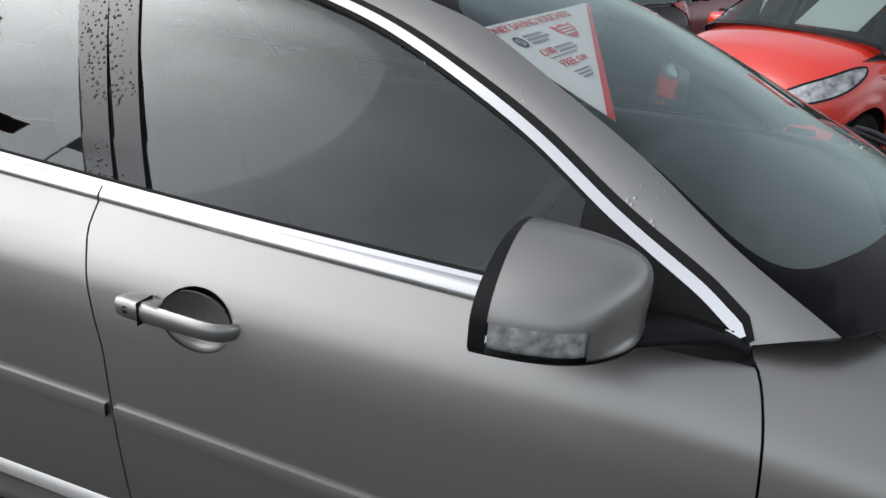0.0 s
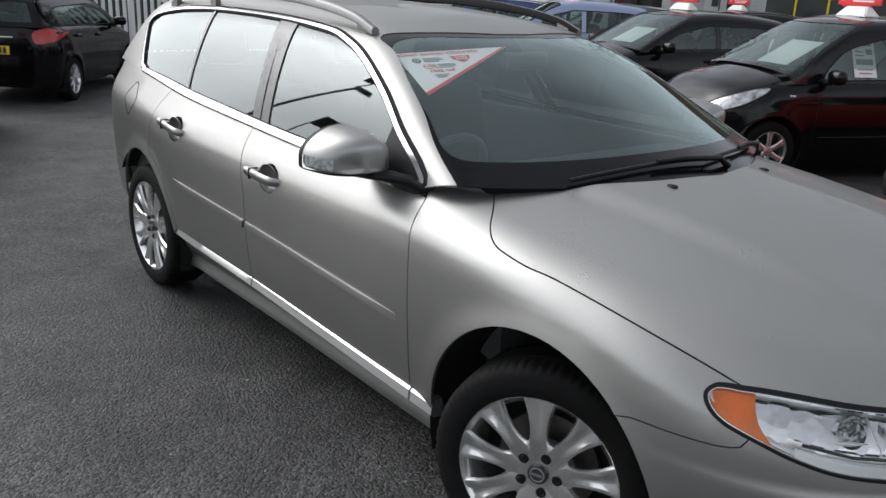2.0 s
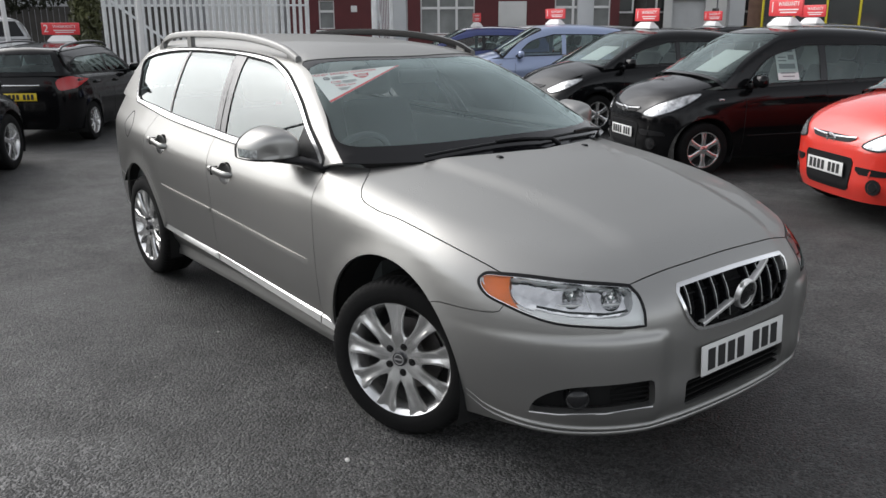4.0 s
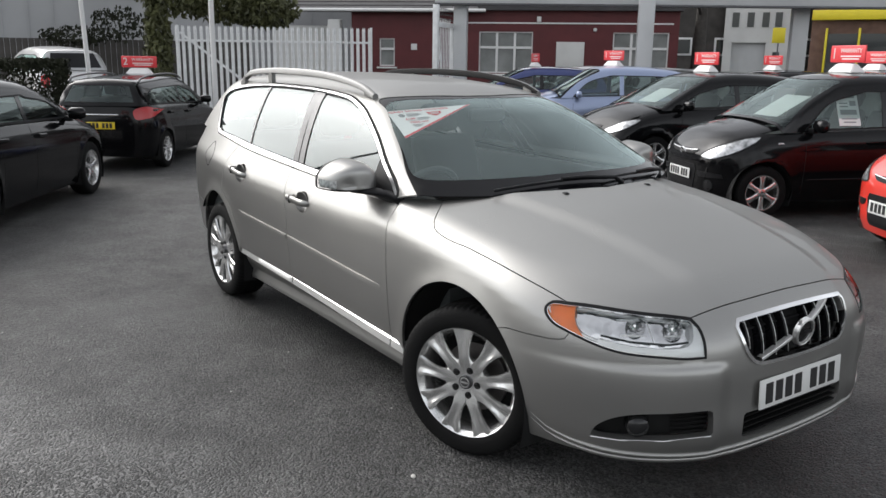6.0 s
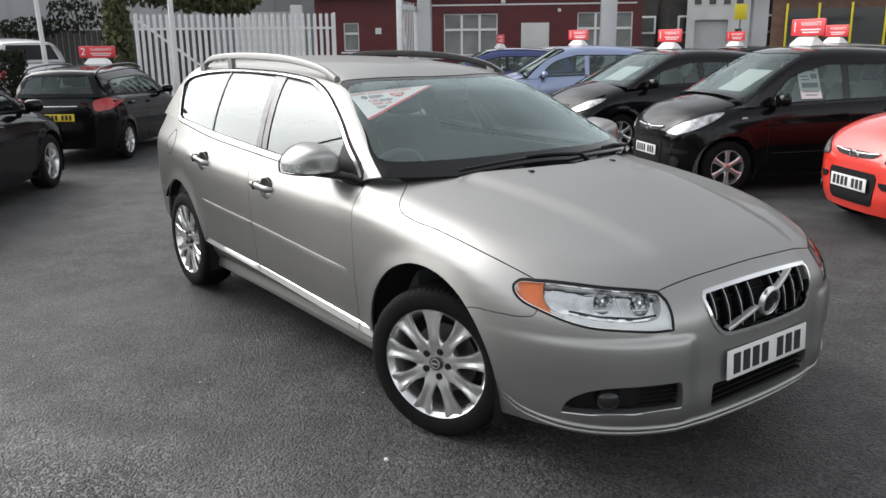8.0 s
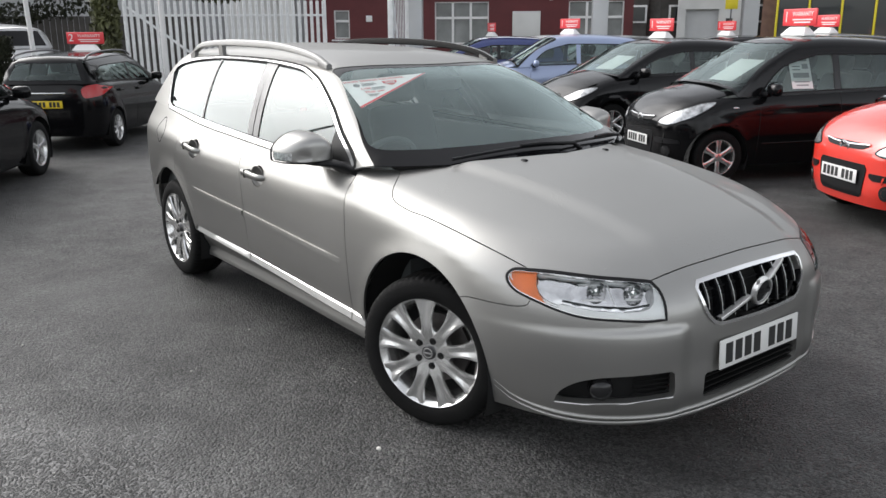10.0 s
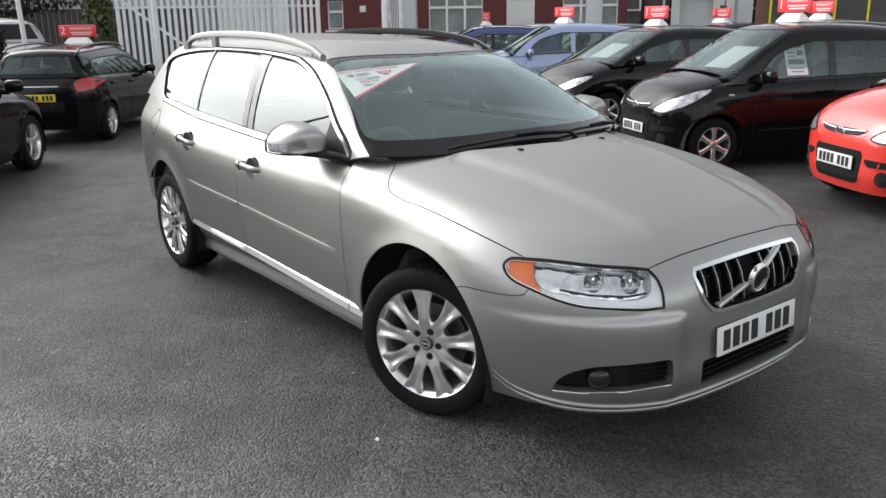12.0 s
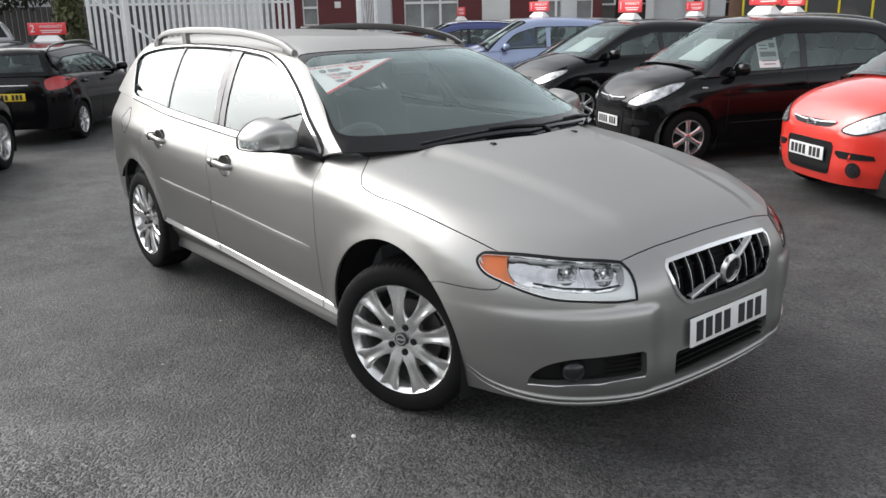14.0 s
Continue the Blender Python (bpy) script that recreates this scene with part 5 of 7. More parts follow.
        for i, p in enumerate(path):
            u = i / (len(path) - 1)
            hw, hh = 0.017, 0.017 + 0.004 * math.sin(math.pi * u)
            rings.append([bm.verts.new((p[0], sg * (p[1] + hw * cx), p[2] + hh * cz)) for cx, cz in ((-1, -0.7), (-1, 0.5), (-0.5, 1), (0.5, 1), (1, 0.5), (1, -0.7), (0.5, -1), (-0.5, -1))])
        places = [[tuple(v.co) for v in r] for r in rings]
        bm.free()
        # inner faces of the silver rail are coloured black for the shade on them
        for nm, faces_, mt_, lb_ in (("rail_bar", (2, 3, 4, 5, 6), mat, ""), ("rail_shade_face", (7, 0, 1), SLATBLACK, "inner face of the rail, its shade painted black")):
            bm = bmesh.new()
            rings = [[bm.verts.new(q) for q in r] for r in places]
            for a, c in zip(rings, rings[1:]):
                for k in faces_:
                    bm.faces.new((a[k], c[k], c[(k + 1) % 8], a[(k + 1) % 8]) if sg > 0 else (a[(k + 1) % 8], c[(k + 1) % 8], c[k], a[k]))
            if nm == "rail_bar":
                bm.faces.new(rings[0])
                bm.faces.new(rings[-1])
            part(nm, mesh_of(bm, nm, 50), mt_, rail, lb_)
        for x0, x1 in ((-1.30, -1.37), (-2.62, -2.68), (-3.10, -3.17)):
            bm = bmesh.new()
            vs = []
            for x in (x0, x1):
                zt = float(np.interp(-x, [-p[0] for p in path], [p[2] for p in path]))
                zb = lie(x) - 0.02
                for yy in (0.545, 0.572):
                    vs += [bm.verts.new((x, sg * yy, zt)), bm.verts.new((x, sg * yy, zb))]
            bmesh.ops.convex_hull(bm, input=vs)
            part("rail_foot", mesh_of(bm, "foot", 40), mat, rail)

    # mirrors
    for sg in (-1, 1):
        door_mirror(car, sg)

    # wheels
    for x, sg, steer in ((0.0, -1, 23.0), (0.0, 1, 23.0), (-2.816, -1, 0.0), (-2.816, 1, 0.0)):
        alloy_wheel(car, pose(x - 0.010, sg * (0.80 if x > -1 else 0.788), 0.3255, 0, 0, steer) @ pose(0, 0, 0, 0, 0, 180 if sg > 0 else 0))

    estate_cabin(car)
    # tail lamp, fuel flap, antenna
    lampo = join(curve([(-3.62, 0.72, 1.14), (-3.70, 0.76, 1.0), (-3.725, 0.78, 0.86)]), curve([(-3.725, 0.78, 0.86), (-3.86, 0.62, 0.86), (-3.85, 0.62, 1.0), (-3.80, 0.60, 1.14)]), line((-3.80, 0.60, 1.14), (-3.62, 0.72, 1.14)))
    TAILWAY = Nose(-3.0, 0.8, -1)
    for sg in (1, -1):
        o = lampo if sg > 0 else flip(lampo)
        part("tail_lamp", panel([o], TAILWAY, low_body, step=0.03, gap=0.003), REDLENS, car, "red tail lamp")
    tail = join(curve([(-3.62, 0.72, 1.14), (-3.70, 0.76, 1.0), (-3.72, 0.78, 0.62), (-3.72, 0.75, 0.37)]), line((-3.72, 0.75, 0.37), (-3.85, 0.0, 0.37)))
    tail = join(tail, flip(tail)[::-1], line((-3.62, -0.72, 1.14), (-3.62, 0.72, 1.14)))
    part("tailgate", panel([tail, lampo, flip(lampo)], TAILWAY, low_body, step=0.05), PAINT, car)
    flap = [np.array((-3.03 + 0.085 * math.cos(t) * (1 + 0.1 * math.cos(4 * t)), 0.88, 0.97 + 0.075 * math.sin(t) * (1 + 0.1 * math.cos(4 * t)))) for t in np.linspace(0, 2 * math.pi, 36, endpoint=False)]
    part("fuel_flap", panel([flap, flap], SIDEWAY, low_body, step=0.02, inset=[-0.0025, -0.0025 - 0.002], off=0.0008, flange=0.001, mirror=True), BLACK, car, "thin gap round the fuel flap")
    rg = join(line((-3.44, 0.5, 1.40), (-3.44, -0.5, 1.40)), line((-3.44, -0.5, 1.40), (-3.72, -0.62, 1.16)), line((-3.72, -0.62, 1.16), (-3.72, 0.62, 1.16)), line((-3.72, 0.62, 1.16), (-3.44, 0.5, 1.40)))
    back = part("rear_screen", panel([rg], Ahead(-2.5, -1), top_body, step=0.08, flange=0), GLASS, car, "rear window")
    back.visible_shadow = False
    bm = bmesh.new()
    vs = [bm.verts.new(q) for q in ((-2.98, 0, 1.47), (-3.14, 0.03, 1.465), (-3.14, -0.03, 1.465), (-3.12, 0.01, 1.515), (-3.12, -0.01, 1.515))]
    bmesh.ops.convex_hull(bm, input=vs)
    bmesh.ops.bevel(bm, geom=list(bm.edges), offset=0.006, segments=2, affect="EDGES")
    part("aerial_fin", mesh_of(bm, "fin", 60), PAINT, car)
    return car


# ---------- other cars ----------
def parked_car(name, label, category, paint, P, m, sign="1", front=True):
    car = empty(name, m)
    tagged(car, label, category)
    W, zb, wb, xf, xr = P["w"], P["belt"], P["wb"], P["xf"], P["xr"]
    hr, R = P.get("hub", 0.29), P.get("arch", 0.345)
    prof = spl((0.15, 0.90), (0.3, 0.955), (0.55, 0.998), (0.7, 1.0), (0.82, 0.985), (0.92, 0.955), (1.0, 0.915), (1.1, 0.83), (1.3, 0.6))
    hood = spl(*P["hood"])
    roof = spl(*P["roof"])
    (sx0, sz0), (sx1, sz1) = P["screen"]
    (rx0, rz0), (rx1, rz1) = P["back"]
    rise = P.get("rise", 0.06)
    belt = lambda x: zb + rise * np.clip((-x) / wb, -0.3, 1.2)

    def low(x, a, z):
        side = a - (W * prof(z / belt(x)) - 0.05 * np.maximum(x - 0.1, 0) ** 2 - 0.06 * np.maximum(-wb + 0.1 - x, 0) ** 2)
        for hub in (0.0, -wb):
            r = np.hypot(x - hub, z - hr)
            side = side - 0.012 * np.exp(-(((r - R) / 0.05) ** 2))
        nose_ = x - (xf - 0.16 * a * a - 0.9 * np.maximum(z - 0.55, 0) ** 2 - 0.5 * np.maximum(0.32 - z, 0) ** 1.2)
        tail = (xr + 0.12 * a * a + 0.25 * np.maximum(z - 0.75, 0) ** 1.5) - x
        top = z - (hood(x) - 0.06 * (a / 0.6) ** 2)
        f = smax(smax(side, nose_, 0.42), tail, 0.3)
        return smax(f, top, 0.14)

    def up(x, a, z):
        t = z - zb
        side = a - (W * 0.915 - 0.22 * t - 0.18 * t * t - 0.04 * np.maximum(-wb + 0.3 - x, 0) ** 2)
        top = z - (roof(x) - 0.05 * (a / 0.6) ** 2)
        sl = (sx1 - sx0) / (sz1 - sz0)
        scr = (x - (sx0 + (z - sz0) * sl - 0.30 * a * a)) * 0.45
        bl = (rx1 - rx0) / (rz1 - rz0)
        bk = ((rx0 + (z - rz0) * bl + 0.12 * a * a) - x) * 0.8
        return smax(smax(smax(side, top, 0.12), scr, 0.05), bk, 0.07)

    sidew, topw, nosew, tailw, roofw = Side(), Top(0.4), Nose(0.1, 0.7), Nose(-wb - 0.05, 0.7, -1), Round(0.0, zb - 0.08, 0.65)
    bt = lambda x0, x1, dz=0.0: [np.array((x, W * 0.9, float(belt(x)) + dz)) for x in np.linspace(x0, x1, 40)]
    st = 0.05
    xfe, xre = 0.42, -wb - 0.40
    zs = 0.19
    fa = [np.array((R * math.cos(radians(t)), W, hr + R * math.sin(radians(t)))) for t in np.linspace(-15, 195, 40)]
    ra = [np.array((-wb + R * math.cos(radians(t)), W, hr + R * math.sin(radians(t)))) for t in np.linspace(-15, 195, 40)]
    zf = float(hood(xfe)) - 0.12
    hub_bottom = hr + R * math.sin(radians(-15))
    side = join(curve([(xfe, W, zf), (0.15, W, float(hood(0.15)) - 0.085), (sx0 - 0.15, W, float(belt(sx0 - 0.15)))], 0.04), bt(sx0 - 0.15, xre), line((xre, W, float(belt(xre))), (xre, W, zs + 0.03), 0.06), [(-wb - R * math.cos(radians(15)), W, hub_bottom)], ra[::-1][1:], [(-wb + 0.36, W, zs), (-0.36, W, zs)], fa[::-1], line((R * math.cos(radians(15)), W, hub_bottom), (xfe, W, zs + 0.02)), line((xfe, W, zs + 0.02), (xfe, W, zf), 0.06))
    for mirror in (True, False):
        b = part("body_side", panel([side], sidew, low, step=st, gap=0.0, mirror=mirror), paint, car)
        sy = -1 if mirror else 1
        # door gaps, handles
        for xs in P["doors"]:
            g = [np.array((xs + dx, W, z)) for dx, z in ((0.0, 0.27), (0.0, 0.6), (-0.01, 0.8), (0.0, float(belt(xs)) - 0.01))]
            pts = np.array(curve(g, 0.06))
            p = onto(low, *sidew.rays(sidew.flat(pts)))
            bm = bmesh.new()
            tube(bm, [(q[0], sy * (q[1] - 0.001), q[2]) for q in p], 0.0035, 5)
            part("door_gap", mesh_of(bm, "gap"), VOID, car, "dark gap between the doors")
        for xs in P["grips"]:
            z = float(belt(xs)) - 0.12
            y = float(onto(low, np.array([[xs, 0, z]]), np.array([[0.0, 1, 0]]))[0, 1])
            part("door_handle", grip(xs, y, z, sy, 0.01), paint, car)
        for hub in (0.0, -wb):
            bm = bmesh.new()
            lathe(bm, [(R + 0.012, sy * (W - 0.01)), (R + 0.012, sy * (W - 0.32)), (0.05, sy * (W - 0.32))], 28, off=(hub, 0, hr))
            bmesh.ops.delete(bm, geom=[v for v in bm.verts if v.co.z < 0.12], context="VERTS")
            part("wheel_housing", mesh_of(bm, "housing"), VOID, car)
            small_wheel(car, pose(hub, sy * (W - 0.105), hr) @ pose(0, 0, 0, 0, 0, 180 if sy > 0 else 0), hr, P.get("spokes", 6))
        mz = float(belt(sx0 - 0.5)) + 0.075
        bm = bmesh.new()
        box(bm, (0, 0, 0), (0.11, 0.19, 0.13), pose(sx0 - 0.52, sy * (W + 0.06), mz), 0.045)
        mr = part("door_mirror", mesh_of(bm, "mirror", 60), paint, car)
        bm = bmesh.new()
        box(bm, (sx0 - 0.50, sy * (W - 0.06), mz - 0.055), (0.07, 0.12, 0.05), None, 0.015)
        part("mirror_arm", mesh_of(bm, "arm", 60), BLACK, mr)
    # bonnet, nose, tail
    half = join(curve([(sx0 - 0.12, 0.0, 1.0), (sx0 - 0.16, 0.4, 1.0), (sx0 - 0.25, W * 0.82, 1.0)], 0.05), curve([(sx0 - 0.25, W * 0.82, 1.0), (0.15, W * 0.84, 0.9), (xfe, W * 0.76, 0.8), (xfe + 0.1, W * 0.62, 0.8)], 0.05), curve([(xfe + 0.1, W * 0.62, 0.8), (xf - 0.16, 0.3, 0.8), (xf - 0.13, 0.0, 0.8)], 0.05))
    bon = join(half, flip(half)[::-1])
    part("bonnet", panel([bon], topw, low, step=st, gap=0.0), paint, car)
    zt = float(hood(xf - 0.13))
    zc = float(hood(xfe)) - 0.05
    half = join(curve([(xf - 0.13, 0.0, zt + 0.01), (xf - 0.16, 0.3, zt), (xfe + 0.1, W * 0.62, zc - 0.0), (xfe, W * 0.82, zc - 0.03)], 0.05), line((xfe, W * 0.82, zc - 0.03), (xfe - 0.02, W * 0.97, zf - 0.02), 0.05), line((xfe - 0.02, W * 0.97, zf - 0.02), (xfe - 0.02, W * 0.95, zs + 0.01), 0.06), line((xfe - 0.02, W * 0.95, zs + 0.01), (xf - 0.05, 0.0, zs), 0.06))
    nose_loop = join(half, flip(half)[::-1])
    part("front_bumper", panel([nose_loop], nosew, low, step=st, gap=0.0), paint, car)
    half = join([(xr, 0.0, float(belt(xr)) + 0.0)], line((xr, 0.0, float(belt(xr))), (xre, W * 0.93, float(belt(xre))), 0.06), line((xre, W * 0.95, float(belt(xre))), (xre, W, zs + 0.04), 0.06), line((xre, W, zs + 0.04), (xr, 0.0, zs + 0.05), 0.06))
    tail_loop = join(half, flip(half)[::-1])
    part("tailgate", panel([tail_loop], tailw, low, step=st, gap=0.0), paint, car)
    # upper shell with windows
    pil = curve([(sx0 - 0.19, W * 0.89, zb + 0.01), ((sx0 * 0.5 + sx1 * 0.5) - 0.14, W * 0.80, (sz0 + sz1) / 2), (sx1 - 0.12, W * 0.68, sz1 - 0.055), (sx1 - 0.10, W * 0.55, sz1 - 0.035)], 0.04)
    head = curve([(sx1 - 0.10, W * 0.55, sz1 - 0.035), (sx1 - 0.03, 0.25, sz1 - 0.01), (sx1, 0.0, sz1)], 0.05)
    half = join(pil, head)
    se = half + flip(half)[::-1][1:]
    rear_r = curve([(xre - 0.02, W * 0.87, float(belt(xre))), ((rx0 + rx1) / 2 + 0.10, W * 0.76, (rz0 + rz1) / 2), (rx1 + 0.05, W * 0.62, rz1 - 0.04), (rx1 + 0.02, 0.3, rz1 - 0.0), (rx1 + 0.01, 0.0, rz1)], 0.05)
    right = join(bt(sx0 - 0.19, xre - 0.02, 0.003), rear_r)
    shell = join(se, flip(right), right[::-1])
    zr = float(roof(-wb * 0.45)) - 0.165
    ys = lambda z: W * 0.915 - 0.22 * (z - zb) - 0.18 * (z - zb) ** 2
    e = P["dlo_end"]
    zm = (sz0 + sz1) / 2
    dlo = join(bt(sx0 - 0.42, e, 0.02), curve([(e, ys(zb + 0.1), float(belt(e)) + 0.02), (e - 0.04, ys(zb + 0.25), zb + 0.25), (e + 0.08, ys(zr - 0.05), zr - 0.06), (e + 0.30, ys(zr), zr - 0.015), (-wb * 0.52, ys(zr), zr), (sx1 - 0.26, ys(zr), zr - 0.03), ((sx0 + sx1) / 2 - 0.30, ys(zm), zm - 0.03), (sx0 - 0.42, ys(zb), zb + 0.04)], 0.03))
    part("roof", panel([shell, dlo, flip(dlo)], roofw, up, step=st, gap=0.0), paint, car)
    out = join(se, curve([(sx0 - 0.19, -W * 0.89, zb + 0.01), (sx0 - 0.12, -0.4, zb + 0.01), (sx0 - 0.06, 0, sz0 - 0.02), (sx0 - 0.12, 0.4, zb + 0.01), (sx0 - 0.19, W * 0.89, zb + 0.01)], 0.05))
    ws = part("windscreen", panel([out], roofw, up, step=0.05, inset=[0.02], off=-0.003, flange=0), PARKGLASS, car)
    ws.visible_shadow = False
    part("screen_border", panel([out, out], roofw, up, step=0.04, inset=[0.0, -0.035], off=0.001, flange=0.004), GLOSSBLACK, ws)
    for mirror in (True, False):
        bp = P["pillar"]
        for nm, x0, x1 in (("front_window", 9, bp + 0.03), ("rear_window", bp - 0.05, -9)):
            o = []
            for p in dlo:
                q = np.array((min(max(p[0], x1), x0), p[1], p[2]))
                if not o or np.linalg.norm(q - o[-1]) > 0.005:
                    o.append(q)
            w = part(nm, panel([flip(o) if mirror else o], roofw, up, step=0.035, inset=[0.008], off=-0.004, flange=0), PARKGLASS, car)
            w.visible_shadow = False
        o = []
        for p in dlo:
            q = np.array((min(max(p[0], bp - 0.05), bp + 0.03), p[1], p[2]))
            if not o or np.linalg.norm(q - o[-1]) > 0.005:
                o.append(q)
        part("centre_pillar", panel([flip(o) if mirror else o], roofw, up, step=0.05, gap=0, flange=0.004), P.get("pillar_mat", GLOSSBLACK), car)
        o = flip(dlo) if mirror else dlo
        part("window_seal", panel([o, o], roofw, up, step=0.04, inset=[0.0, -0.014], off=0.002, flange=0.006), BLACK, car)
    rw = P.get("rw", 0.68)
    rg = join(line((0, -rw * W * 0.82, rz1 - 0.09), (0, rw * W * 0.82, rz1 - 0.09), 0.06), line((0, rw * W * 0.82, rz1 - 0.09), (0, rw * W, float(belt(xr)) + 0.05), 0.06), line((0, rw * W, float(belt(xr)) + 0.05), (0, -rw * W, float(belt(xr)) + 0.05), 0.06), line((0, -rw * W, float(belt(xr)) + 0.05), (0, -rw * W * 0.82, rz1 - 0.09), 0.06))
    part("rear_screen", panel([rg], Ahead(-wb * 0.6, -1), up, step=0.1, off=0.004, flange=0.003), GLOSSBLACK if not P.get("clear_back") else TINTED, car)
    back_shell = join(curve([(0, -W * 0.62, rz1 - 0.035), (0, 0, rz1 - 0.02), (0, W * 0.62, rz1 - 0.035)], 0.06), line((0, W * 0.62, rz1 - 0.035), (0, W * 0.87, float(belt(xre))), 0.06), line((0, W * 0.87, float(belt(xre))), (0, -W * 0.87, float(belt(xre))), 0.06), line((0, -W * 0.87, float(belt(xre))), (0, -W * 0.62, rz1 - 0.035), 0.06))
    part("hatch_frame", panel([back_shell, rg], Ahead(-wb * 0.6, -1), up, step=0.08, gap=-0.004, flange=0.004), paint, car)
    # cabin
    for x, y in ((-1.25, -0.34), (-1.25, 0.34), (-2.0, -0.34), (-2.0, 0.34)):
        seat(car, x, y, 0.50, FABRIC)
    bm = bmesh.new()
    box(bm, (-0.45, 0, zb - 0.13), (0.65, W * 1.62, 0.20), None, 0.05)
    box(bm, (-wb / 2, 0, 0.24), (wb + 0.6, W * 1.5, 0.08))
    part("dashboard", mesh_of(bm, "dash", 40), DASH, car)
    # lamps, grille, plates
    fw = Ahead(0.2)
    for sg in (1, -1):
        lo = curve([(x, sg * y, z) for x, y, z in P["lamp"]], 0.03, closed=True)
        lw = Nose(-0.8, 0.9)
        lp = part("headlamp", panel([lo], lw, low, step=0.03, gap=0, off=0.004, flange=0.02), CLEARLAMP, car, "clear headlamp")
        part("lamp_edge", panel([lo, lo], lw, low, step=0.03, inset=[-0.004, -0.008], off=0.005, flange=0.006), BLACK, lp)
        tl = [(0.0, sg * y, z) for y, z in P["tail"]]
        tl = curve(tl, 0.03, closed=True)
        part("tail_lamp", panel([tl], Ahead(-wb, -1), low, step=0.03, gap=0, off=0.008, flange=0.02), REDLENS, car, "red tail lamp")
        if "fog" in P:
            fy, fz = P["fog"]
            p = onto(low, np.array([[0.2, sg * fy, fz]]), np.array([[1.0, 0, 0]]))[0]
            bm = bmesh.new()
            lathe(bm, [(0.0, 0.012), (0.036, 0.010), (0.040, 0.004)], 24)
            lathe(bm, [(0.040, 0.006), (0.062, 0.004), (0.066, -0.02)], 24)
            me = mesh_of(bm, "fog", 40)
            me.transform(pose(*p, 0, 0, -90 + sg * 22))
            me.materials.append(LAMPGLASS)
            part("fog_lamp", me, None, car, "round fog lamp")
    for lst, mat, nm, lab in P["front_bits"]:
        lo = curve([(0.0, y, z) for y, z in lst], 0.03, closed=True, tension=0.35)
        part(nm, panel([lo], fw, low, step=0.04, gap=0, off=0.006, flange=0.02), mat, car, lab)
    for wy, x0, mat, zc_, lab in ((1, 0.2, PLATEWHITE, P["plate"][0], "white number plate"), (-1, -wb, PLATEYELLOW, P["plate"][1], "yellow number plate")):
        p = onto(low, np.array([[x0, 0.0, zc_]]), np.array([[float(wy), 0, 0]]))[0]
        base, bars = plate_mesh(0.50, 0.11)
        mt = pose(p[0] + wy * 0.016, 0, zc_, 0, 0, 0 if wy > 0 else 180)
        base.transform(mt)
        pl = part("number_plate", base, mat, car, lab)
        for me in bars:
            me.transform(mt)
            part("plate_bar", me, INK, pl)
    p = onto(low, np.array([[0.2, 0.0, P["badge"]]]), np.array([[1.0, 0, 0]]))[0]
    bm = bmesh.new()
    lathe(bm, [(0.038, 0.0), (0.042, 0.010), (0.050, 0.010), (0.054, 0.0)], 28)
    box(bm, (0, 0.004, 0), (0.07, 0.008, 0.014), pose(0, 0, 0, 0, 20, 0))
    me = mesh_of(bm, "badge", 40)
    me.transform(pose(p[0] + 0.004, 0, P["badge"], 0, 14, 0) @ Matrix.Diagonal((1, 1.25, 0.85, 1)) @ pose(0, 0, 0, 0, 0, -90))
    part("badge", me, CHROME, car, "plain chrome badge")
    # chrome strip over the upper grille
    if P.get("smile"):
        pts = np.array([(0.0, y, P["badge"] + 0.02 + 0.16 * y * y) for y in np.linspace(-0.30, 0.30, 16)])
        q = onto(low, *fw.rays(fw.flat(pts)))
        bm = bmesh.new()
        tube(bm, [(v[0] + 0.004, v[1], v[2]) for v in q], 0.011, 8)
        part("chrome_strip", mesh_of(bm, "strip", 60), CHROME, car, "curved chrome strip")
    if P.get("smile"):
        for sg in (1, -1):
            for pts, r, mat, nm, lab in (([(-0.20, 0.80), (-0.17, 0.803), (-0.14, 0.80)], 0.013, CLEARLAMP, "side_repeater", "small clear side repeater"), ([(-0.5, 0.42), (-1.2, 0.43), (-1.9, 0.45)], 0.009, paint, "side_strip", "")):
                q = np.array(curve([(x, 0.7, z) for x, z in pts], 0.05))
                q = onto(low, *sidew.rays(sidew.flat(q)))
                bm = bmesh.new()
                tube(bm, [(v[0], sg * v[1], v[2]) for v in q], r, 8)
                part(nm, mesh_of(bm, nm, 60), mat, car, lab)
    if P.get("rails"):
        for sg in (1, -1):
            pts = curve([(-0.95, sg * 0.56, 1.40), (-1.1, sg * 0.56, 1.455), (-1.6, sg * 0.56, 1.49), (-2.3, sg * 0.56, 1.475), (-2.75, sg * 0.55, 1.43), (-2.85, sg * 0.55, 1.38)], 0.08)
            bm = bmesh.new()
            tube(bm, [tuple(v) for v in pts], 0.016, 8)
            part("roof_rail", mesh_of(bm, "rail", 60), GREYMETAL, car, "dark roof rail")
        pts = np.array([(xr, y, 0.885) for y in np.linspace(-0.30, 0.30, 9)])
        tw = Ahead(-wb, -1)
        q = onto(low, *tw.rays(tw.flat(pts)))
        bm = bmesh.new()
        tube(bm, [(v[0] - 0.006, v[1], v[2]) for v in q], 0.014, 8)
        part("tailgate_trim", mesh_of(bm, "trim", 60), CHROME, car, "chrome strip over the number plate")
        bm = bmesh.new()
        tube(bm, [(xr + 0.04, 0.0, 1.06), (xr + 0.03, 0.18, 1.075), (xr + 0.03, 0.34, 1.07)], 0.010, 6)
        part("rear_wiper", mesh_of(bm, "wiper", 60), BLACK, car)
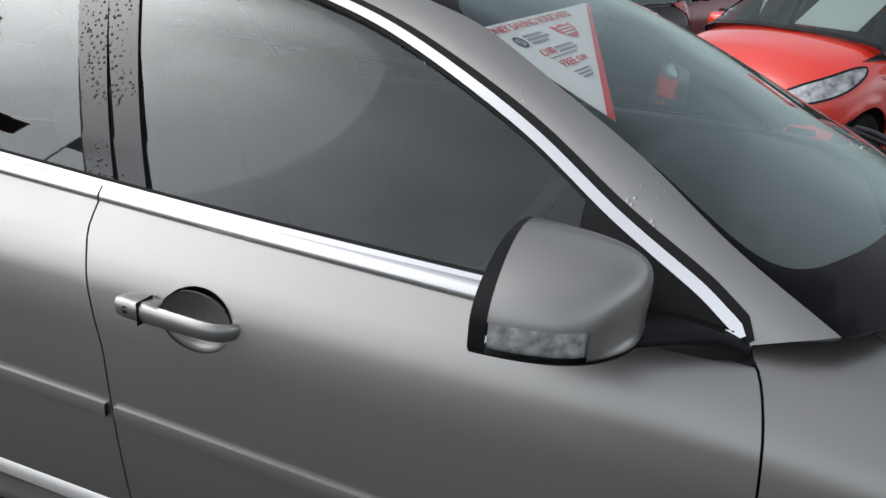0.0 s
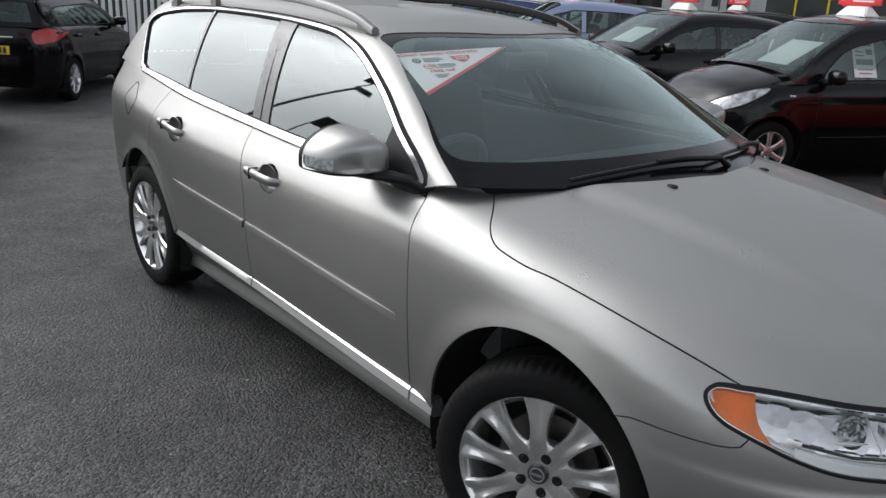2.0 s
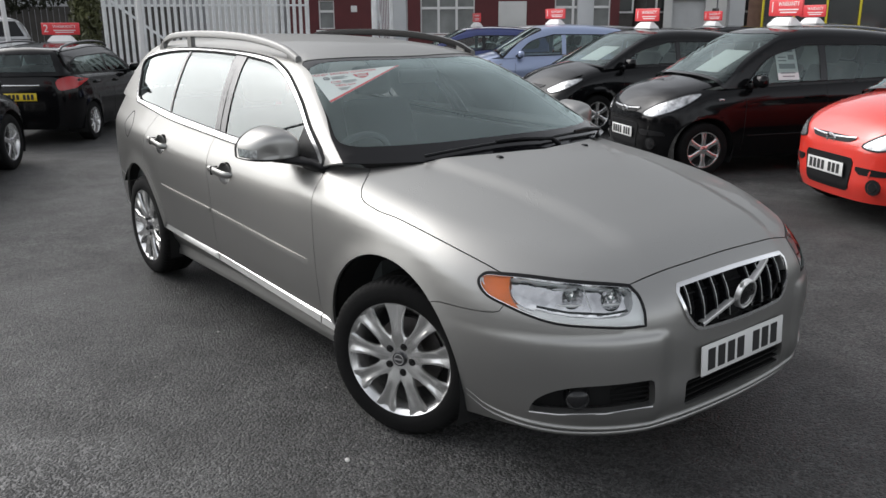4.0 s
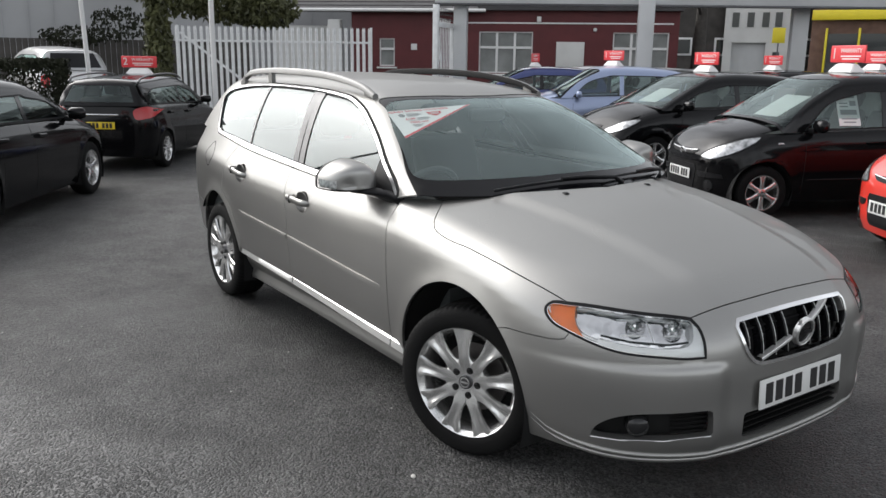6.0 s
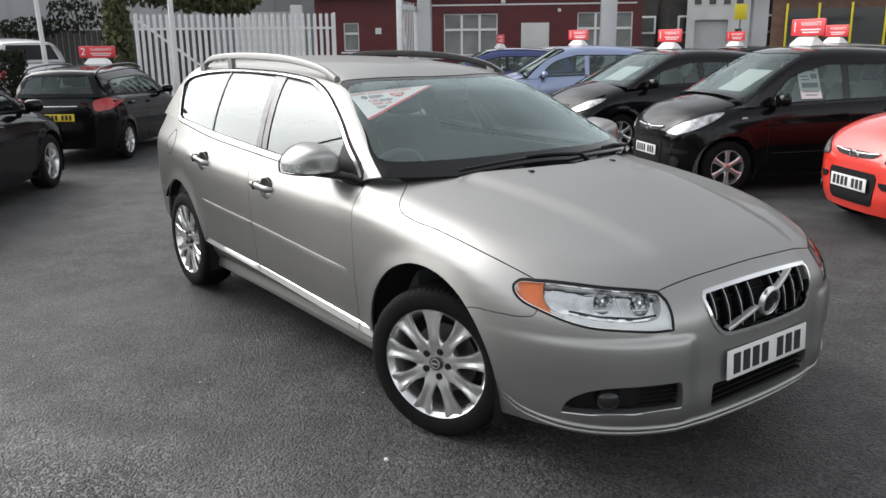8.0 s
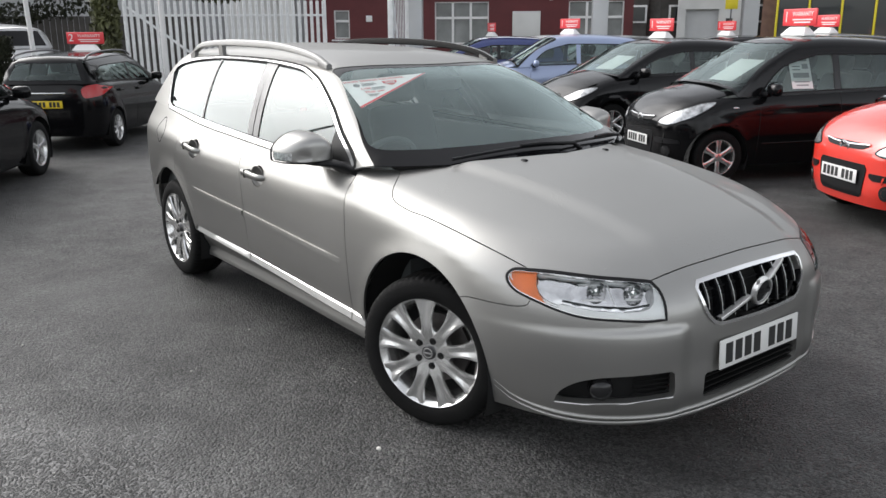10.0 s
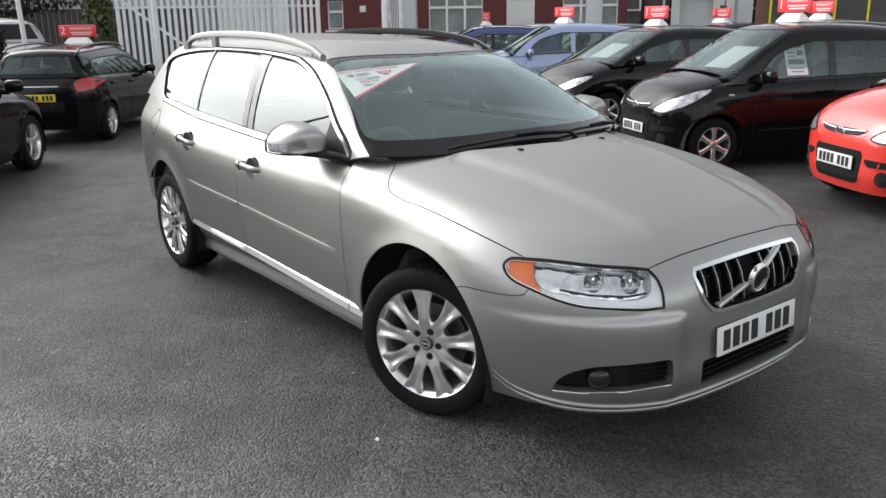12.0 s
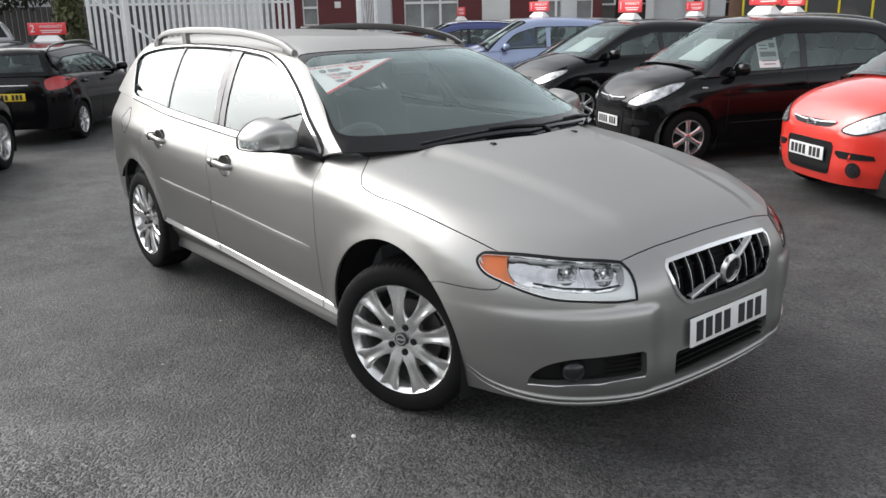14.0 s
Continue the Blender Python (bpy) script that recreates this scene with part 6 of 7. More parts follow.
    if P.get("sheet"):
        bm = bmesh.new()
        box(bm, (0, 0, 0), (0.44, 0.48, 0.002), pose(sx0 - 0.45, 0.20, sz0 + 0.172, 0, math.degrees(math.atan2(sz1 - sz0, sx0 - sx1)), 0))
        part("dash_sheet", mesh_of(bm, "sheet"), WHITE, car, "white price sheet on the dashboard")
    if P.get("poster"):
        px, pz = P["poster"]
        for sy in (1, -1):
            y = float(onto(up, np.array([[px, 0, pz]]), np.array([[0.0, 1, 0]]))[0, 1]) - 0.02
            lean = pose(px, sy * y, pz, sy * 24, 0, 0)
            ps = part("window_poster", boxmesh((0, 0, 0), (0.25, 0.002, 0.38), 0, lean), WHITE, car, "white price sheet behind the side window")
            for dx, dz, bw, bh in ((0.0, 0.11, 0.15, 0.03), (-0.05, 0.05, 0.06, 0.05), (0.04, 0.05, 0.08, 0.012), (0.04, 0.02, 0.08, 0.012), (0.0, -0.03, 0.16, 0.05), (0.0, -0.09, 0.15, 0.012), (0.0, -0.12, 0.12, 0.012)):
                part("text_bar", boxmesh((dx * 1.2, sy * 0.0022, dz * 1.25), (bw * 1.2, 0.001, bh * 1.1), 0, lean), GREYINK, ps)
    if sign:
        roof_sign(m, P.get("sign_x", -1.1), float(roof(P.get("sign_x", -1.1))) - 0.004, sign, P.get("sign_turn", 0))
    return car


TINTED = glass("tinted_glass", (0.6, 0.68, 0.68), 0.9, 1.7)
CLEARLAMP = shader("clear_lamp", (0.42, 0.43, 0.44), 0.2, 0.6, 0.6, mottle=0.6, mottle_scale=16)
SMALL = {}


def small_wheel(car, m, r, n):
    key = (round(r, 3), n)
    if key not in SMALL:
        k = r / 0.325
        s = {}
        bm = bmesh.new()
        lathe(bm, [(0.205 * k, -0.088), (0.225 * k, -0.098), (0.27 * k, -0.101), (0.305 * k, -0.096), (0.322 * k, -0.078), (r, -0.04), (r, 0.05), (0.31 * k, 0.09), (0.21 * k, 0.09)], 40)
        s["tyre"] = mesh_of(bm, "tyre", 40)
        bm = bmesh.new()
        lathe(bm, [(0.222 * k, -0.088), (0.218 * k, -0.096), (0.205 * k, -0.094), (0.195 * k, -0.075), (0.185 * k, 0.0)], 40)
        s["rim"] = mesh_of(bm, "rim", 40)
        bm = bmesh.new()
        rings = []
        for rr, w, y in ((0.03, 0.022, -0.085), (0.07, 0.030, -0.088), (0.12, 0.026, -0.090), (0.17, 0.032, -0.09), (0.205, 0.045, -0.088)):
            if n > 6:
                w *= 0.62
            rings.append([bm.verts.new((a * k, b, rr * k)) for a, b in ((-w, y + 0.03), (-w, y + 0.006), (-w * 0.6, y), (w * 0.6, y), (w, y + 0.006), (w, y + 0.03))])
        for a, b in zip(rings, rings[1:]):
            for j in range(5):
                bm.faces.new((a[j], a[j + 1], b[j + 1], b[j]))
        bmesh.ops.recalc_face_normals(bm, faces=bm.faces)
        s["spoke"] = mesh_of(bm, "spoke", 40)
        bm = bmesh.new()
        lathe(bm, [(0.0, -0.094), (0.025 * k, -0.094), (0.05 * k, -0.088), (0.055 * k, -0.06)], 24)
        s["hub"] = mesh_of(bm, "hub", 40)
        # black disc in place of the shaded inside of the wheel
        bm = bmesh.new()
        lathe(bm, [(0.2 * k, -0.03), (0.0, -0.03)], 24)
        s["back"] = mesh_of(bm, "back")
        for kk, mat in (("tyre", RUBBER), ("rim", ALLOY), ("spoke", ALLOY), ("hub", ALLOY), ("back", VOID)):
            s[kk].materials.append(mat)
        SMALL[key] = s
    s = SMALL[key]
    w = empty("wheel", m)
    w.parent = car
    for kk, nm in (("tyre", "tyre"), ("rim", "rim"), ("hub", "hub"), ("back", "dark_back_disc")):
        part(nm, s[kk], None, w)
    for i in range(n):
        q = part("spoke", s["spoke"], None, w)
        q.matrix_basis = Matrix.Rotation(2 * math.pi * i / n, 4, "Y")


def roof_sign(m, x, z, digit, turn=0.0):
    """A red board on a white wedge, held on a car's roof, lettered on both faces."""
    s = empty("roof_sign", m @ pose(x, 0, z, 0, 0, turn))
    tagged(s, "red warranty board on a white base on a car roof", "sign", "roof signs")
    bm = bmesh.new()
    vs = [bm.verts.new(q) for q in ((-0.10, -0.22, 0), (0.10, -0.22, 0), (0.10, 0.22, 0), (-0.10, 0.22, 0), (-0.03, -0.15, 0.10), (0.03, -0.15, 0.10), (0.03, 0.15, 0.10), (-0.03, 0.15, 0.10))]
    bmesh.ops.convex_hull(bm, input=vs)
    bmesh.ops.bevel(bm, geom=list(bm.edges), offset=0.01, segments=2, affect="EDGES")
    part("sign_base", mesh_of(bm, "base", 50), WHITE, s, "white plastic base")
    b = part("sign_board", boxmesh((0, 0, 0.205), (0.022, 0.62, 0.19), 0.010), SIGNRED, s, "red board")
    for way in (1, -1):
        mt = pose(way * 0.0125, 0, 0.205, 0, 0, 90 if way > 0 else -90)
        me = text_mesh(digit, 0.17)
        me.transform(mt @ pose(-0.235, 0, 0))
        part("numeral", me, WHITE, b, "white numeral")
        me = text_mesh("WARRANTY", 0.068)
        me.transform(mt @ pose(0.065, 0, 0.035))
        part("word", me, WHITE, b, "white word")
        for k in range(2):
            part("text_bar", boxmesh((0.065, 0, -0.025 - 0.03 * k), (0.36 - 0.06 * k, 0.002, 0.014), 0, mt), WHITE, b, "plain white bar")
    return s


# ---------- ground ----------
def asphalt():
    m = bpy.data.materials.new("wet_asphalt")
    m.use_nodes = True
    n, l = m.node_tree.nodes, m.node_tree.links
    b = n["Principled BSDF"]
    co = n.new("ShaderNodeTexCoord")

    def noise_(scale, detail=5.0):
        t = n.new("ShaderNodeTexNoise")
        t.inputs["Scale"].default_value, t.inputs["Detail"].default_value = scale, detail
        l.new(co.outputs["Object"], t.inputs["Vector"])
        return t

    def ramp(src, a, c, lo, hi):
        r = n.new("ShaderNodeMapRange")
        r.inputs["From Min"].default_value, r.inputs["From Max"].default_value = a, c
        r.inputs["To Min"].default_value, r.inputs["To Max"].default_value = lo, hi
        l.new(src, r.inputs["Value"])
        return r.outputs[0]

    def mul(a, c):
        k = n.new("ShaderNodeMath")
        k.operation = "MULTIPLY"
        l.new(a, k.inputs[0])
        l.new(c, k.inputs[1])
        return k.outputs[0]

    stones = n.new("ShaderNodeTexVoronoi")
    stones.inputs["Scale"].default_value = 92.0
    l.new(co.outputs["Object"], stones.inputs["Vector"])
    grain = noise_(260.0, 3.0)
    wide = noise_(0.55, 6.0)
    patch = noise_(3.5, 6.0)
    v = mul(ramp(wide.outputs["Fac"], 0.35, 0.65, 0.68, 1.32), ramp(patch.outputs["Fac"], 0.3, 0.7, 0.62, 1.34))
    v = mul(v, ramp(grain.outputs["Fac"], 0.35, 0.68, 0.4, 1.8))
    # wet sheen put into the colour: paler away from the car's flank, with a ragged edge
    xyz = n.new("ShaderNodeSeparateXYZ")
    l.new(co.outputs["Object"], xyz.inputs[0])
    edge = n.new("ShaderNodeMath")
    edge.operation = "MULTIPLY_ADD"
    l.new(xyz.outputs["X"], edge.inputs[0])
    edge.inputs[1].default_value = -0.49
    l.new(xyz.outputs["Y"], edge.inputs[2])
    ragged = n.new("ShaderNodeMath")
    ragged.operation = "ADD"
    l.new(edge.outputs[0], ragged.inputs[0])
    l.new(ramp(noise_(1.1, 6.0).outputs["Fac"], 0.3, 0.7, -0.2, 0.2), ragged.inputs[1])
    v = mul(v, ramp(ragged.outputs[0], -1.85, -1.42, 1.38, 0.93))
    cell = n.new("ShaderNodeSeparateColor")
    l.new(stones.outputs["Color"], cell.inputs[0])
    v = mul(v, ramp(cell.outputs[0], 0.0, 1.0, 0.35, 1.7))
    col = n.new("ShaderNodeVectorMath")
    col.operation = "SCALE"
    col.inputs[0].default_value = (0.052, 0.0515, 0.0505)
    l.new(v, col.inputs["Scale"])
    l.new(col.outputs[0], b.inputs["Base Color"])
    l.new(mul(ramp(wide.outputs["Fac"], 0.35, 0.65, 0.45, 0.78), ramp(ragged.outputs[0], -1.85, -1.42, 0.72, 1.0)), b.inputs["Roughness"])
    b.inputs["Specular IOR Level"].default_value = 0.42
    h = mul(ramp(stones.outputs["Distance"], 0.0, 0.7, 1.0, 0.0), ramp(grain.outputs["Fac"], 0.3, 0.7, 0.5, 1.0))
    p = n.new("ShaderNodeBump")
    p.inputs["Strength"].default_value, p.inputs["Distance"].default_value = 1.0, 0.011
    l.new(h, p.inputs["Height"])
    l.new(p.outputs[0], b.inputs["Normal"])
    return m


def ground():
    bm = bmesh.new()
    bmesh.ops.create_grid(bm, x_segments=2, y_segments=2, size=400)
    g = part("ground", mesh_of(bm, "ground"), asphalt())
    tagged(g, "dark damp asphalt of a car sales yard", "ground", kind="structure")
    # a few stones and scraps on it
    rnd = random.Random(4)
    bm = bmesh.new()
    for k in range(40):
        x, y = rnd.uniform(-3, 3), rnd.uniform(-2.6, -0.8)
        r = rnd.uniform(0.003, 0.008)
        bmesh.ops.create_icosphere(bm, subdivisions=1, radius=r, matrix=pose(x, y, r * 0.5, 0, 0, rnd.uniform(0, 90)) @ Matrix.Diagonal((1, 0.8, 0.6, 1)))
    tagged(part("gravel", mesh_of(bm, "gravel"), shader("loose_stone", (0.30, 0.29, 0.28), 0.8)), "loose bits of gravel on the asphalt", "gravel", kind="stuff")
    bm = bmesh.new()
    bmesh.ops.create_icosphere(bm, subdivisions=2, radius=0.012, matrix=pose(0.078, -1.172, 0.007) @ Matrix.Diagonal((1, 0.8, 0.65, 1)))
    tagged(part("pebble", mesh_of(bm, "pebble", 60), shader("pale_stone", (0.6, 0.59, 0.56), 0.7)), "pale pebble lying on the asphalt", "pebble")


FENCEMETAL = shader("galvanised_steel", (0.72, 0.73, 0.73), 0.5, 0.1, mottle=0.12, mottle_scale=6, bump=0.05, bump_scale=60)
BRICKRED = shader("red_painted_brick", (0.10, 0.016, 0.018), 0.6, mottle=0.15, mottle_scale=1.5, bump=0.2, bump_scale=30)
RENDERWHITE = shader("white_render", (0.62, 0.62, 0.60), 0.8, mottle=0.08, mottle_scale=1.0, bump=0.1, bump_scale=20)
UPVC = shader("white_window_frame", (0.72, 0.72, 0.71), 0.4, mottle=0.03)
SKYPANE = shader("blue_grey_pane", (0.24, 0.27, 0.33), 0.08, coat=0.6)
PALEPANE = shader("pane_before_blind", (0.20, 0.21, 0.205), 0.1, coat=0.6, mottle=0.35, mottle_scale=1.2)
PANE = shader("window_pane", (0.05, 0.055, 0.055), 0.06, coat=0.6)
SLATE = shader("slate_roof", (0.045, 0.043, 0.045), 0.6, mottle=0.25, mottle_scale=2.0, bump=0.2, bump_scale=14)
SHEDGREY = shader("shed_cladding", (0.39, 0.395, 0.40), 0.7, mottle=0.12, mottle_scale=0.25)
CANOPYGREY = shader("canopy_paint", (0.52, 0.53, 0.53), 0.5, mottle=0.08, mottle_scale=1.0)
LEAF = shader("hedge_leaf", (0.075, 0.08, 0.03), 0.6, mottle=0.5, mottle_scale=3.0)
LEAFDARK = shader("hedge_leaf_dark", (0.024, 0.027, 0.016), 0.8, spec=0.2, mottle=0.5, mottle_scale=4.0)
BARK = shader("bark", (0.05, 0.045, 0.04), 0.85, mottle=0.3, mottle_scale=6, bump=0.6, bump_scale=25)
YELLOW = shader("yellow_paint", (0.75, 0.62, 0.03), 0.45, mottle=0.05)
BROWNBRICK = shader("brown_brick", (0.17, 0.10, 0.075), 0.8, mottle=0.2, mottle_scale=3, bump=0.3, bump_scale=30)
DARKWOOD = shader("dark_boarding", (0.06, 0.055, 0.05), 0.8, mottle=0.3, mottle_scale=2, bump=0.3, bump_scale=20)


def pale_mesh(h):
    """A steel pale: W-shaped strip with a split pointed head."""
    bm = bmesh.new()
    xs = (-0.034, -0.017, 0.0, 0.017, 0.034)
    ys = (0.008, -0.006, 0.006, -0.006, 0.008)
    tops = (h - 0.05, h - 0.005, h - 0.04, h - 0.005, h - 0.05)
    lo = [bm.verts.new((x, y, 0.05)) for x, y in zip(xs, ys)]
    hi = [bm.verts.new((x, y, z)) for x, y, z in zip(xs, ys, tops)]
    for k in range(4):
        bm.faces.new((lo[k], lo[k + 1], hi[k + 1], hi[k]))
    r = bmesh.ops.extrude_face_region(bm, geom=bm.faces[:])
    bmesh.ops.translate(bm, verts=[v for v in r["geom"] if isinstance(v, bmesh.types.BMVert)], vec=(0, 0.004, 0))
    bmesh.ops.recalc_face_normals(bm, faces=bm.faces)
    me = mesh_of(bm, "pale")
    me.materials.append(FENCEMETAL)
    return me


def palisade(name, a, b, h, pitch, label, brace=False):
    a, b = Vector(a), Vector(b)
    d = b - a
    n = int(d.length / pitch)
    ang = math.degrees(math.atan2(d.y, d.x))
    f = empty(name, pose(a.x, a.y, 0, 0, 0, ang))
    tagged(f, label, "fence")
    me = pale_mesh(h)
    for i in range(n + 1):
        p = part("pale", me, None, f)
        p.matrix_basis = pose(i * pitch, 0, 0, 0, 0, 0)
    for z in (0.45, h - 0.32):
        part("rail", boxmesh((d.length / 2, 0.03, z), (d.length, 0.04, 0.045), 0.004), FENCEMETAL, f)
    k = max(1, int(d.length / 2.75))
    for i in range(k + 1):
        part("post", boxmesh((d.length * i / k, 0.075, h / 2), (0.055, 0.10, h), 0.005), FENCEMETAL, f)
    if brace:
        bm = bmesh.new()
        L = d.length
        tube(bm, [(0.05, 0.035, h - 0.15), (L * 0.55, 0.035, 0.4)], 0.028, 6)
        part("brace", mesh_of(bm, "brace", 40), FENCEMETAL, f)
    return f


def framed_gate(a, b, h):
    """An open gate leaf: a heavy frame with a top rail, a brace, thin uprights and wire above."""
    a, b = Vector(a), Vector(b)
    d = b - a
    L = d.length
    g = empty("palisade_gate", pose(a.x, a.y, 0, 0, 0, math.degrees(math.atan2(d.y, d.x))))
    tagged(g, "open galvanised steel gate leaf with wire on top", "gate")
    part("hanging_post", boxmesh((0.06, 0, h / 2), (0.13, 0.12, h), 0.008), FENCEMETAL, g)
    part("closing_post", boxmesh((L - 0.03, 0, h / 2 - 0.2), (0.07, 0.08, h - 0.4), 0.006), FENCEMETAL, g)
    for z in (0.25, h - 0.42):
        part("gate_rail", boxmesh((L / 2, 0, z), (L, 0.06, 0.11), 0.006), FENCEMETAL, g)
    bm = bmesh.new()
    tube(bm, [(0.12, -0.02, h - 0.45), (L * 0.55, -0.02, 0.35)], 0.028, 6)
    part("brace", mesh_of(bm, "brace", 40), FENCEMETAL, g)
    bar = boxmesh((0, 0, (h - 0.2) / 2 + 0.1), (0.03, 0.012, h - 0.55))
    bar.materials.append(FENCEMETAL)
    n = int(L / 0.11)
    for k in range(1, n):
        q = part("gate_bar", bar, None, g)
        q.matrix_basis = pose(L * k / n, 0.03, 0)
    bm = bmesh.new()
    for k in range(3):
        z = h - 0.30 + 0.11 * k
        tube(bm, [(L * i / 24, 0.03 * math.sin(i * 2.1 + k), z + 0.03 * math.cos(i * 2.3 + k)) for i in range(25)], 0.006, 5)
    part("barbed_wire", mesh_of(bm, "wire", 60), GREYMETAL, g, "rusty coils of wire")


def window_unit(parent, m, w, h, cols, split=0.62):
    win = empty("window", m)
    win.parent = parent
    win["label"] = "white framed window"
    fr = 0.085
    bm = bmesh.new()
    for x in np.linspace(-w / 2, w / 2, cols + 1):
        box(bm, (x, -0.02, 0), (fr, 0.08, h + fr))
    for z in (-h / 2, h / 2, -h / 2 + h * split):
        box(bm, (0, -0.02, z), (w, 0.07, fr))
    part("window_frame", mesh_of(bm, "wf"), UPVC, win)
    for i in range(cols):
        x = -w / 2 + w * (i + 0.5) / cols
        part("pane", boxmesh((x, 0.01, 0), (w / cols - 0.02, 0.012, h)), PALEPANE, win)
    part("sill", boxmesh((0, -0.08, -h / 2 - 0.06), (w + 0.2, 0.16, 0.06), 0.01), UPVC, win)


def office():
    """The low red-painted building behind the yard: wall along its own x, facing -y."""
    a, b = Vector((-25.2, 12.2, 0)), Vector((-17.3, 21.0, 0))
    d = b - a
    ang = math.degrees(math.atan2(d.y, d.x))
    o = empty("office_building", pose(a.x, a.y, 0, 0, 0, ang))
    tagged(o, "low red-painted brick building with white windows", "building")
    L, H = d.length, 3.35
    # wall pieces round the openings
    opens = [(1.05, 1.62, 1.35, 2.35), (4.75, 6.70, 1.15, 2.62), (9.55, 11.5, 1.15, 2.62)]
    x = 0.0
    for x0, x1, z0, z1 in opens:
        part("wall", boxmesh(((x + x0) / 2, 0.15, H / 2), (x0 - x, 0.3, H)), BRICKRED, o)
        part("wall", boxmesh(((x1 + x0) / 2, 0.15, z0 / 2), (x1 - x0, 0.3, z0)), BRICKRED, o)
        part("wall", boxmesh(((x1 + x0) / 2, 0.15, (z1 + H) / 2), (x1 - x0, 0.3, H - z1)), BRICKRED, o)
        window_unit(o, pose((x0 + x1) / 2, 0.1, (z0 + z1) / 2), x1 - x0, z1 - z0, 3 if x1 - x0 > 1 else 1)
        x = x1
    part("wall", boxmesh(((x + L) / 2, 0.15, H / 2), (L - x, 0.3, H)), BRICKRED, o)
    part("back_wall", boxmesh((L / 2, 6.0, H / 2), (L, 0.3, H)), BRICKRED, o)
    for xe in (0.15, L - 0.15):
        part("end_wall", boxmesh((xe, 3.1, H / 2), (0.3, 5.6, H)), BRICKRED, o)
    part("string_course", boxmesh((L / 2 + 1.8, -0.012, 2.92), (L - 4.0, 0.03, 0.05)), UPVC, o, "white painted line along the wall")
    part("plinth_line", boxmesh((L / 2 + 1.8, -0.012, 1.05), (L - 4.0, 0.03, 0.04)), UPVC, o, "white painted line along the wall")
    # white door panel between the windows, lamps on the wall
    part("notice_panel", boxmesh((8.05, -0.03, 1.8), (1.0, 0.05, 0.95), 0.01), RENDERWHITE, o, "blank white panel on the wall")
    part("wall_lamp", boxmesh((6.9, -0.06, 3.05), (0.16, 0.12, 0.2), 0.03), UPVC, o, "small white wall lamp")
    part("wall_lamp", boxmesh((8.9, -0.06, 2.7), (0.12, 0.12, 0.12), 0.03), UPVC, o, "small white wall lamp")
    part("vent", boxmesh((2.35, -0.02, 2.05), (0.22, 0.04, 0.22), 0.005), UPVC, o, "small square vent")
    # pitched slate roof over the left end, gutter
    bm = bmesh.new()
    vs = [bm.verts.new(q) for q in ((-2.5, -0.35, H), (5.0, -0.35, H), (5.0, 5.6, H + 2.4), (-2.5, 5.6, H + 2.4), (-2.5, -0.35, H - 0.1), (5.0, -0.35, H - 0.1), (5.0, 5.6, H + 2.2), (-2.5, 5.6, H + 2.2))]
    bmesh.ops.convex_hull(bm, input=vs)
    rf = part("roof", mesh_of(bm, "roof"), SLATE, o, "dark slate roof")
    for k in range(16):
        u = k / 16
        part("slate_course", boxmesh((1.25, -0.30 + 5.9 * u, H + 0.02 + 2.4 * u), (7.5, 0.05, 0.03), 0, None), SLATE, rf)
    bm = bmesh.new()
    tube(bm, [(-2.5, -0.42, H - 0.02), (5.0, -0.42, H - 0.02)], 0.06, 8)
    part("gutter", mesh_of(bm, "gutter", 50), UPVC, o, "pale gutter")
    part("flat_roof", boxmesh((L / 2 + 2.4, 3.0, H + 0.1), (L - 4.6, 6.6, 0.2)), SLATE, o)
    # lean-to end, stone coloured pier
    part("pier", boxmesh((-0.6, -0.1, 1.5), (0.45, 0.45, 3.0), 0.02), RENDERWHITE, o, "pale rendered pier")
    part("side_wall", boxmesh((-2.0, 0.6, 1.4), (2.4, 0.3, 2.8)), RENDERWHITE, o, "pale rendered low wall")
    return o


def canopy():
    a, b = Vector((-13.6, 8.85, 0)), Vector((-10.75, 12.0, 0))
    c = empty("canopy")
    tagged(c, "pale grey canopy on steel posts before the office", "canopy")
    for p, w in ((a, 0.31), (b, 0.36), (Vector((-9.05, 15.35, 0)), 0.36)):
        part("post", boxmesh((0, 0, 1.5), (w, 0.3, 3.0), 0.02, pose(p.x, p.y, 0, 0, 0, 47)), CANOPYGREY, c)
    d = Vector((-8.0, 16.3, 0)) - a
    e = Vector((-7.0, 17.5, 0)) - a
    n = Vector((-d.y, d.x, 0)).normalized()
    mid = a + d / 2 + n * 1.2
    ang = math.degrees(math.atan2(d.y, d.x))
    part("fascia", boxmesh((0, -1.45, 3.05), (d.length + 1.2, 0.12, 0.42), 0.01, pose(mid.x, mid.y, 0, 0, 0, ang)), CANOPYGREY, c)
    part("deck", boxmesh((0, 0, 3.1), (d.length + 1.2, 2.8, 0.18), 0.01, pose(mid.x, mid.y, 0, 0, 0, ang)), CANOPYGREY, c)
    part("gutter_strip", boxmesh((0, -1.53, 2.86), (d.length + 1.2, 0.05, 0.06), 0.005, pose(mid.x, mid.y, 0, 0, 0, ang)), GREYMETAL, c)


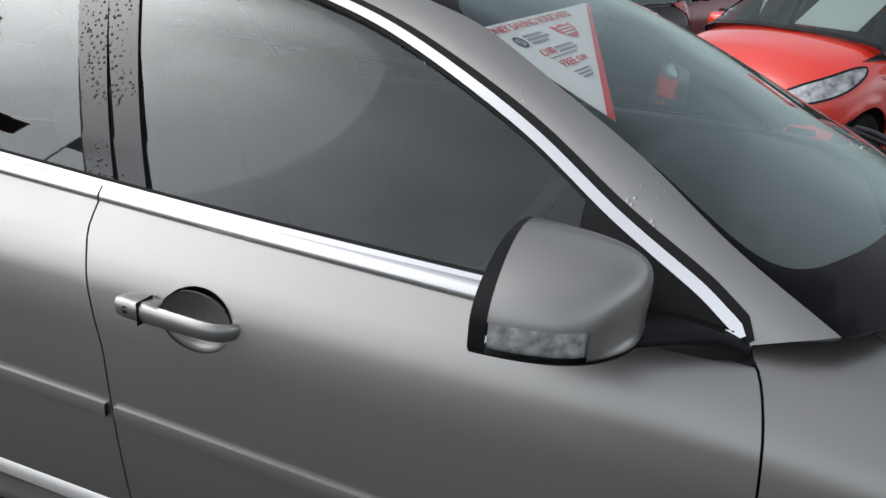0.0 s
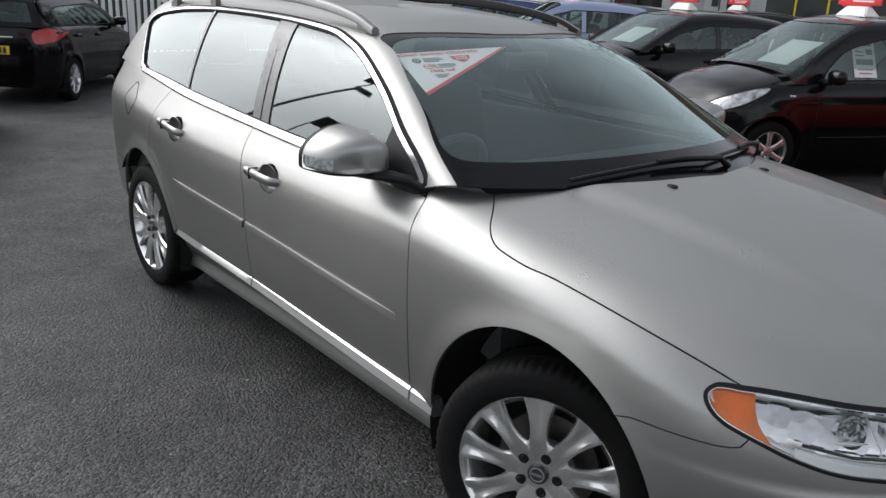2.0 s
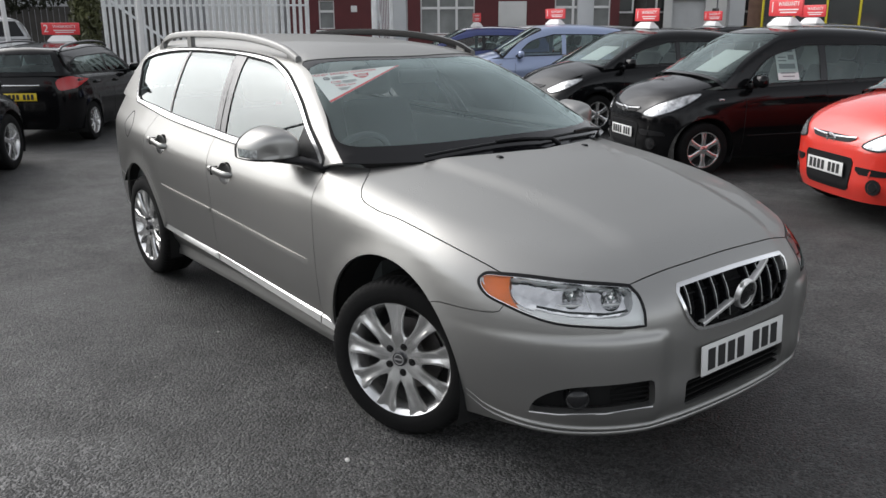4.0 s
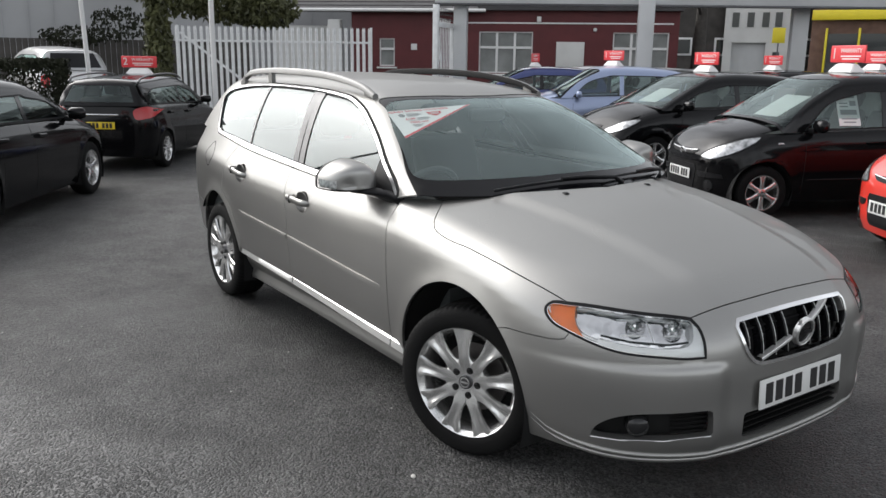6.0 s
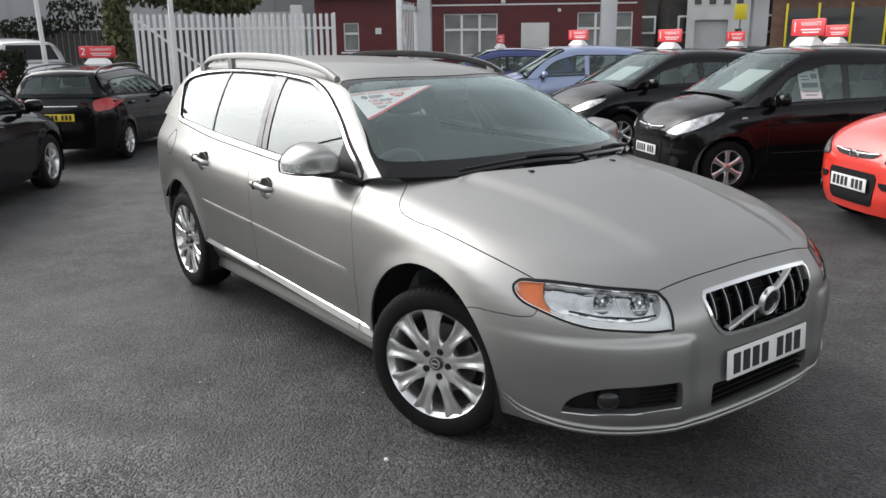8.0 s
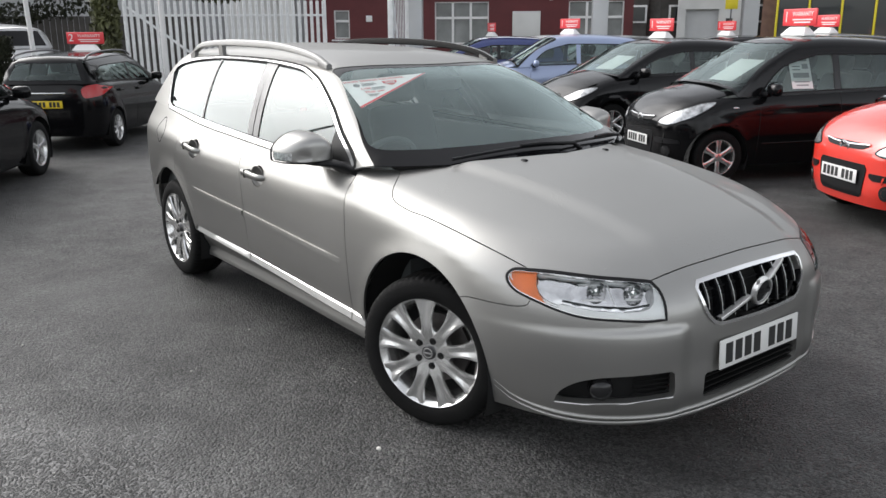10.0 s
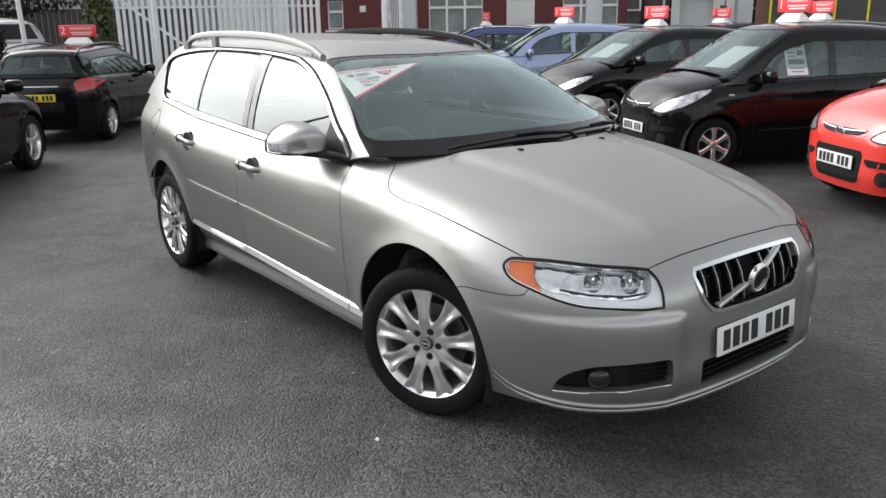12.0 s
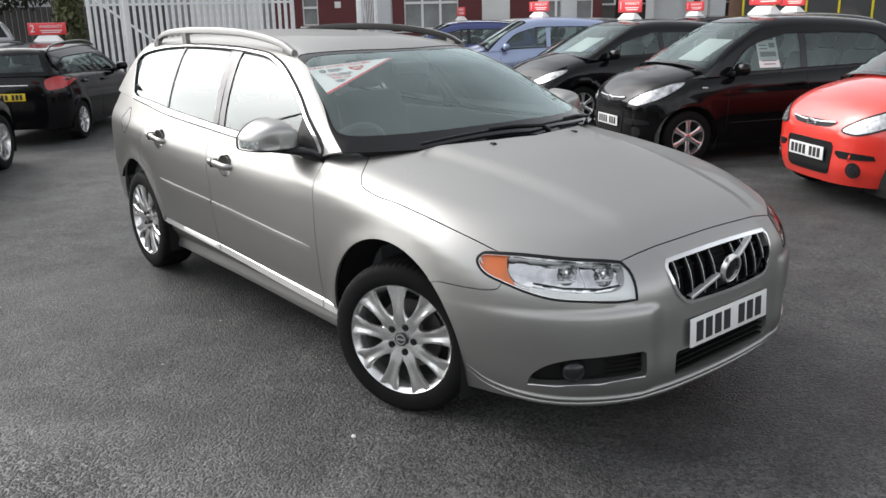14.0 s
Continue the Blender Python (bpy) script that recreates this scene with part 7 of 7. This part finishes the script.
def leaf_mass(name, label, boxes, count, size, mat, seed, category="hedge", clipped=False):
    rnd = random.Random(seed)
    vs, fs = [], []
    for k in range(count):
        c, s = boxes[rnd.randrange(len(boxes))]
        while True:
            q = Vector((rnd.uniform(-1, 1), rnd.uniform(-1, 1), rnd.uniform(-1, 1)))
            if clipped:
                if max(abs(q.x), abs(q.y), abs(q.z)) > 0.82 - 0.12 * noise.noise(q * 5):
                    break
                continue
            if 0.45 < q.length < 1.0 + 0.12 * noise.noise(Vector((q.x * 3 + c[0], q.y * 3, q.z * 3))):
                break
        p = Vector((c[0] + q.x * s[0], c[1] + q.y * s[1], max(0.02, c[2] + q.z * s[2])))
        r = size * rnd.uniform(0.6, 1.4)
        e = Euler((rnd.uniform(0, 6), rnd.uniform(0, 6), rnd.uniform(0, 6))).to_matrix()
        i = len(vs)
        for x, y in ((-1, 0), (0, -0.5), (1, 0), (0, 0.5)):
            vs.append(tuple(p + e @ Vector((x * r, y * r, 0.15 * r * (x * x)))))
        fs.append((i, i + 1, i + 2, i + 3))
    me = bpy.data.meshes.new(name)
    me.from_pydata(vs, [], fs)
    return tagged(part(name, me, mat), label, category, kind="stuff")


def bare_tree(x, y, h, seed, ivy=False):
    rnd = random.Random(seed)
    t = empty("tree", pose(x, y, 0))
    tagged(t, "bare winter tree with dark branches", "tree")
    bm = bmesh.new()
    tube(bm, [(0, 0, 0), (0.05, 0.03, h * 0.35), (0.0, 0.1, h * 0.6)], [0.28, 0.2, 0.14], 10)
    part("trunk", mesh_of(bm, "trunk", 60), BARK, t)
    bm = bmesh.new()

    def grow(p, d, ln, r, depth):
        pts = [p]
        for k in range(3):
            d = (d + Vector((rnd.uniform(-0.25, 0.25), rnd.uniform(-0.25, 0.25), rnd.uniform(-0.1, 0.2)))).normalized()
            pts.append(pts[-1] + d * ln / 3)
        tube(bm, pts, [r, r * 0.85, r * 0.7, r * 0.55], 5)
        if depth:
            for k in range(3):
                e = (d + Vector((rnd.uniform(-0.8, 0.8), rnd.uniform(-0.8, 0.8), rnd.uniform(-0.1, 0.6)))).normalized()
                grow(pts[rnd.choice((1, 2, 3))], e, ln * 0.72, r * 0.5, depth - 1)

    for k in range(6):
        a = k * 1.05 + rnd.uniform(-0.3, 0.3)
        grow(Vector((0, 0.05, h * rnd.uniform(0.3, 0.58))), Vector((math.cos(a), math.sin(a), 0.7)).normalized(), h * 0.3, 0.09, 3)
    part("crown", mesh_of(bm, "limbs", 60), BARK, t, "bare branches")


def pole(x, y, h, r=0.045, mat=None, label="slim white flag pole", lean=(0, 0)):
    bm = bmesh.new()
    tube(bm, [(0, 0, 0), (lean[0] * 0.5, lean[1] * 0.5, h / 2), (lean[0], lean[1], h)], [r, r * 0.9, r * 0.75], 12)
    box(bm, (0, 0, 0.015), (r * 4, r * 4, 0.03), None, 0.004)
    p = part("flag_pole", mesh_of(bm, "pole", 50), mat or UPVC)
    p.matrix_basis = pose(x, y, 0)
    return tagged(p, label, "pole")


def far_buildings():
    # big grey shed
    s = empty("warehouse")
    tagged(s, "large plain grey clad warehouse", "building")
    A, B = Vector((-40.0, -8.0, 0)), Vector((-31.5, 22.0, 0))
    d = B - A
    ang = math.degrees(math.atan2(d.y, d.x))
    m = pose(A.x, A.y, 0, 0, 0, ang)
    part("wall", boxmesh((d.length / 2, 5.0, 4.5), (d.length, 10.0, 9.0), 0, m), SHEDGREY, s)
    for k in range(int(d.length / 1.0)):
        part("cladding_rib", boxmesh((k + 0.5, -0.02, 4.5), (0.05, 0.06, 9.0), 0, m), SHEDGREY, s)
    part("roof", boxmesh((d.length / 2, 5.0, 9.1), (d.length + 0.6, 10.6, 0.25), 0, m), SLATE, s)
    # dark boarded fence below it
    f = empty("board_fence")
    tagged(f, "dark weathered board fence", "fence")
    A, B = Vector((-30.0, -7.0, 0)), Vector((-26.5, 9.0, 0))
    d = B - A
    ang = math.degrees(math.atan2(d.y, d.x))
    m = pose(A.x, A.y, 0, 0, 0, ang)
    me = boxmesh((0, 0, 1.07), (0.17, 0.03, 2.14), 0.004)
    me.materials.append(DARKWOOD)
    for k in range(int(d.length / 0.18)):
        p = part("board", me, None, f)
        p.matrix_basis = m @ pose(k * 0.18, 0, 0)
    # white building with a roller door
    w = empty("white_building")
    tagged(w, "white rendered building with a grey roller door", "building")
    A, B = Vector((-24.4, 32.9, 0)), Vector((-22.0, 34.8, 0))
    d = B - A
    ang = math.degrees(math.atan2(d.y, d.x))
    m = pose(A.x, A.y, 0, 0, 0, ang)
    L = d.length
    for x0, x1, z0, z1 in ((0, 0.4, 0, 6), (2.0, L, 0, 6), (0.4, 2.0, 2.6, 6)):
        part("wall", boxmesh(((x0 + x1) / 2, 0.2, (z0 + z1) / 2), (x1 - x0, 0.4, z1 - z0), 0, m), RENDERWHITE, w)
    part("roller_door", boxmesh((1.2, 0.3, 1.3), (1.6, 0.1, 2.6), 0, m), CANOPYGREY, w)
    for xx, zz in ((0.5, 3.7), (1.2, 3.7), (1.9, 3.7), (2.5, 3.7), (2.5, 1.8)):
        wu = part("window", boxmesh((xx, -0.01, zz), (0.32, 0.06, 0.7), 0, m), PANE, w)
    # brown brick shop with a yellow front
    y = empty("shop_building")
    tagged(y, "brick shop with a yellow painted glazed front", "building")
    A, B = Vector((-20.7, 34.5, 0)), Vector((-8.7, 40.5, 0))
    d = B - A
    ang = math.degrees(math.atan2(d.y, d.x))
    m = pose(A.x, A.y, 0, 0, 0, ang)
    L = d.length
    part("wall", boxmesh((L / 2, 3.2, 4.5), (L, 6, 9), 0, m), BROWNBRICK, y)
    part("yellow_band", boxmesh((L / 2, -0.06, 3.85), (L, 0.2, 0.45), 0.02, m), YELLOW, y, "yellow fascia band")
    for k in range(9):
        part("shop_window", boxmesh((1.4 + k * 1.4, 0.05, 1.7), (1.25, 0.3, 2.6), 0, m), PANE, y)
        part("yellow_frame", boxmesh((0.7 + k * 1.4, -0.02, 1.75), (0.10, 0.2, 3.0), 0.01, m), YELLOW, y)
        part("upper_window", boxmesh((1.4 + k * 1.4, 0.1, 5.0), (1.2, 0.3, 1.5), 0, m), SKYPANE, y)
        part("upper_frame", boxmesh((0.75 + k * 1.4, 0.0, 5.0), (0.09, 0.3, 1.6), 0, m), UPVC, y)
    part("upper_band", boxmesh((L / 2 + 0.4, -0.02, 5.9), (L - 0.8, 0.2, 0.3), 0.01, m), UPVC, y)
    # dark row of houses between
    h = empty("brick_terrace")
    tagged(h, "dark brick terrace with small white windows", "building")
    A, B = Vector((-34.0, 24.0, 0)), Vector((-18.5, 40.4, 0))
    d = B - A
    ang = math.degrees(math.atan2(d.y, d.x))
    m = pose(A.x, A.y, 0, 0, 0, ang)
    part("wall", boxmesh((d.length / 2, 3, 3.5), (d.length, 6, 7), 0, m), DARKWOOD, h)
    for k in range(9):
        part("window", boxmesh((1.2 + k * 2.0, -0.02, 2.4), (0.9, 0.08, 0.9), 0.01, m), UPVC, h)
        part("pane", boxmesh((1.2 + k * 2.0, -0.06, 2.4), (0.7, 0.06, 0.7), 0, m), PANE, h)


def board_sign(x, y, z, turn):
    b = empty("board_sign", pose(x, y, 0, 0, 0, turn))
    tagged(b, "small yellow board on a thin grey post", "sign")
    part("post", boxmesh((0, 0, z / 2), (0.06, 0.06, z), 0.005), GREYMETAL, b)
    part("board", boxmesh((0, -0.05, z + 0.05), (0.5, 0.03, 0.62), 0.005), YELLOW, b)


def yard_lamp(x, y, h):
    """A lamp post with two arms and flat heads."""
    s = empty("lamp_post", pose(x, y, 0, 0, 0, 35))
    tagged(s, "grey lamp post with two flat floodlights", "lamp post")
    bm = bmesh.new()
    tube(bm, [(0, 0, 0), (0, 0, h * 0.5), (0, 0, h - 0.4)], [0.04, 0.035, 0.03], 12)
    box(bm, (0, 0, 0.02), (0.3, 0.3, 0.04), None, 0.005)
    part("post", mesh_of(bm, "post", 50), GREYMETAL, s)
    for sg in (-1, 1):
        bm = bmesh.new()
        tube(bm, [(0, 0, h - 0.5), (sg * 0.25, 0, h - 0.15), (sg * 0.55, 0, h)], 0.02, 8)
        a = part("arm", mesh_of(bm, "arm", 50), GREYMETAL, s)
        part("floodlight", boxmesh((0, 0, 0), (0.5, 0.34, 0.1), 0.03, pose(sg * 0.75, 0, h + 0.02, 0, sg * -12, 0)), GREYMETAL, a, "flat dark floodlight head")


def banner(x, y, z, turn):
    """An added square held high on a pole, in place of a mirrored roof sign."""
    s = empty("mirrored_board_pole", pose(x, y, 0, 0, 0, turn))
    tagged(s, "added dark square on a steel pole, standing in for a mirrored roof sign", "banner", "yard banners")
    bm = bmesh.new()
    tube(bm, [(-0.285, 0, 0), (-0.285, 0, z + 0.3)], 0.015, 10)
    part("pole", mesh_of(bm, "pole", 50), GREYMETAL, s)
    bm = bmesh.new()
    n = 8
    rows = [[bm.verts.new((-0.27 + 0.54 * i / n, 0.03 * math.sin(i * 0.9), z - 0.27 + 0.54 * j / 4)) for i in range(n + 1)] for j in range(5)]
    for a, b in zip(rows, rows[1:]):
        for i in range(n):
            bm.faces.new((a[i], a[i + 1], b[i + 1], b[i]))
    r = bmesh.ops.extrude_face_region(bm, geom=bm.faces[:])
    bmesh.ops.translate(bm, verts=[q for q in r["geom"] if isinstance(q, bmesh.types.BMVert)], vec=(0, 0.006, 0))
    bmesh.ops.recalc_face_normals(bm, faces=bm.faces)
    part("stand_in_board", mesh_of(bm, "stand_in_board", 50), BACKLITRED, s, "dark square in place of a roof sign board")


# board red made this dark because the mirrored signs stand against the light
BACKLITRED = shader("backlit_board_red", (0.05, 0.012, 0.015), 0.8)


# ---------- build ----------
ground()
estate_car()

BLACKPAINT = shader("black_car_paint", (0.004, 0.004, 0.0045), 0.10, 0.0, 0.0, 0.28, mottle=0.1, mottle_scale=2)
REDPAINT = shader("red_car_paint", (0.72, 0.035, 0.02), 0.35, 0.0, 1.0, mottle=0.03)
BLUEPAINT = shader("pale_blue_car_paint", (0.30, 0.36, 0.52), 0.3, 0.5, 0.8)
MAROONPAINT = shader("dark_red_car_paint", (0.16, 0.012, 0.014), 0.3, 0.2, 0.8)
NAVYPAINT = shader("navy_car_paint", (0.025, 0.04, 0.16), 0.3, 0.3, 1.0)
GREYPAINT = shader("light_silver_car_paint", (0.48, 0.48, 0.48), 0.3, 0.7, 0.8)
CITY = dict(w=0.80, belt=0.90, wb=2.38, xf=0.56, xr=-2.9, hub=0.285, arch=0.335, rise=0.07,
            smile=True, sheet=True, sign_x=-1.35,
            hood=((-0.6, 1.08), (-0.1, 1.02), (0.12, 0.97), (0.33, 0.895), (0.48, 0.80), (0.62, 0.66)),
            roof=((-2.9, 1.40), (-2.5, 1.47), (-1.8, 1.53), (-1.2, 1.53), (-0.8, 1.48), (-0.4, 1.36)),
            screen=((-0.03, 1.0), (-0.86, 1.48)), back=((-2.9, 1.0), (-2.62, 1.47)), dlo_end=-2.5, pillar=-1.40,
            doors=(-0.45, -1.42, -2.1), grips=(-1.26, -2.05), poster=(-0.98, 1.16),
            lamp=((0.50, 0.38, 0.64), (0.43, 0.48, 0.725), (0.30, 0.60, 0.80), (0.15, 0.69, 0.86), (0.06, 0.745, 0.868), (0.10, 0.765, 0.82), (0.24, 0.745, 0.735), (0.36, 0.66, 0.665), (0.46, 0.52, 0.615)),
            tail=((0.58, 1.0), (0.72, 1.0), (0.75, 0.8), (0.62, 0.75)), fog=(0.53, 0.335), plate=(0.43, 0.78), badge=0.66,
            front_bits=[([(-0.30, 0.535), (0.30, 0.535), (0.325, 0.50), (0.29, 0.29), (0.26, 0.265), (-0.26, 0.265), (-0.29, 0.29), (-0.325, 0.50)], BLACK, "lower_grille", "black lower grille"), ([(-0.30, 0.695), (0.30, 0.695), (0.24, 0.655), (0.1, 0.645), (-0.1, 0.645), (-0.24, 0.655)], BLACK, "upper_grille", "slim black upper grille"), ([(0.36, 0.475), (0.66, 0.465), (0.67, 0.43), (0.40, 0.42)], BLACK, "bumper_strip", "black rubbing strip"), ([(-0.36, 0.475), (-0.66, 0.465), (-0.67, 0.43), (-0.40, 0.42)], BLACK, "bumper_strip", "black rubbing strip")])
HATCH = dict(CITY, smile=False, lamp=((0.66, 0.42, 0.64), (0.60, 0.52, 0.70), (0.46, 0.64, 0.77), (0.30, 0.74, 0.81), (0.24, 0.79, 0.81), (0.28, 0.81, 0.77), (0.42, 0.77, 0.69), (0.54, 0.68, 0.63), (0.62, 0.54, 0.60)), sheet=True, poster=None, w=0.85, belt=0.92, wb=2.52, xf=0.80, xr=-3.10, roof=((-3.2, 1.34), (-2.7, 1.42), (-2.0, 1.48), (-1.3, 1.48), (-0.9, 1.43), (-0.5, 1.31)), screen=((0.05, 0.96), (-0.92, 1.43)), back=((-3.12, 0.98), (-2.72, 1.42)), dlo_end=-2.65, pillar=-1.42, doors=(-0.42, -1.45, -2.15), grips=(-1.25, -2.1))
ESTATE = dict(HATCH, sheet=False, rails=True, w=0.80, wb=2.40, xr=-3.12, belt=0.93, rise=0.08, roof=((-3.25, 1.36), (-2.85, 1.42), (-2.2, 1.46), (-1.3, 1.475), (-0.9, 1.43), (-0.5, 1.31)), back=((-3.14, 1.0), (-2.92, 1.41)), dlo_end=-2.76, tail=((0.52, 0.93), (0.58, 0.985), (0.70, 1.0), (0.76, 0.94), (0.76, 0.85), (0.68, 0.82), (0.56, 0.815)), plate=(0.40, 0.72), spokes=9, hub=0.30, clear_back=True)
SPORT = dict(HATCH, sheet=False, w=0.88, belt=0.90, wb=2.575, roof=((-3.3, 1.26), (-2.7, 1.37), (-2.0, 1.42), (-1.4, 1.42), (-1.0, 1.37), (-0.5, 1.24)), screen=((0.02, 0.94), (-1.0, 1.37)), back=((-3.2, 0.96), (-2.65, 1.36)), hub=0.315, arch=0.36, spokes=5, sign_turn=0, sign_x=-1.0)

parked_car("small_hatchback", "black small hatchback with a price sheet in its window", "car", BLACKPAINT, CITY, pose(-3.26, 5.21, 0, 0, 0, -115.6), "1")
parked_car("small_hatchback", "bright red small hatchback with black lower grille", "car", REDPAINT, CITY, pose(-0.575, 4.62, 0, 0, 0, -120.8), "1")
parked_car("hatchback", "black hatchback parked beside a smaller one", "car", BLACKPAINT, HATCH, pose(-6.3, 6.79, 0, 0, 0, -106.5), "1")
parked_car("hatchback", "pale blue hatchback with a board on its roof", "car", BLUEPAINT, dict(CITY, poster=None, sign_turn=28, pillar_mat=BLUEPAINT), pose(-10.2, 8.56, 0, 0, 0, -125), "1")
parked_car("hatchback", "dark blue hatchback with a board on its roof", "car", NAVYPAINT, dict(HATCH, sign_turn=10), pose(-13.0, 8.9, 0, 0, 0, -124), "1")
parked_car("estate_car", "black estate car seen from behind with yellow plate", "car", BLACKPAINT, ESTATE, pose(-12.05, 1.50, 0, 0, 0, 144) @ Matrix.Scale(0.91, 4), "2")
parked_car("hatchback", "black sporty hatchback with five-spoke wheels", "car", BLACKPAINT, SPORT, pose(-8.29, -1.43, 0, 0, 0, 148), "2")
SUV = dict(HATCH, belt=1.05, roof=((-3.2, 1.5), (-2.7, 1.6), (-2.0, 1.66), (-1.3, 1.66), (-0.9, 1.6), (-0.5, 1.46)), screen=((0.05, 1.08), (-0.85, 1.60)), back=((-3.12, 1.1), (-2.85, 1.60)), hub=0.34, arch=0.40)
parked_car("offroad_car", "light silver off-road car beyond the hedge", "car", GREYPAINT, SUV, pose(-23.35, 1.15, 0, 0, 0, 187) @ Matrix.Scale(1.1, 4), "")
# the row beyond, of which little more than roofs and boards show
parked_car("hatchback", "light silver hatchback in the back row", "car", GREYPAINT, dict(HATCH, sheet=False), pose(-14.7, 12.1, 0, 0, 0, -124), "")
parked_car("hatchback", "light silver hatchback in the back row", "car", GREYPAINT, dict(HATCH, sheet=False), pose(-12.1, 11.8, 0, 0, 0, -124), "")
parked_car("hatchback", "black hatchback in the back row with a board", "car", BLACKPAINT, dict(HATCH, sheet=False), pose(-8.5, 11.7, 0, 0, 0, -110), "1")
parked_car("small_hatchback", "black small hatchback in the back row with a board", "car", BLACKPAINT, dict(CITY, poster=None), pose(-5.3, 9.7, 0, 0, 0, -113), "1")
parked_car("small_hatchback", "dark red small hatchback in the back row", "car", MAROONPAINT, dict(CITY, poster=None), pose(-2.5, 9.4, 0, 0, 0, -116), "1")
voucher()
office()
canopy()
palisade("palisade_fence", (-15.48, 2.75, 0), (-13.5, 6.37, 0), 2.27, 0.128, "galvanised steel palisade fence with pointed pales", True)
framed_gate((-13.0, 7.72, 0), (-13.75, 8.72, 0), 2.8)
pole(-14.0, 0.66, 6.0, lean=(-0.10, -0.16))
pole(-10.53, 1.80, 6.0)
far_buildings()
bare_tree(-17.4, 22.2, 9.0, 3)
board_sign(-18.56, 28.78, 2.7, 35)
leaf_mass("ivy", "ivy and shrubs grown over the fence end", [((-20.4, 3.75, 1.7), (0.45, 0.36, 1.9)), ((-20.6, 4.4, 3.5), (0.9, 1.3, 0.85)), ((-20.8, 5.7, 3.25), (0.9, 1.2, 0.75)), ((-21.0, 7.0, 3.0), (0.9, 1.1, 0.6))], 9000, 0.085, LEAF, 1, "shrub")
leaf_mass("hedge", "clipped dark hedge at the yard's edge", [((-12.75, -1.0, 0.77), (0.5, 1.0, 0.78))], 16000, 0.036, LEAFDARK, 2, clipped=True)
leaf_mass("creeper", "dark creeper on the warehouse and scrub above the fence", [((-30.6, -1.2, 3.0), (0.3, 0.6, 0.55)), ((-30.5, 0.5, 3.1), (0.3, 0.5, 0.45)), ((-26.8, 2.9, 2.2), (0.5, 1.1, 0.35)), ((-26.3, 4.2, 2.6), (0.5, 0.9, 0.6))], 2600, 0.07, LEAFDARK, 6, "shrub")
yard_lamp(-9.3, -4.3, 5.9)
# added squares, met only as reflections in the side windows, for roof signs there
for bearing, rise, away in ((-137, 22, 10.5), (-143.5, 21, 11), (-149.5, 18.6, 9)):
    banner(-1.7 + away * math.cos(radians(bearing)), -0.8 + away * math.sin(radians(bearing)), 1.1 + away * math.tan(radians(rise)), bearing + 90)
